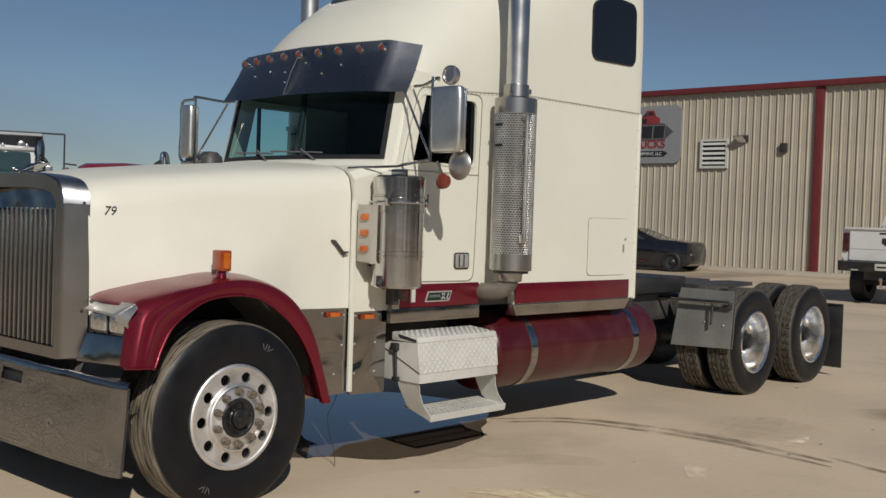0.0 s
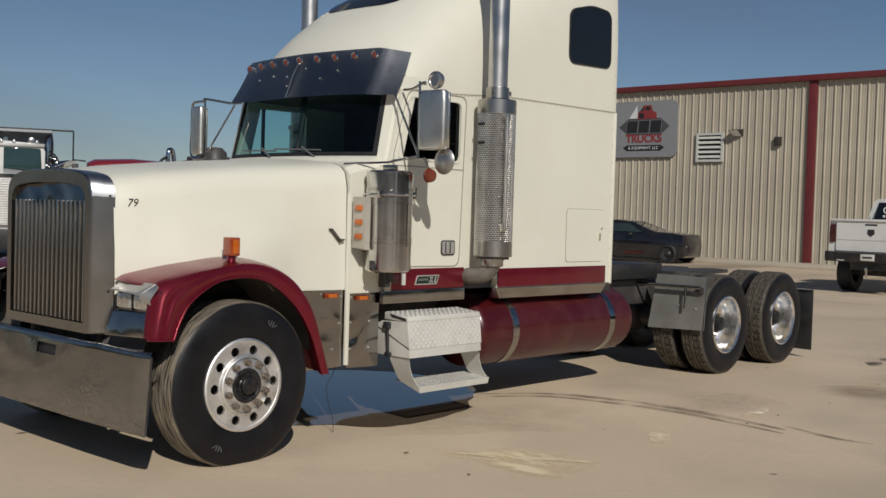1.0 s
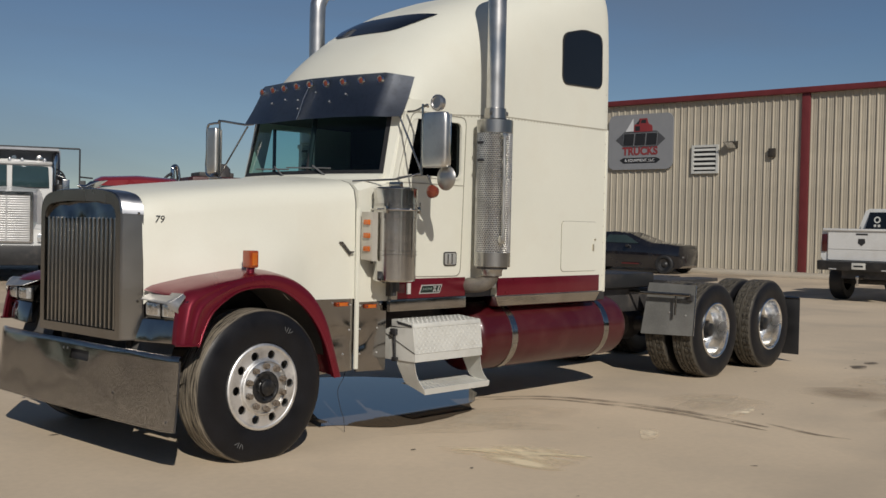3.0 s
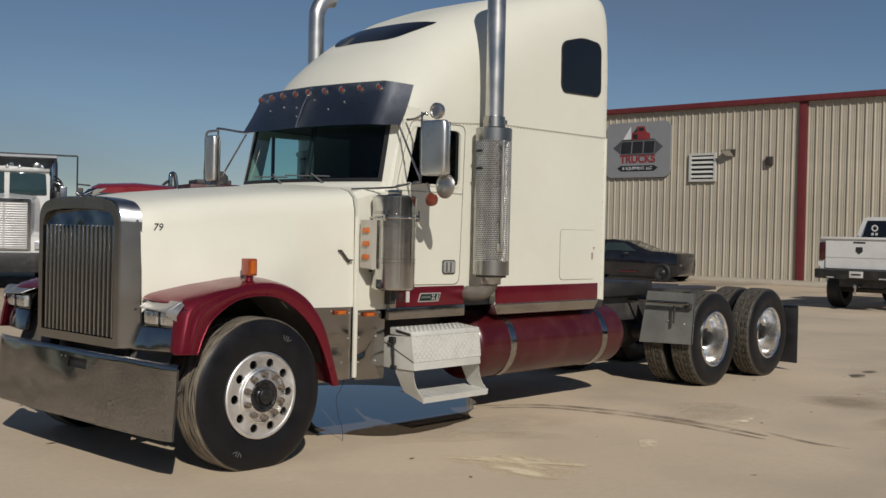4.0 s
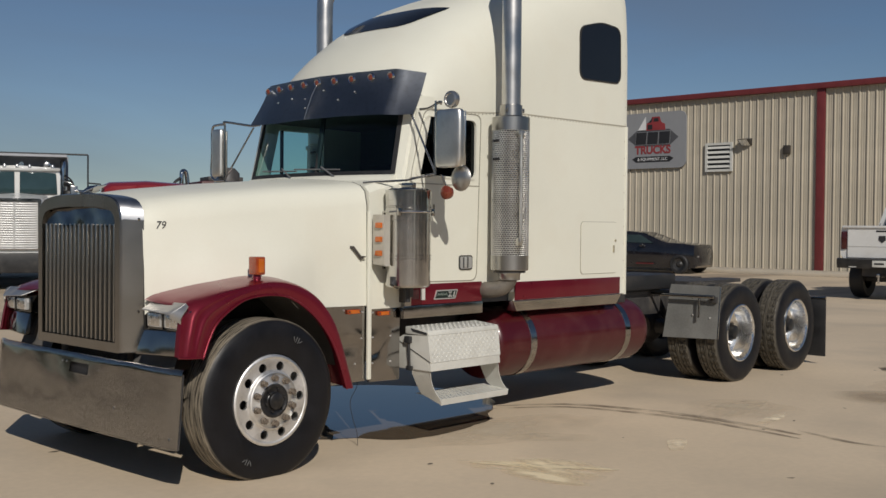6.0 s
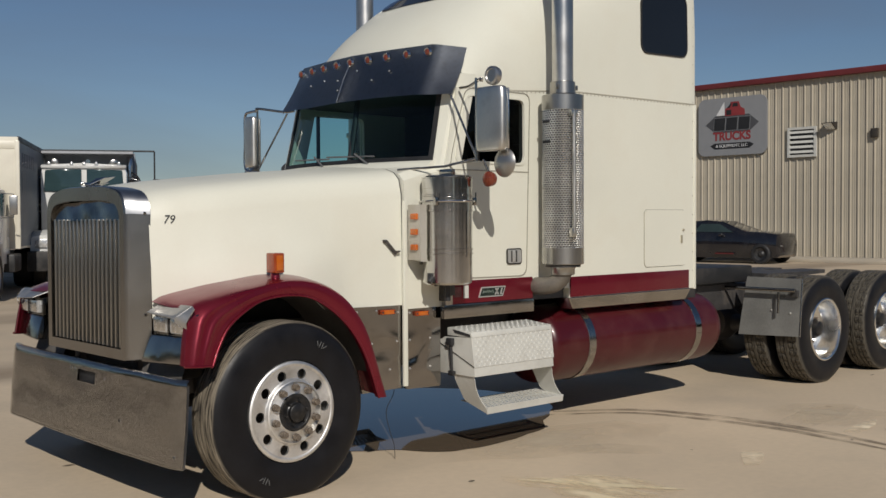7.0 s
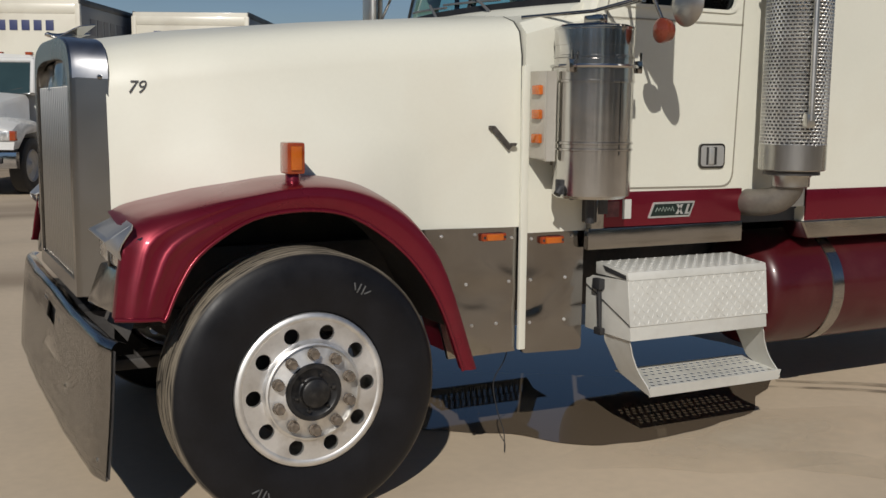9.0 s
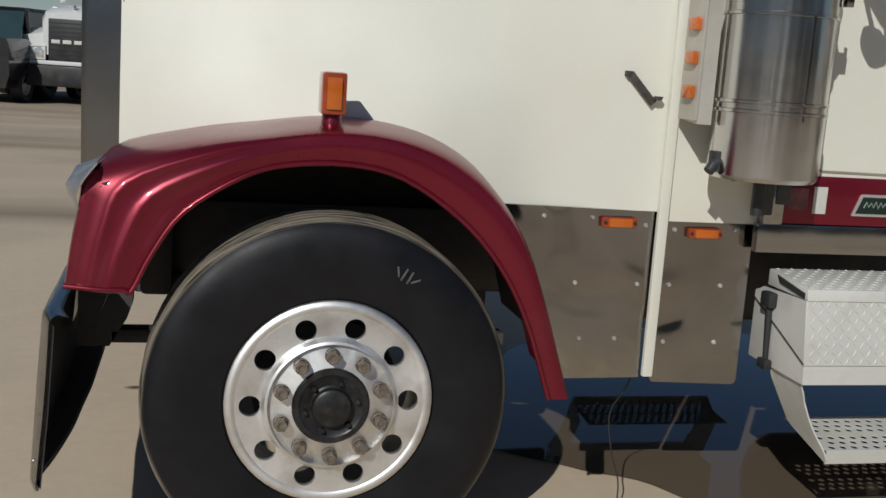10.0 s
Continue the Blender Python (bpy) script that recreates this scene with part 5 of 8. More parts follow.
def cab_door(s, wall):
    f = (lambda b: b) if s < 0 else mirrored
    edge = round_corners([(1.43, 1.190), (2.185, 1.184), (2.225, 2.51), (1.575, 2.505), (1.43, 2.0)], 0.07, 5)
    ring = plate(edge, [[(1.82 + (u - 1.82) * 0.985, 1.85 + (v - 1.85) * 0.99) for u, v in edge]], lambda u, v, d: (u, -HALF - 0.004 + d, v), 0.006)
    part("door_seam", ring, surface("door_gap", (0.28, 0.26, 0.21), 0.6), wall) if s < 0 else part("door_seam", mirrored(ring), CREAM, wall)
    win = SIDE_WIN
    part("window_seal", f(plate([(1.82 + (u - 1.82) * 1.03, 2.23 + (v - 2.23) * 1.045) for u, v in win], [[(1.82 + (u - 1.82) * 0.985, 2.23 + (v - 2.23) * 0.98) for u, v in win]], lambda u, v, d: (u, -HALF - 0.008 + d, v), 0.02)), CREAM, wall)
    part("window_pane", f(plate(win, [], lambda u, v, d: (u, -HALF + 0.02 + d, v), 0.0)), CAB_GLASS if s < 0 else SIDE_GLASS, wall, "tinted door window")
    part("vent_bar", f(box(1.695, 1.715, -HALF + 0.005, -HALF + 0.035, 2.0, 2.455, 0.003)), TRIM_DARK, wall)
    part("belt_line", f(box(1.44, 2.21, -HALF - 0.004, -HALF, 1.935, 1.942)), surface("belt_gap", (0.35, 0.33, 0.27), 0.6), wall)
    h = part("door_handle", f(plate(rounded(1.972, 2.126, 1.274, 1.388, 0.022), [], lambda u, v, d: (u, -HALF - 0.010 + d, v), 0.012)), HEADER_STEEL, wall, "chrome paddle door handle")
    part("recess", f(plate(rounded(1.981, 2.117, 1.283, 1.379, 0.016), [], lambda u, v, d: (u, -HALF - 0.0125 + d, v), 0.004)), GREY_BADGE, h)
    part("slot", f(merge(box(2.012, 2.024, -HALF - 0.0145, -HALF - 0.010, 1.290, 1.372, 0.002), box(2.054, 2.074, -HALF - 0.0145, -HALF - 0.010, 1.290, 1.372, 0.002))), BLACK, h)
    part("paddle", f(box(2.024, 2.054, -HALF - 0.022, -HALF - 0.011, 1.292, 1.370, 0.006)), GREY_BADGE, h)
    part("red_stripe", f(box(1.44, 2.245, -HALF - 0.006, -HALF + 0.03, 1.019, 1.176, 0.003)), RED, wall, "maroon stripe along the cab sill")
    part("sill_trim", f(merge(box(1.36, 2.25, -HALF - 0.012, -HALF + 0.02, 0.924, 1.016, 0.0015))), STAINLESS, wall, "stainless sill panel")
    bdg = part("badge", f(plate(round_corners([(1.686, 1.052), (1.928, 1.052), (1.958, 1.124), (1.716, 1.124)], 0.006), [], lambda u, v, d: (u, -HALF - 0.010 + d, v), 0.006)), GREY_BADGE, wall, "silver model badge with a dark green field")
    part("badge_field", f(plate([(1.700, 1.061), (1.921, 1.061), (1.944, 1.115), (1.723, 1.115)], [], lambda u, v, d: (u, -HALF - 0.012 + d, v), 0.003)), BADGE_DARK, bdg)
    part("script_bar", f(rod([(1.727 + 0.0088 * k, -HALF - 0.0125, 1.085 + (0.012 if k % 2 else -0.005) + 0.002 * (k % 3)) for k in range(13)], 0.0028, 6)), BADGE_SCRIPT, bdg)
    for q in ([(1.842, 1.066), (1.856, 1.066), (1.886, 1.111), (1.872, 1.111)], [(1.872, 1.066), (1.886, 1.066), (1.860, 1.111), (1.846, 1.111)], [(1.895, 1.066), (1.920, 1.066), (1.923, 1.074), (1.910, 1.074), (1.924, 1.111), (1.912, 1.111)]):
        part("bar", f(plate(q, [], lambda u, v, d: (u, -HALF - 0.0145 + d, v), 0.003)), GREY_BADGE, bdg)
    part("sticker", f(box(1.545, 1.592, -HALF - 0.009, -HALF - 0.005, 1.055, 1.142)), WHITE_PLATE, wall)
    part("faded_sticker", f(box(1.455, 1.525, -HALF - 0.009, -HALF - 0.005, 1.065, 1.135)), surface("faded_sticker_print", (0.20, 0.07, 0.07), 0.6, vary=0.5, scale=25.0), wall)
    part("hinge", f(merge(box(1.35, 1.40, -HALF - 0.018, -HALF + 0.03, 1.045, 1.17, 0.006), box(1.41, 1.46, -HALF - 0.015, -HALF, 1.08, 1.16, 0.006))), CHASSIS, wall)


cab_door(-1, left_wall)
cab_door(1, right_wall)
cab = part("cab_body", merge(box(1.40, 2.66, -0.90, 0.90, 1.00, 1.06), box(2.62, 2.66, -0.91, 0.91, 1.06, 2.55), box(1.50, 2.66, -0.92, 0.92, 2.50, 2.53), box(1.38, 1.42, -0.91, 0.91, 1.0, 1.95)), INSIDE, truck, "dark cab interior shell")
part("dashboard", merge(slanted([(1.40, -0.88, 1.75), (1.40, 0.88, 1.75), (1.75, 0.88, 1.75), (1.75, -0.88, 1.75), (1.36, -0.88, 1.96), (1.36, 0.88, 1.96), (1.62, 0.88, 1.99), (1.62, -0.88, 1.99)], 0.03)), INSIDE, cab)


def cab_seat(y):
    part("seat", merge(box(2.0, 2.45, y - 0.25, y + 0.25, 1.45, 1.62, 0.06), slanted([(2.40, y - 0.24, 1.55), (2.40, y + 0.24, 1.55), (2.52, y + 0.24, 1.55), (2.52, y - 0.24, 1.55), (2.48, y - 0.22, 2.18), (2.48, y + 0.22, 2.18), (2.58, y + 0.22, 2.18), (2.58, y - 0.22, 2.18)], 0.05)), SEAT, cab, "grey cloth cab seat")


cab_seat(-0.48)
cab_seat(0.48)
part("steering_wheel", merge(lathe([(0.225 + 0.015 * math.cos(a), 0.015 * math.sin(a)) for a in np.linspace(0, 2 * math.pi, 9)[:-1]], "x", (0, 0, 0), 32, True), rod([(0, -0.22, 0), (0, 0.22, 0)], 0.012), rod([(0, 0, 0), (-0.3, 0, -0.1)], 0.02)), INSIDE, cab).matrix_basis = pose(1.80, -0.48, 1.93, 0, 30, 0)

WIPER_GREY = surface("wiper_grey", (0.22, 0.22, 0.22), 0.4, 0.4, vary=0.1)
# windshield: one bowed pane in a rubber seal, between cream pillars
WS_LOW, WS_TOP = 2.015, 2.555


def ws_x(y, v):
    """How far back the windshield lies."""
    return 1.20 + 0.14 * (abs(y) / 0.86) ** 2.2 + (v - WS_LOW) * 0.24


def ws_put(u, v, d):
    return (ws_x(u, v) + d, u, v)


def ws_loop(w0, w1, z0, z1):
    ys = np.linspace(-1, 1, 17)
    return [(w0 * t, z0) for t in ys] + [(w1 * t, z1) for t in ys[::-1]]


bm = bmesh.new()
grid = [[bm.verts.new(ws_put(t * (0.865 - 0.02 * k), WS_LOW + k * (WS_TOP - WS_LOW), 0)) for k in np.linspace(0, 1, 5)] for t in np.linspace(-1, 1, 21)]
for a, b in zip(grid, grid[1:]):
    for i in range(4):
        bm.faces.new((a[i], b[i], b[i + 1], a[i + 1]))
windshield = part("windshield", bm, GLASS, truck, "dark tinted one-piece windshield")
seal = plate(ws_loop(0.885, 0.862, 1.995, 2.575), [ws_loop(0.85, 0.828, 2.03, 2.54)], lambda u, v, d: (ws_x(u, v) - 0.008 + d, u, v), 0.02)
part("seal", seal, RUBBER, windshield)
part("divider", rod([(1.215, -0.13, 2.02), (1.30, -0.085, 2.30), (1.36, -0.05, 2.55)], 0.022, 8), RUBBER, windshield)
pillar = lambda: loft([[(ws_x(0.86, v) - 0.005, -0.86, v), (ws_x(0.86, v) + 0.03, -0.935, v), (ws_x(0.86, v) + 0.09, -0.962, v), (ws_x(0.86, v) + 0.20, -0.962, v), (ws_x(0.86, v) + 0.20, -0.90, v), (ws_x(0.86, v) + 0.04, -0.86, v)] for v in (1.93, 2.1, 2.3, 2.50, 2.60)])
part("pillar", pillar(), CREAM, truck)
part("pillar", mirrored(pillar()), CREAM, truck)
part("header", loft([[(ws_x(y, 2.5) + dx, y, z) for dx, z in ((-0.002, 2.565), (0.004, 2.62), (0.10, 2.72), (0.16, 2.62), (0.12, 2.565))] for y in np.linspace(-0.78, 0.78, 13)]), CREAM, truck)
part("scuttle", loft([[(ws_x(y, 2.0) + dx, y, z) for dx, z in ((-0.10, 1.93), (-0.05, 1.985), (-0.01, 2.0), (0.04, 2.0), (0.05, 1.93))] for y in np.linspace(-0.90, 0.90, 15)]), CREAM, truck)
for y0, y1 in ((-0.40, -0.02), (0.10, 0.48), ):
    w = part("wiper", merge(rod([(ws_x(y0, 2.03) - 0.05, y0 + 0.02, 1.99), (ws_x((y0 + y1) / 2, 2.07) - 0.025, (y0 + y1) / 2, 2.07)], 0.007), rod([(ws_x(y, 2.06) - 0.014, y, 2.045 + 0.03 * (y - y0)) for y in np.linspace(y0, y1 + 0.15, 6)], 0.006)), WIPER_GREY, windshield, "grey wiper")

# drop visor with nine amber lamps
VIS = [(0.97, 1.585, 1.405), (0.90, 1.540, 1.358), (0.84, 1.498, 1.312), (0.80, 1.465, 1.280), (0.765, 1.452, 1.266), (0.4, 1.39, 1.226), (0.0, 1.355, 1.19)]
VIS = [(-y, a, b) for y, a, b in VIS] + [(y, a, b) for y, a, b in VIS[-2::-1]]


def vis_top(y):
    return 2.81 - 0.035 * max(0.0, (abs(y) - 0.78) / 0.19)


bm = bmesh.new()
rows = []
for y, xt, xb in VIS:
    rows.append([bm.verts.new((xt + (xb - xt) * k + 0.012 * math.sin(math.pi * k), y * (1 + 0.04 * k), vis_top(y) + (2.45 - vis_top(y)) * k + 0.008 * math.sin(9 * y) * k)) for k in np.linspace(0, 1, 6)])
for a, b in zip(rows, rows[1:]):
    for i in range(5):
        bm.faces.new((a[i], b[i], b[i + 1], a[i + 1]))
bmesh.ops.solidify(bm, geom=bm.faces[:], thickness=0.006)
visor = part("sun_visor", bm, BLUE_STEEL, truck, "polished steel drop visor over the windshield", 60)


def vis_point(y, k):
    xt, xb = lerp([(v[0], v[1]) for v in VIS], y), lerp([(v[0], v[2]) for v in VIS], y)
    return Vector((xt + (xb - xt) * k, y, vis_top(y) + (2.45 - vis_top(y)) * k))


for i in range(9):
    y = -0.755 + i * 1.51 / 8
    p = vis_point(y, 0.16)
    l = part("lamp", lathe([(0, -0.014), (0.014, -0.013), (0.021, -0.008), (0.023, 0.0)], "x", p - Vector((0.004, 0, 0)), 16), DULL_AMBER, visor, "round amber marker lamp")
    part("bezel", lathe([(0.022, -0.008), (0.029, -0.011), (0.036, 0.006)], "x", p - Vector((0.004, 0, 0)), 16), CHROME, l)
for y, k in ((-0.45, 0.45), (-0.3, 0.6), (0.1, 0.5), (0.3, 0.45), (0.05, 0.72), (-0.1, 0.35), (0.5, 0.5)):
    part("rivet", lathe([(0, -0.006), (0.006, -0.004), (0.007, 0.004)], "x", vis_point(y, k) - Vector((0.001, 0, 0)), 8), ALLOY, visor)
part("seam", rod([vis_point(0, 0.02) - Vector((0.003, 0, 0)), vis_point(0, 0.5) - Vector((0.013, 0, 0)), vis_point(0, 0.98) - Vector((0.003, 0, 0))], 0.004, 6), BRUSHED, visor)

# tall roof over cab and sleeper
ROOF_Z = [(1.42, 2.80), (1.50, 2.90), (1.6, 3.01), (1.76, 3.16), (2.09, 3.385), (2.5, 3.59), (2.97, 3.755), (3.45, 3.875), (4.0, 3.965), (4.22, 3.985), (4.285, 3.975), (4.308, 3.945)]
ROOF_N = [(1.42, 2.6), (1.8, 2.8), (2.5, 3.4), (3.0, 4.4), (3.5, 6.5), (4.0, 10.0), (4.34, 12.0)]
ROOF_W = [(1.42, 0.955), (1.6, 0.962), (4.285, 0.962), (4.308, 0.955)]
ROOF_B = [(1.42, 2.49), (1.62, 2.51), (2.0, 2.515), (2.68, 2.562), (4.36, 2.574)]


def roof_point(x, u, off=0.0):
    """A place on the roof: u runs from the left seam (0) over the top (0.5) to the right one (1)."""
    n, w, t, b = lerp(ROOF_N, x), lerp(ROOF_W, x), lerp(ROOF_Z, x), lerp(ROOF_B, x)
    a = math.pi * (1 - u)
    c, s = math.cos(a), math.sin(a)
    y = w * math.copysign(abs(c) ** (2 / n), c)
    z = b + (t - b) * abs(s) ** (2 / n)
    bow = 0.17 * (abs(y) / w) ** 2.2 * max(0.0, (2.1 - x) / 0.68)
    return Vector((x + bow + (0.0 if x < 4 else -0.06 * max(0, (z - 3.2))), y * (1 + off / w), z + off * abs(s)))


us = [0.5 - 0.5 * math.copysign(abs(math.cos(math.pi * k / 40)) ** 1.3, math.cos(math.pi * k / 40)) for k in range(41)]
roof_x = [1.42, 1.46, 1.52, 1.6, 1.7, 1.85, 2.0, 2.2, 2.45, 2.7, 2.95, 3.2, 3.5, 3.8, 4.05, 4.22, 4.285, 4.308]
roof_bm = loft([[roof_point(x, u) for u in us] for x in roof_x], closed=False)
last = [roof_point(4.308, u) for u in us]
vs = [roof_bm.verts.new(p) for p in last]
roof_bm.faces.new(vs)
roof = part("raised_roof", roof_bm, CREAM, truck, "cream tall aerodynamic sleeper roof", 50)


rings = []
for v in np.linspace(-1, 1, 25):
    front, back = 1.885 + 0.34 * abs(v) ** 4, 2.215 + 0.06 * v * v
    rings.append([roof_point(front + (max(back, front + 0.004) - front) * k, 0.5 + 0.135 * v, 0.006) for k in (0, 0.33, 0.67, 1)])
part("roof_window", loft(rings, closed=False), BLACK_GLASS, roof, "dark curved skylight in the roof cap")

# sleeper
sl = box(2.66, 4.30, -HALF, HALF, 1.0, 2.605, 0.0)
sleeper = part("sleeper", sl, CREAM, truck, "cream sleeper box with riveted seam")


LOCK_METAL = surface("lock_metal", (0.55, 0.50, 0.38), 0.4, 0.7)


def sleeper_side(s):
    f = (lambda b: b) if s < 0 else mirrored
    part("red_stripe", f(box(2.665, 4.21, -HALF - 0.007, -HALF + 0.03, 1.004, 1.158, 0.003)), RED, sleeper, "maroon stripe along the sleeper")
    part("sill_trim", f(slanted([(2.72, -HALF + 0.02, 0.906), (4.20, -HALF + 0.02, 0.900), (4.20, -0.8, 0.900), (2.72, -0.8, 0.906), (2.635, -HALF - 0.014, 1.001), (4.235, -HALF - 0.014, 1.001), (4.235, -0.8, 1.001), (2.635, -0.8, 1.001)], 0.012, 3)), STAINLESS, sleeper, "stainless trim below the sleeper")
    h = rounded(3.588, 4.155, 1.20, 1.668, 0.04)
    part("hatch", f(plate(h, [], lambda u, v, d: (u, -HALF - 0.007 + d, v), 0.01)), CREAM, sleeper, "cream luggage door")
    part("hatch_gap", f(plate([(3.8715 + (u - 3.8715) * 1.012, 1.434 + (v - 1.434) * 1.014) for u, v in h], [h], lambda u, v, d: (u, -HALF - 0.003 + d, v), 0.004)), surface("hatch_gap", (0.24, 0.22, 0.17), 0.6), sleeper)
    lock = part("hatch_lock", f(box(4.085, 4.105, -HALF - 0.016, -HALF - 0.005, 1.39, 1.455, 0.003)), LOCK_METAL, sleeper)
    part("key_barrel", f(lathe([(0, -0.014), (0.009, -0.013), (0.01, 0.002)], "y", (4.12, -HALF - 0.006, 1.50), 10)), LOCK_METAL, lock)
    win = round_corners([(3.548, 2.95), (4.172, 2.968), (4.158, 3.462), (3.86, 3.478), (3.548, 3.40)], 0.09, 6)
    put = lambda u, v, d: (u, -HALF - 0.010 + d - 0.02 * max(0, (v - 3.2)) * 0, v)
    wp = part("sleeper_window", f(plate(win, [], put, 0.06)), BLACK_GLASS, sleeper, "dark tinted sleeper window")
    part("window_seal", f(plate([(3.86 + (u - 3.86) * 1.035, 3.2 + (v - 3.2) * 1.045) for u, v in win], [win], lambda u, v, d: (u, -HALF - 0.012 + d, v), 0.06)), RUBBER, wp)
    riv = part("rivet", f(lathe([(0, -0.004), (0.005, -0.003), (0.0065, 0.001)], "y", (0, 0, 0), 8)), surface("rivet_metal", (0.55, 0.52, 0.44), 0.4, 0.4), sleeper)
    spots = [(x, lerp(ROOF_B, x) - 0.012) for x in np.arange(1.70, 4.26, 0.045)] + [(4.268, z) for z in np.arange(1.15, 3.5, 0.16)]
    riv.location = (spots[0][0], s * (HALF + 0.0005), spots[0][1])
    for x, z in spots[1:]:
        again(riv, pose(x, s * (HALF + 0.0005), z), sleeper)
    part("rear_trim", f(box(4.286, 4.312, -HALF - 0.008, -HALF + 0.03, 0.99, 2.57, 0.004)), CREAM, sleeper)
    part("seam", f(loft([[(x, -HALF - 0.004, lerp(ROOF_B, x) - 0.004), (x, -HALF - 0.004, lerp(ROOF_B, x) + 0.004)] for x in np.linspace(1.64, 4.29, 20)], closed=False)), surface("seam_gap", (0.45, 0.42, 0.34), 0.6), sleeper)


sleeper_side(-1)
sleeper_side(1)


# exhaust: perforated shield, stack and elbow --------------------------------------
def exhaust(s):
    f = (lambda b: b) if s < 0 else mirrored
    cx, cy = 2.37, -1.15
    ex = part("exhaust_pipe", f(rod(arc([(cx, cy, 2.45), (cx, cy, 3.2), (cx, cy, 3.66), (cx + 0.015, cy, 3.76), (cx + 0.065, cy, 3.845), (cx + 0.14, cy, 3.885), (cx + 0.20, cy, 3.895)], 4), 0.077, 28)), STACK_STEEL, truck, "tall chrome exhaust pipe")
    part("muffler", f(lathe([(0, 1.25), (0.128, 1.25), (0.128, 2.36), (0.10, 2.40), (0.096, 2.46), (0, 2.46)], "z", (cx, cy, 0), 36)), CHASSIS, ex)
    part("clamp", f(merge(lathe([(0.078, 2.50), (0.094, 2.50), (0.090, 2.585), (0.078, 2.59)], "z", (cx, cy, 0), 28), box(cx - 0.115, cx - 0.09, cy - 0.04, cy - 0.02, 2.53, 2.565, 0.004), box(cx + 0.088, cx + 0.11, cy - 0.05, cy - 0.03, 2.53, 2.565, 0.004))), GRILLE_BAR, ex)
    sh = part("heat_shield", f(lathe([(0.148, 2.38), (0.152, 2.38), (0.152, 2.485), (0.146, 2.49)], "z", (cx, cy, 0), 40)), BRUSHED, ex, "chrome perforated exhaust shield", 12)
    part("shield_foot", f(lathe([(0.148, 1.39), (0.152, 1.39), (0.152, 1.275), (0.146, 1.27)], "z", (cx, cy, 0), 40)), BRUSHED, sh, sharp=12)
    bm = bmesh.new()
    rows, cols, r = 62, 42, 0.150
    for i in range(rows):
        for k in range(cols):
            a0 = 2 * math.pi * (k + (0.5 if i % 2 else 0)) / cols
            z0, dz, da = 1.39 + (i + 0.5) * 0.99 / rows, 0.99 / rows / 2, math.pi / cols
            q = [(-1, -1), (1, -1), (1, 1), (-1, 1)]
            o = [bm.verts.new((cx + r * math.cos(a0 + u * da), cy + r * math.sin(a0 + u * da), z0 + v * dz)) for u, v in q]
            n = [bm.verts.new((cx + (r - 0.004) * math.cos(a0 + u * da * 0.74), cy + (r - 0.004) * math.sin(a0 + u * da * 0.62), z0 + v * dz * 0.50)) for u, v in q]
            for j in range(4):
                bm.faces.new((o[j], o[(j + 1) % 4], n[(j + 1) % 4], n[j]))
    tagged(part("perforated_sheet", f(bm), SHIELD_STEEL, sh), kind="stuff")
    part("stay", f(merge(rod([(cx - 0.06, cy - 0.155, 2.36), (cx - 0.06, cy - 0.160, 1.50)], 0.014), box(cx - 0.09, cx - 0.03, cy - 0.165, cy - 0.13, 2.33, 2.37, 0.005), box(cx - 0.085, cx - 0.035, cy - 0.165, cy - 0.13, 1.47, 1.53, 0.008))), MIRROR_SHELL, ex)
    part("bracket", f(box(cx - 0.16, cx - 0.14, cy - 0.01, cy + 0.05, 2.285, 2.305)), TRIM_DARK, ex)
    part("bracket", f(box(cx - 0.16, cx - 0.14, cy - 0.01, cy + 0.05, 2.14, 2.16)), TRIM_DARK, ex)
    part("elbow", f(rod(arc([(cx, cy, 1.28), (cx, cy, 1.21), (cx - 0.01, cy + 0.02, 1.16), (cx - 0.035, cy + 0.06, 1.125), (cx - 0.07, cy + 0.13, 1.11), (cx - 0.10, cy + 0.28, 1.105)], 5), 0.064, 24)), surface("elbow_steel", (0.20, 0.18, 0.155), 0.5, 0.5, vary=0.25, scale=8), ex, "dull steel exhaust elbow")
    part("collar", f(lathe([(0.13, 1.27), (0.10, 1.255), (0.085, 1.235), (0.085, 1.195), (0.074, 1.19)], "z", (cx, cy, 0), 28)), BRUSHED, ex)


exhaust(-1)
exhaust(1)


# air cleaners on the cowl ---------------------------------------------------------
PANEL_PAINT = surface("pale_panel", (0.50, 0.47, 0.41), 0.4, 0.3, vary=0.08, bump=0.02, dirt=(0.3, 0.26, 0.2), dirt_amount=0.4, dirt_scale=8.0)


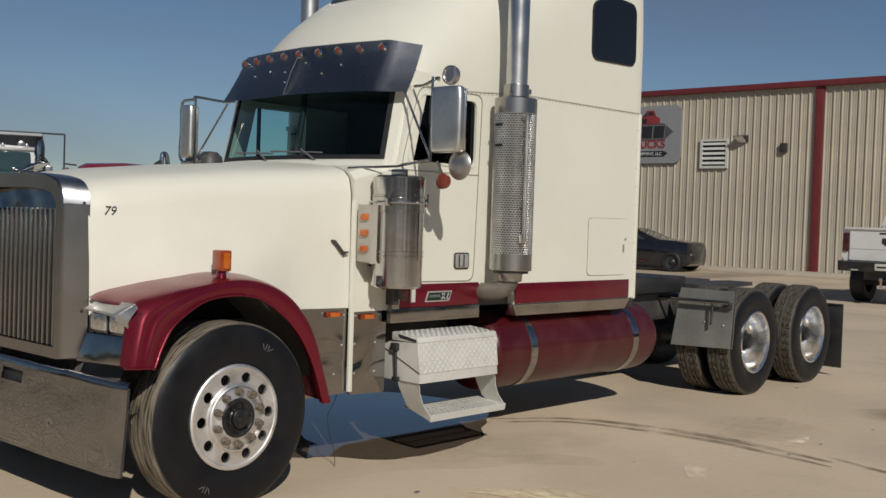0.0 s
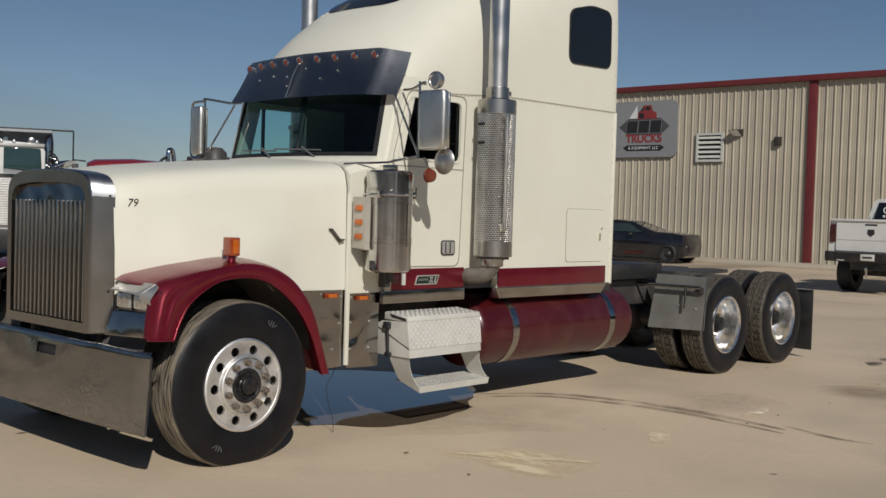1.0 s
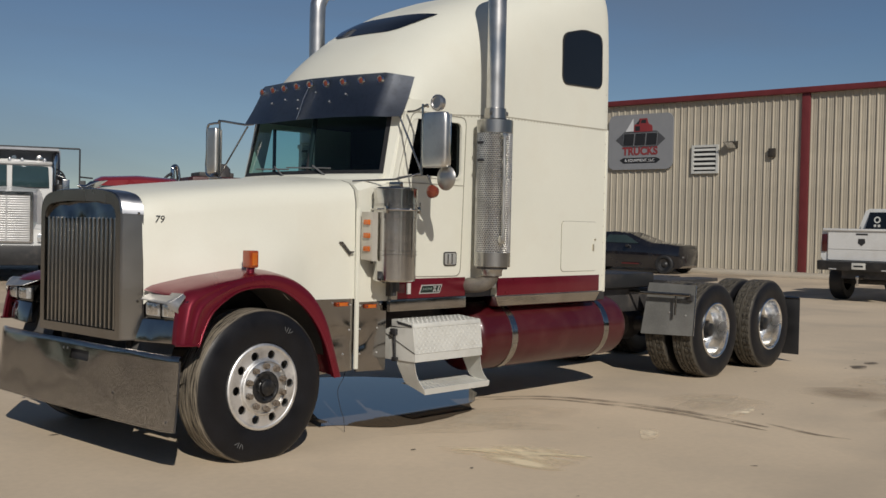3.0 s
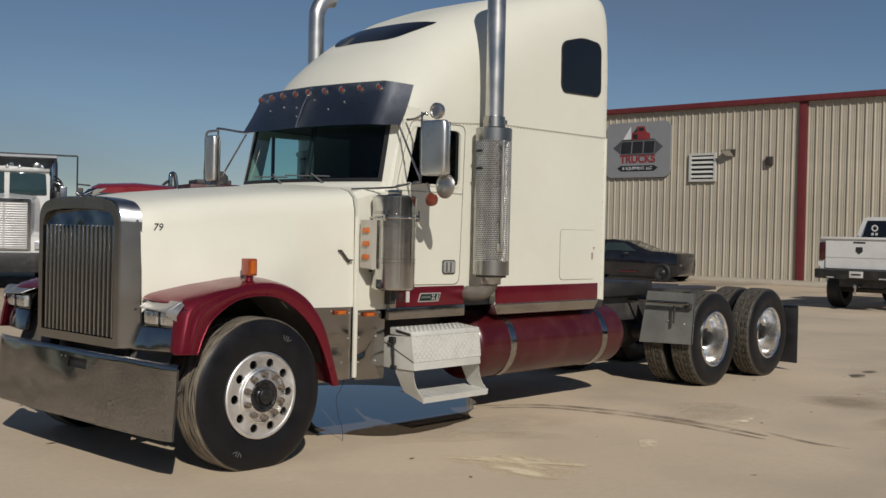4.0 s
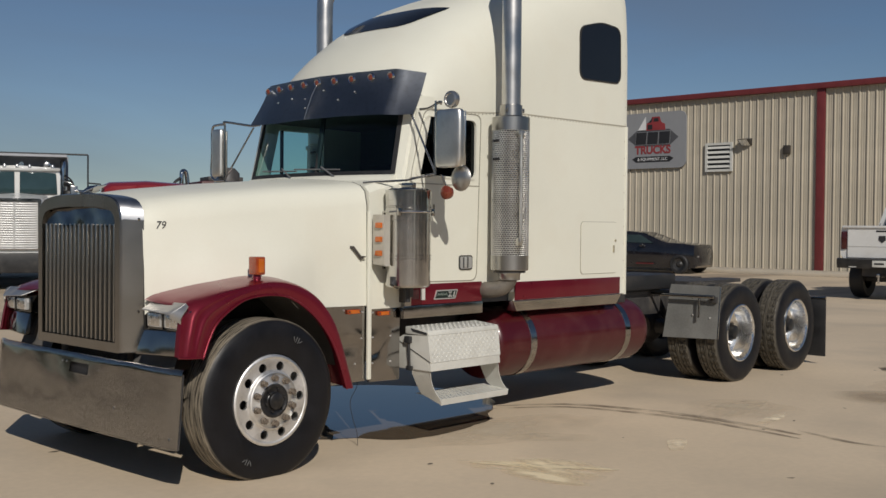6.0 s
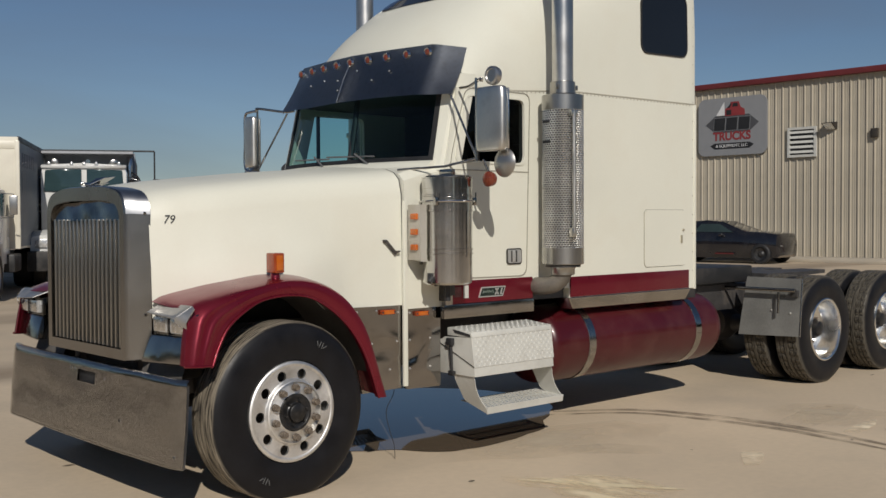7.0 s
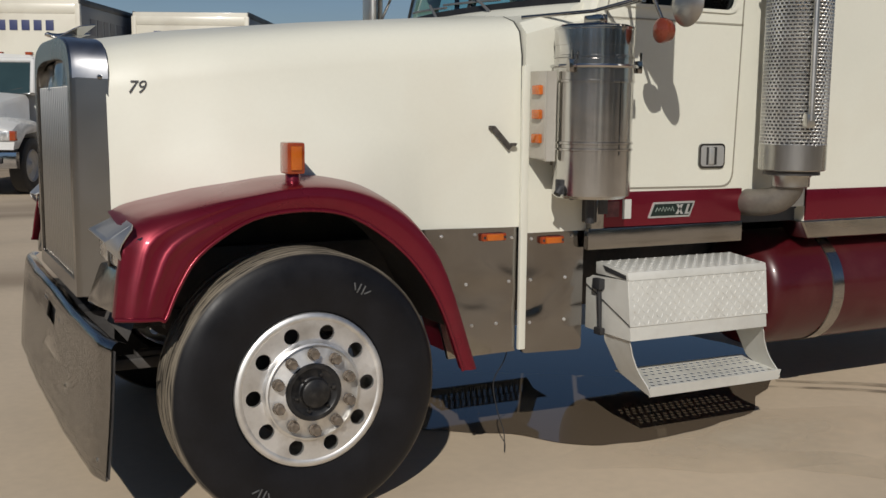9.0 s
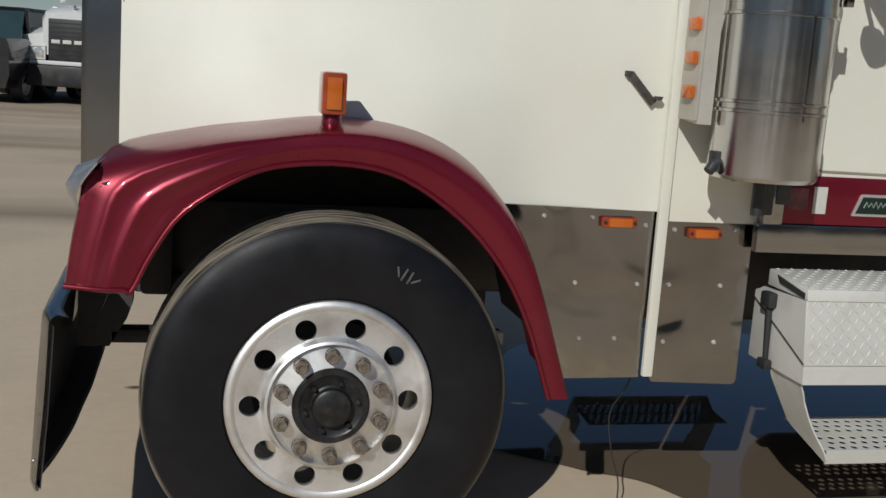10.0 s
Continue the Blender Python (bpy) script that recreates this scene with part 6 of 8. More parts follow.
def air_cleaner(s):
    f = (lambda b: b) if s < 0 else mirrored
    cx, cy, r = 1.275, -1.10, 0.164
    can = part("air_cleaner", f(lathe([(0, 1.165), (0.06, 1.165), (0.15, 1.172), (r, 1.185), (r, 1.37), (r + 0.003, 1.371), (r + 0.003, 1.379), (r, 1.38), (r, 1.65), (r + 0.003, 1.651), (r + 0.003, 1.745), (r, 1.746), (r, 1.80), (r + 0.003, 1.801), (r + 0.003, 1.865), (r - 0.02, 1.885), (0.08, 1.895), (0, 1.895)], "z", (cx, cy, 0), 48)), CANISTER, truck, "stainless steel air cleaner canister", 9)
    for z in (1.375, 1.402, 1.655, 1.755, 1.87):
        part("band", f(lathe([(r + 0.002, z - 0.006), (r + 0.006, z - 0.004), (r + 0.006, z + 0.004), (r + 0.002, z + 0.006)], "z", (cx, cy, 0), 48)), CANISTER, can, sharp=9)
    fl = part("flange", f(lathe([(r + 0.001, 1.708), (r + 0.018, 1.710), (r + 0.021, 1.716), (r + 0.018, 1.722), (r + 0.001, 1.724)], "z", (cx, cy, 0), 48)), CANISTER, can, sharp=30)
    for u, v in ((-0.170, -0.075), (0.165, -0.085)):
        part("latch", f(merge(box(cx + u - 0.012, cx + u + 0.012, cy + v - 0.012, cy + v + 0.012, 1.69, 1.742, 0.004), rod([(cx + u, cy + v - 0.014, 1.742), (cx + u, cy + v - 0.014, 1.775)], 0.005))), STAINLESS, fl)
    part("bracket", f(box(cx - 0.02, cx + 0.02, cy - 0.06, cy + 0.06, 1.89, 1.93, 0.01)), STAINLESS, can)
    pan = part("lamp_panel", f(box(1.044, 1.052, -1.09, -0.970, 1.335, 1.695, 0.003)), PANEL_PAINT, can, "stainless panel with three amber lamps")
    part("panel_back", f(slanted([(1.052, -1.09, 1.325), (1.094, -1.096, 1.325), (1.094, -1.083, 1.325), (1.052, -0.970, 1.335), (1.052, -1.09, 1.695), (1.094, -1.096, 1.695), (1.094, -1.083, 1.695), (1.052, -0.970, 1.695)])), PANEL_PAINT, pan)
    for z in (1.418, 1.518, 1.618):
        part("lamp", f(box(1.026, 1.045, -1.072, -1.010, z - 0.02, z + 0.02, 0.007)), AMBER, pan, "small amber lamp")
    part("drain", f(merge(rod(arc([(cx - 0.06, cy + 0.05, 1.17), (cx - 0.10, cy + 0.02, 1.20), (cx - 0.16, cy - 0.02, 1.22), (cx - 0.19, cy - 0.03, 1.19)]), 0.016), lathe([(0.0, 1.19), (0.03, 1.19), (0.03, 1.25), (0, 1.25)], "z", (cx - 0.15, cy - 0.01, 0), 12), rod([(cx, cy, 1.17), (cx, cy, 1.06)], 0.02))), TRIM_DARK, can)
    for m in (box(cx - 0.10, cx + 0.10, -0.95, -0.92, 1.30, 1.34), box(cx - 0.10, cx + 0.10, -0.95, -0.92, 1.68, 1.72), box(cx + 0.10, cx + 0.17, -0.97, -0.91, 1.00, 1.16, 0.01)):
        part("mount", f(m), STAINLESS, can)
    part("weld_seam", f(rod([(cx + 0.02, cy - r - 0.0005, 1.355), (cx + 0.02, cy - r - 0.0005, 1.655)], 0.002, 6)), HEADER_STEEL, can)


air_cleaner(-1)
air_cleaner(1)


# mirrors ---------------------------------------------------------------------------
def mirror(s, mx, half):
    f = (lambda b: b) if s < 0 else mirrored
    my = -1.36
    arm = part("door_mirror", f(merge(rod(arc([(1.50, -0.99, 2.49), (1.48, -1.1, 2.49), (mx - 0.03, my + 0.10, 2.52), (mx - 0.03, my + 0.09, 2.50)], 4), 0.010), rod([(mx - 0.03, my + half + 0.014, 2.53), (mx - 0.03, my + half + 0.014, 1.98)], 0.009), rod([(1.42, -0.97, 2.46), (mx - 0.03, my + half + 0.014, 2.01)], 0.008), rod([(1.10, -0.80, 1.93), (1.30, -1.05, 1.95), (mx - 0.03, my + half + 0.014, 2.0)], 0.008), rod([(1.42, -0.97, 1.97), (mx - 0.03, my + half + 0.014, 1.99)], 0.009))), STAINLESS, truck, "stainless door mirror on tubular arms")
    rings = []
    for t in (-1.0, -0.985, -0.95, -0.88, -0.6, 0.0, 0.6, 0.88, 0.95, 0.985, 1.0):
        k = 0.80 + 0.20 * (1 - abs(t) ** 8) ** 0.5
        ring = []
        for a in np.linspace(0, 2 * math.pi, 25)[:-1]:
            c, q = math.cos(a), math.sin(a)
            ring.append((mx - 0.030 + 0.040 * k * math.copysign(abs(c) ** 0.65, c), my + half * k * math.copysign(abs(q) ** 0.42, q), 2.25 + t * 0.208))
        rings.append(ring)
    head = part("mirror_head", f(loft(rings)), MIRROR_SHELL, arm, "stainless mirror housing", 50)
    part("glass", f(box(mx + 0.006, mx + 0.013, my - half * 0.93, my + half * 0.93, 2.055, 2.445, 0.002)), MIRROR, head)
    part("convex_mirror", f(lathe([(0, -0.034), (0.04, -0.031), (0.075, -0.019), (0.092, -0.004), (0.096, 0.0), (0.092, 0.006), (0.0, 0.014)], "x", (mx + 0.03, my - 0.06, 1.965), 28)), BRUSHED, arm, "round convex mirror with chrome back")
    if s < 0:
        part("top_lamp", f(lathe([(0, -0.018), (0.040, -0.018), (0.046, -0.028), (0.060, -0.022), (0.064, 0.0), (0.058, 0.02), (0, 0.035)], "x", (mx - 0.02, my - 0.01, 2.53), 24)), STACK_STEEL, arm, "round steel lamp above the mirror")
    else:
        part("loop", f(rod(arc([(mx - 0.03, my + half + 0.014, 2.50), (mx - 0.03, my - 0.02, 2.50), (mx - 0.03, my - 0.10, 2.47), (mx - 0.03, my - 0.105, 2.25), (mx - 0.03, my - 0.10, 2.03), (mx - 0.03, my + half + 0.014, 2.0)], 4), 0.011)), CHROME, arm)
    part("turn_lamp", f(lathe([(0, -0.03), (0.03, -0.027), (0.05, -0.012), (0.052, 0.0), (0.045, 0.03), (0, 0.035)], "x", (mx + 0.01, my + 0.065, 1.862), 24)), DULL_AMBER, arm, "round amber lamp below the mirror")
    part("stem", f(rod([(mx - 0.02, my + 0.09, 1.99), (mx + 0.01, my + 0.065, 1.90)], 0.008)), STAINLESS, arm)


mirror(-1, 1.46, 0.128)
mirror(1, 1.36, 0.075)
part("hanging_wire", rod(arc([(1.06, -0.80, 0.62), (1.04, -0.82, 0.45), (0.99, -0.80, 0.33), (1.0, -0.82, 0.20), (1.03, -0.83, 0.10), (1.03, -0.84, 0.008)], 5), 0.0025, 6), TRIM_DARK, truck, "loose black wire hanging to the ground")

# ---------------------------------------------------------------- metal building across the yard
WALL_X, EAVE = 34.0, 6.88
SIDING = surface("beige_siding", (0.475, 0.425, 0.335), 0.5, vary=0.08, scale=0.8, bump=0.02, dirt=(0.30, 0.26, 0.2), dirt_amount=0.3, dirt_scale=1.2, spread=0.05)
TRIM_RED = surface("dark_red_trim", (0.15, 0.024, 0.026), 0.5, vary=0.12, bump=0.02)
building = thing("metal_building", "beige ribbed metal building with dark red trim", "building", (WALL_X, 0, 0))
Y0, Y1, POST_Y = -8.0, 26.0, 10.22
part("wall", box(0.06, 0.3, Y0, Y1, 0.0, EAVE), SIDING, building, "beige ribbed metal wall")
part("roof", slanted([(0.0, Y0, EAVE), (12, Y0, EAVE + 0.6), (12, Y1, EAVE + 0.6), (0.0, Y1, EAVE), (0.0, Y0, EAVE + 0.1), (12, Y0, EAVE + 0.75), (12, Y1, EAVE + 0.75), (0, Y1, EAVE + 0.1)]), SIDING, building)
part("back_wall", merge(box(12, 12.2, Y0, Y1, 0, EAVE + 0.6), box(0.3, 12, Y0, Y0 + 0.2, 0, EAVE), box(0.3, 12, Y1 - 0.2, Y1, 0, EAVE)), SIDING, building)
part("eave_gutter", merge(box(-0.16, 0.06, Y0, Y1, EAVE - 0.02, EAVE + 0.20, 0.03)), TRIM_RED, building, "dark red eave gutter")
part("corner_post", box(-0.06, 0.07, POST_Y - 0.16, POST_Y + 0.16, 0.12, EAVE, 0.02), TRIM_RED, building, "dark red downpipe trim")
sheet_w = 0.915
ys = [y for y in np.arange(Y0, Y1, sheet_w)]


def siding_sheet(y0):
    prof = []
    for k in range(3):
        b = y0 + k * 0.305
        prof += [(b, 0.0), (b + 0.022, -0.044), (b + 0.052, -0.044), (b + 0.074, 0.0), (b + 0.135, 0.0), (b + 0.145, -0.007), (b + 0.165, -0.007), (b + 0.175, 0.0), (b + 0.215, 0.0), (b + 0.225, -0.007), (b + 0.245, -0.007), (b + 0.255, 0.0)]
    prof.append((y0 + sheet_w, 0.0))
    return loft([[(0.05 + d, y, z) for y, d in prof] for z in (0.12, EAVE - 0.01)], closed=False)


sheet = part("siding_panel", siding_sheet(0.0), SIDING, building, sharp=20)
sheet.location.y = ys[0]
for y in ys[1:]:
    again(sheet, pose(0, float(y), 0), building)
part("footing", box(-0.10, 0.06, Y0, Y1, 0.0, 0.13, 0.01), surface("footing_concrete", (0.42, 0.37, 0.30), 0.9, vary=0.15), building)
walkway = part("pavement", box(WALL_X - 2.2, WALL_X - 0.12, Y0, Y1, 0.0, 0.12, 0.02), surface("walk_concrete", (0.50, 0.44, 0.35), 0.9, vary=0.1, scale=1.0, bump=0.1), None)
tagged(walkway, "raised concrete walk along the building", "pavement", kind="structure")

vent = thing("wall_vent", "square louvred vent on the metal wall", "vent", (WALL_X - 0.02, 14.37, 4.49))
vent.scale = (1.0, 1.08, 1.04)
part("frame", plate([(-0.55, -0.55), (0.55, -0.55), (0.55, 0.55), (-0.55, 0.55)], [[(-0.46, -0.46), (0.46, -0.46), (0.46, 0.46), (-0.46, 0.46)]], lambda u, v, d: (-0.05 + d, u, v), 0.08), WHITE_PLATE, vent)
part("backing", box(0.01, 0.03, -0.5, 0.5, -0.5, 0.5), TRIM_DARK, vent)
slat = part("slat", slanted([(-0.06, -0.46, -0.03), (-0.06, 0.46, -0.03), (0.0, 0.46, 0.05), (0.0, -0.46, 0.05), (-0.055, -0.46, -0.015), (-0.055, 0.46, -0.015), (0.0, 0.46, 0.065), (0.0, -0.46, 0.065)]), WHITE_PLATE, vent)
slat.location.z = -0.37
for k in range(1, 5):
    again(slat, pose(0, 0, -0.37 + 0.18 * k), vent)
wl_lamp = thing("wall_light", "dark wedge-shaped wall light", "wall light", (WALL_X, 13.2, 5.02))
part("housing", slanted([(-0.02, -0.22, -0.12), (-0.02, 0.22, -0.12), (0.04, 0.22, -0.12), (0.04, -0.22, -0.12), (-0.40, -0.22, 0.10), (-0.40, 0.22, 0.10), (0.04, 0.22, 0.16), (0.04, -0.22, 0.16)], 0.02), surface("bronze_housing", (0.035, 0.03, 0.026), 0.5), wl_lamp)
part("lens", slanted([(-0.03, -0.18, -0.125), (-0.03, 0.18, -0.125), (-0.02, 0.18, -0.13), (-0.02, -0.18, -0.13), (-0.38, -0.18, 0.09), (-0.38, 0.18, 0.09), (-0.37, 0.18, 0.08), (-0.37, -0.18, 0.08)]), CLEAR_LENS, wl_lamp)
box_w = thing("wall_box", "small dark square box on the metal wall", "junction box", (WALL_X - 0.02, 11.53, 4.66))
part("cover", merge(box(-0.08, 0.05, -0.13, 0.13, -0.17, 0.17, 0.015), box(-0.095, -0.075, -0.09, 0.09, -0.12, 0.12, 0.01)), surface("bronze_cover", (0.045, 0.038, 0.03), 0.5), box_w)

sign = thing("company_sign", "grey rounded sign board with red and black truck emblem", "sign", (WALL_X - 0.08, 17.40, 5.30))
SG = surface("sign_grey", (0.26, 0.265, 0.275), 0.5, vary=0.04, bump=0.0)
SD, SR, SW = surface("sign_black", (0.02, 0.02, 0.022), 0.5, bump=0), surface("sign_red", (0.26, 0.035, 0.038), 0.5, bump=0), surface("sign_white", (0.7, 0.7, 0.7), 0.5, bump=0)
part("board", plate(rounded(-1.57, 1.57, -1.16, 1.16, 0.30), [], lambda u, v, d: (d, u, v), 0.06), SG, sign)


def decal(pts, m, d=0.004, name="emblem"):
    part(name, plate(pts, [], lambda u, v, q: (-d - 0.001 + q, -u, v), d), m, sign)


decal([(-1.22, 0.10), (-0.75, 0.45), (0.78, 0.45), (1.22, 0.10), (0.78, -0.25), (-0.75, -0.25)], surface("sign_dark_grey", (0.075, 0.076, 0.082), 0.5, bump=0))
decal([(-0.75, 0.42), (-0.35, 1.0), (-0.32, 0.42)], SW)
decal([(-0.32, 0.42), (-0.30, 0.72), (-0.12, 0.78), (-0.05, 0.98), (0.32, 0.98), (0.40, 0.75), (0.58, 0.66), (0.60, 0.42)], SR, 0.008)
decal([(-0.22, 0.75), (-0.08, 0.74), (0.0, 0.92), (-0.04, 0.92)], SD, 0.012)
decal([(0.02, 0.78), (0.28, 0.78), (0.26, 0.92), (0.06, 0.92)], SD, 0.012)
decal([(-0.25, 0.46), (-0.02, 0.46), (-0.02, 0.66), (-0.25, 0.66)], SD, 0.012)
for u in (-0.56, 0.0, 0.56):
    decal([(u - 0.29, -0.17), (u + 0.25, -0.17), (u + 0.29, 0.37), (u - 0.25, 0.37)], SG, 0.008, "name_block")
    decal([(u - 0.275, -0.155), (u + 0.235, -0.155), (u + 0.275, 0.355), (u - 0.235, 0.355)], SD, 0.012, "name_block")
lettering("sign_words", "TRUCKS", 0.46, SR, sign, pose(-0.008, 0, -0.40, 0, 0, -90), 0.004, bold=0.015)
decal([(-1.0, -0.76), (-0.8, -0.66), (0.8, -0.66), (1.0, -0.76), (0.8, -0.90), (-0.8, -0.90)], SD)
lettering("sign_words", "& EQUIPMENT, LLC", 0.17, SW, sign, pose(-0.012, 0, -0.78, 0, 0, -90), 0.003)

# ---------------------------------------------------------------- parked vehicles (each faces -y on its own axes, nose at y = 0)
WHITE_PAINT = surface("white_vehicle_paint", (0.70, 0.70, 0.68), 0.32, vary=0.04, scale=1.0, bump=0.004, coat=0.4, dirt=(0.42, 0.38, 0.32), dirt_amount=0.3, dirt_scale=2.0)
BOX_WHITE = surface("box_white_panel", (0.70, 0.66, 0.55), 0.34, vary=0.05, scale=0.8, bump=0.02, coat=0.3, dirt=(0.44, 0.38, 0.30), dirt_amount=0.35, dirt_scale=1.4)
# sides of the white box: their blue-grey shade is put into the base colour
BOX_SIDE_SHADED = surface("box_side_shade_tone", (0.145, 0.170, 0.205), 0.5, 0.1, vary=0.12, scale=0.8, bump=0.02, dirt=(0.16, 0.16, 0.17), dirt_amount=0.5, dirt_scale=1.2)
SIDE_PRINT = surface("faded_side_lettering", (0.075, 0.09, 0.13), 0.5, vary=0.1, bump=0.0)
BLUE_PRINT = surface("blue_lettering", (0.045, 0.055, 0.14), 0.5, vary=0.05, bump=0.0)
CAB_RED = surface("red_truck_paint", (0.22, 0.012, 0.018), 0.3, vary=0.1, scale=2.0, bump=0.0, coat=0.6)
DARK_CAR = surface("black_car_paint", (0.010, 0.010, 0.013), 0.22, vary=0.1, bump=0.0, coat=0.8, dirt=(0.05, 0.045, 0.04), dirt_amount=0.3)
TEAL_GLASS = surface("vehicle_glass", (0.03, 0.055, 0.06), 0.05, vary=0.1, bump=0.0, rough_vary=0.02)
STEEL_RIM = surface("painted_steel_rim", (0.45, 0.45, 0.44), 0.5, 0.3, vary=0.15, scale=8)


def road_wheel(parent, x, y, r, width, rim=0.58):
    """A tyre with its rim, upright, axle along x."""
    h = width / 2
    w = part("wheel", lathe([(r * rim, -h * 0.8), (r * 0.72, -h), (r * 0.9, -h), (r * 0.985, -h * 0.8), (r, -h * 0.5), (r, h * 0.5), (r * 0.985, h * 0.8), (r * 0.9, h), (r * 0.72, h), (r * rim, h * 0.8)], "x", (x, y, r), 28), RUBBER, parent)
    s = 1 if x > 0 else -1
    part("rim", lathe([(r * rim, s * h * 0.8), (r * rim * 0.95, s * h * 0.9), (r * rim * 0.86, s * h * 0.6), (r * rim * 0.5, s * h * 0.35), (r * rim * 0.3, s * h * 0.6), (r * rim * 0.22, s * h * 0.8), (0, s * h * 0.85)], "x", (x, y, r), 24), STEEL_RIM, w)
    return w


def box_truck(at, turn, name="box_truck"):
    t = thing(name, "white box truck with blue lettering on its cargo box", "truck", (*at, 0), turn, "box trucks parked in a row")
    # hood and fenders
    part("hood", loft([[(s * w, y, z) for s, z in ((-1, 0.75), (-1, zt - 0.12), (-0.93, zt - 0.03), (-0.6, zt), (0, zt + 0.03), (0.6, zt), (0.93, zt - 0.03), (1, zt - 0.12), (1, 0.75))] for y, w, zt in ((0.0, 0.62, 1.42), (0.06, 0.66, 1.48), (0.7, 0.74, 1.60), (1.35, 0.86, 1.72))], closed=True), WHITE_PAINT, t, "white sloping hood")
    for s in (-1, 1):
        part("fender", loft([[(s * x, y, z) for x, z in ((0.60, zb), (1.10, zb), (1.13, (zb + zt) / 2), (1.08, zt - 0.04), (0.98, zt), (0.60, zt + 0.05))] for y, zb, zt in ((0.04, 0.78, 1.12), (0.25, 0.80, 1.22), (0.55, 1.02, 1.28), (1.05, 1.06, 1.26), (1.30, 0.72, 1.18), (1.40, 0.55, 1.10))]), WHITE_PAINT, t)
        hl = part("headlight", box(s * 0.89 - 0.17, s * 0.89 + 0.17, 0.0, 0.06, 0.93, 1.09, 0.015), CLEAR_LENS, t)
        part("turn_signal", box(s * 1.10 - 0.055, s * 1.10 + 0.055, 0.005, 0.10, 0.93, 1.09, 0.012), DEEP_AMBER, hl)
        part("fog_slot", box(s * 0.62 - 0.11, s * 0.62 + 0.11, -0.125, -0.10, 0.56, 0.66, 0.008), BLACK, t)
        part("fog_slot", box(s * 0.87 - 0.10, s * 0.87 + 0.10, -0.12, -0.095, 0.56, 0.66, 0.008), BLACK, t)
        part("mirror", merge(box(s * 1.30 - 0.08, s * 1.30 + 0.08, 1.50, 1.56, 1.75, 2.15, 0.02), rod([(s * 1.04, 1.6, 2.2), (s * 1.30, 1.53, 2.18), (s * 1.30, 1.53, 1.70), (s * 1.04, 1.6, 1.68)], 0.012)), BRUSHED, t)
        road_wheel(t, s * 0.98, 0.85, 0.48, 0.26)
        road_wheel(t, s * 0.98, 5.9, 0.48, 0.5)
        part("tank", box(s * 1.0 - 0.2, s * 1.0 + 0.2, 2.4, 3.4, 0.5, 0.9, 0.05), BLACK, t)
    part("louvre_panel", box(-0.56, 0.56, -0.02, 0.03, 1.08, 1.40, 0.01), WHITE_PAINT, t)
    for k in range(7):
        for x0, x1 in ((-0.52, -0.32), (-0.29, 0.29), (0.32, 0.52)):
            part("grille_slot", box(x0, x1, -0.024, 0.0, 1.105 + 0.04 * k, 1.125 + 0.04 * k), BLACK, t)
    part("name_strip", box(-0.2, 0.2, -0.026, 0.0, 0.95, 0.975), BRUSHED, t)
    bp = part("bumper", loft([[(x, y0 + 0.12 * (abs(x) / 1.15) ** 3 * 1.2, z) for y0, z in ((-0.12, 0.48), (-0.14, 0.60), (-0.12, 0.74), (0.0, 0.75), (0.0, 0.47))] for x in np.linspace(-1.15, 1.15, 13)]), CHROME, t, "bright steel bumper")
    part("number_plate", box(-0.15, 0.15, -0.150, -0.135, 0.54, 0.68), WHITE_PLATE, bp)
    # cab
    part("cab", loft([[(s * w, y, z) for s, z in ((-1, 0.7), (-1, 1.65), (-0.93, 2.28), (-0.8, 2.38), (0, 2.42), (0.8, 2.38), (0.93, 2.28), (1, 1.65), (1, 0.7))] for y, w in ((1.62, 1.0), (1.9, 1.03), (2.85, 1.03))]), WHITE_PAINT, t)
    part("windshield", slanted([(-0.93, 1.30, 1.70), (0.93, 1.30, 1.70), (0.93, 1.64, 1.70), (-0.93, 1.64, 1.70), (-0.84, 1.60, 2.27), (0.84, 1.60, 2.27), (0.84, 1.70, 2.27), (-0.84, 1.70, 2.27)], 0.03), TEAL_GLASS, t, "dark windshield")
    part("pillar", merge(*[rod([(s * 0.95, 1.30, 1.70), (s * 0.86, 1.61, 2.29)], 0.05) for s in (-1, 1)], rod([(-0.86, 1.61, 2.29), (0.86, 1.61, 2.29)], 0.05)), WHITE_PAINT, t)
    for s in (-1, 1):
        part("side_window", box(s * 1.02 - 0.02, s * 1.02 + 0.02, 1.85, 2.60, 1.72, 2.22, 0.01), TEAL_GLASS, t)
        part("wiper", rod([(s * 0.3, 1.32, 1.71), (s * 0.75, 1.36, 1.80)], 0.01), TRIM_DARK, t)
    for x in (-0.75, -0.22, 0.0, 0.22, 0.75):
        part("roof_lamp", box(x - 0.06, x + 0.06, 1.68, 1.78, 2.385, 2.44, 0.012), DEEP_AMBER, t)
    part("chassis", merge(box(-0.45, 0.45, 0.2, 8.6, 0.45, 0.85), box(-1.0, 1.0, 0.15, 1.6, 0.55, 0.8)), CHASSIS, t)
    # cargo box
    cargo = part("cargo_box", box(-1.22, 1.22, 2.95, 8.9, 1.0, 3.48, 0.01), BOX_WHITE, t, "white cargo box")
    cap = [(2.947, 3.21), (2.936, 3.225), (2.934, 3.31), (2.944, 3.38), (2.966, 3.435), (3.00, 3.472), (3.06, 3.495), (3.20, 3.505), (3.2, 3.21)]
    part("front_cap", loft([[(q * w, y + d, z) for y, z in cap] for q, w, d in ((-1, 1.225, 0.05), (-1, 1.20, 0.015), (-1, 1.15, 0.0), (1, 1.15, 0.0), (1, 1.20, 0.015), (1, 1.225, 0.05))]), BOX_WHITE, cargo, "rounded cream cap over the box front")
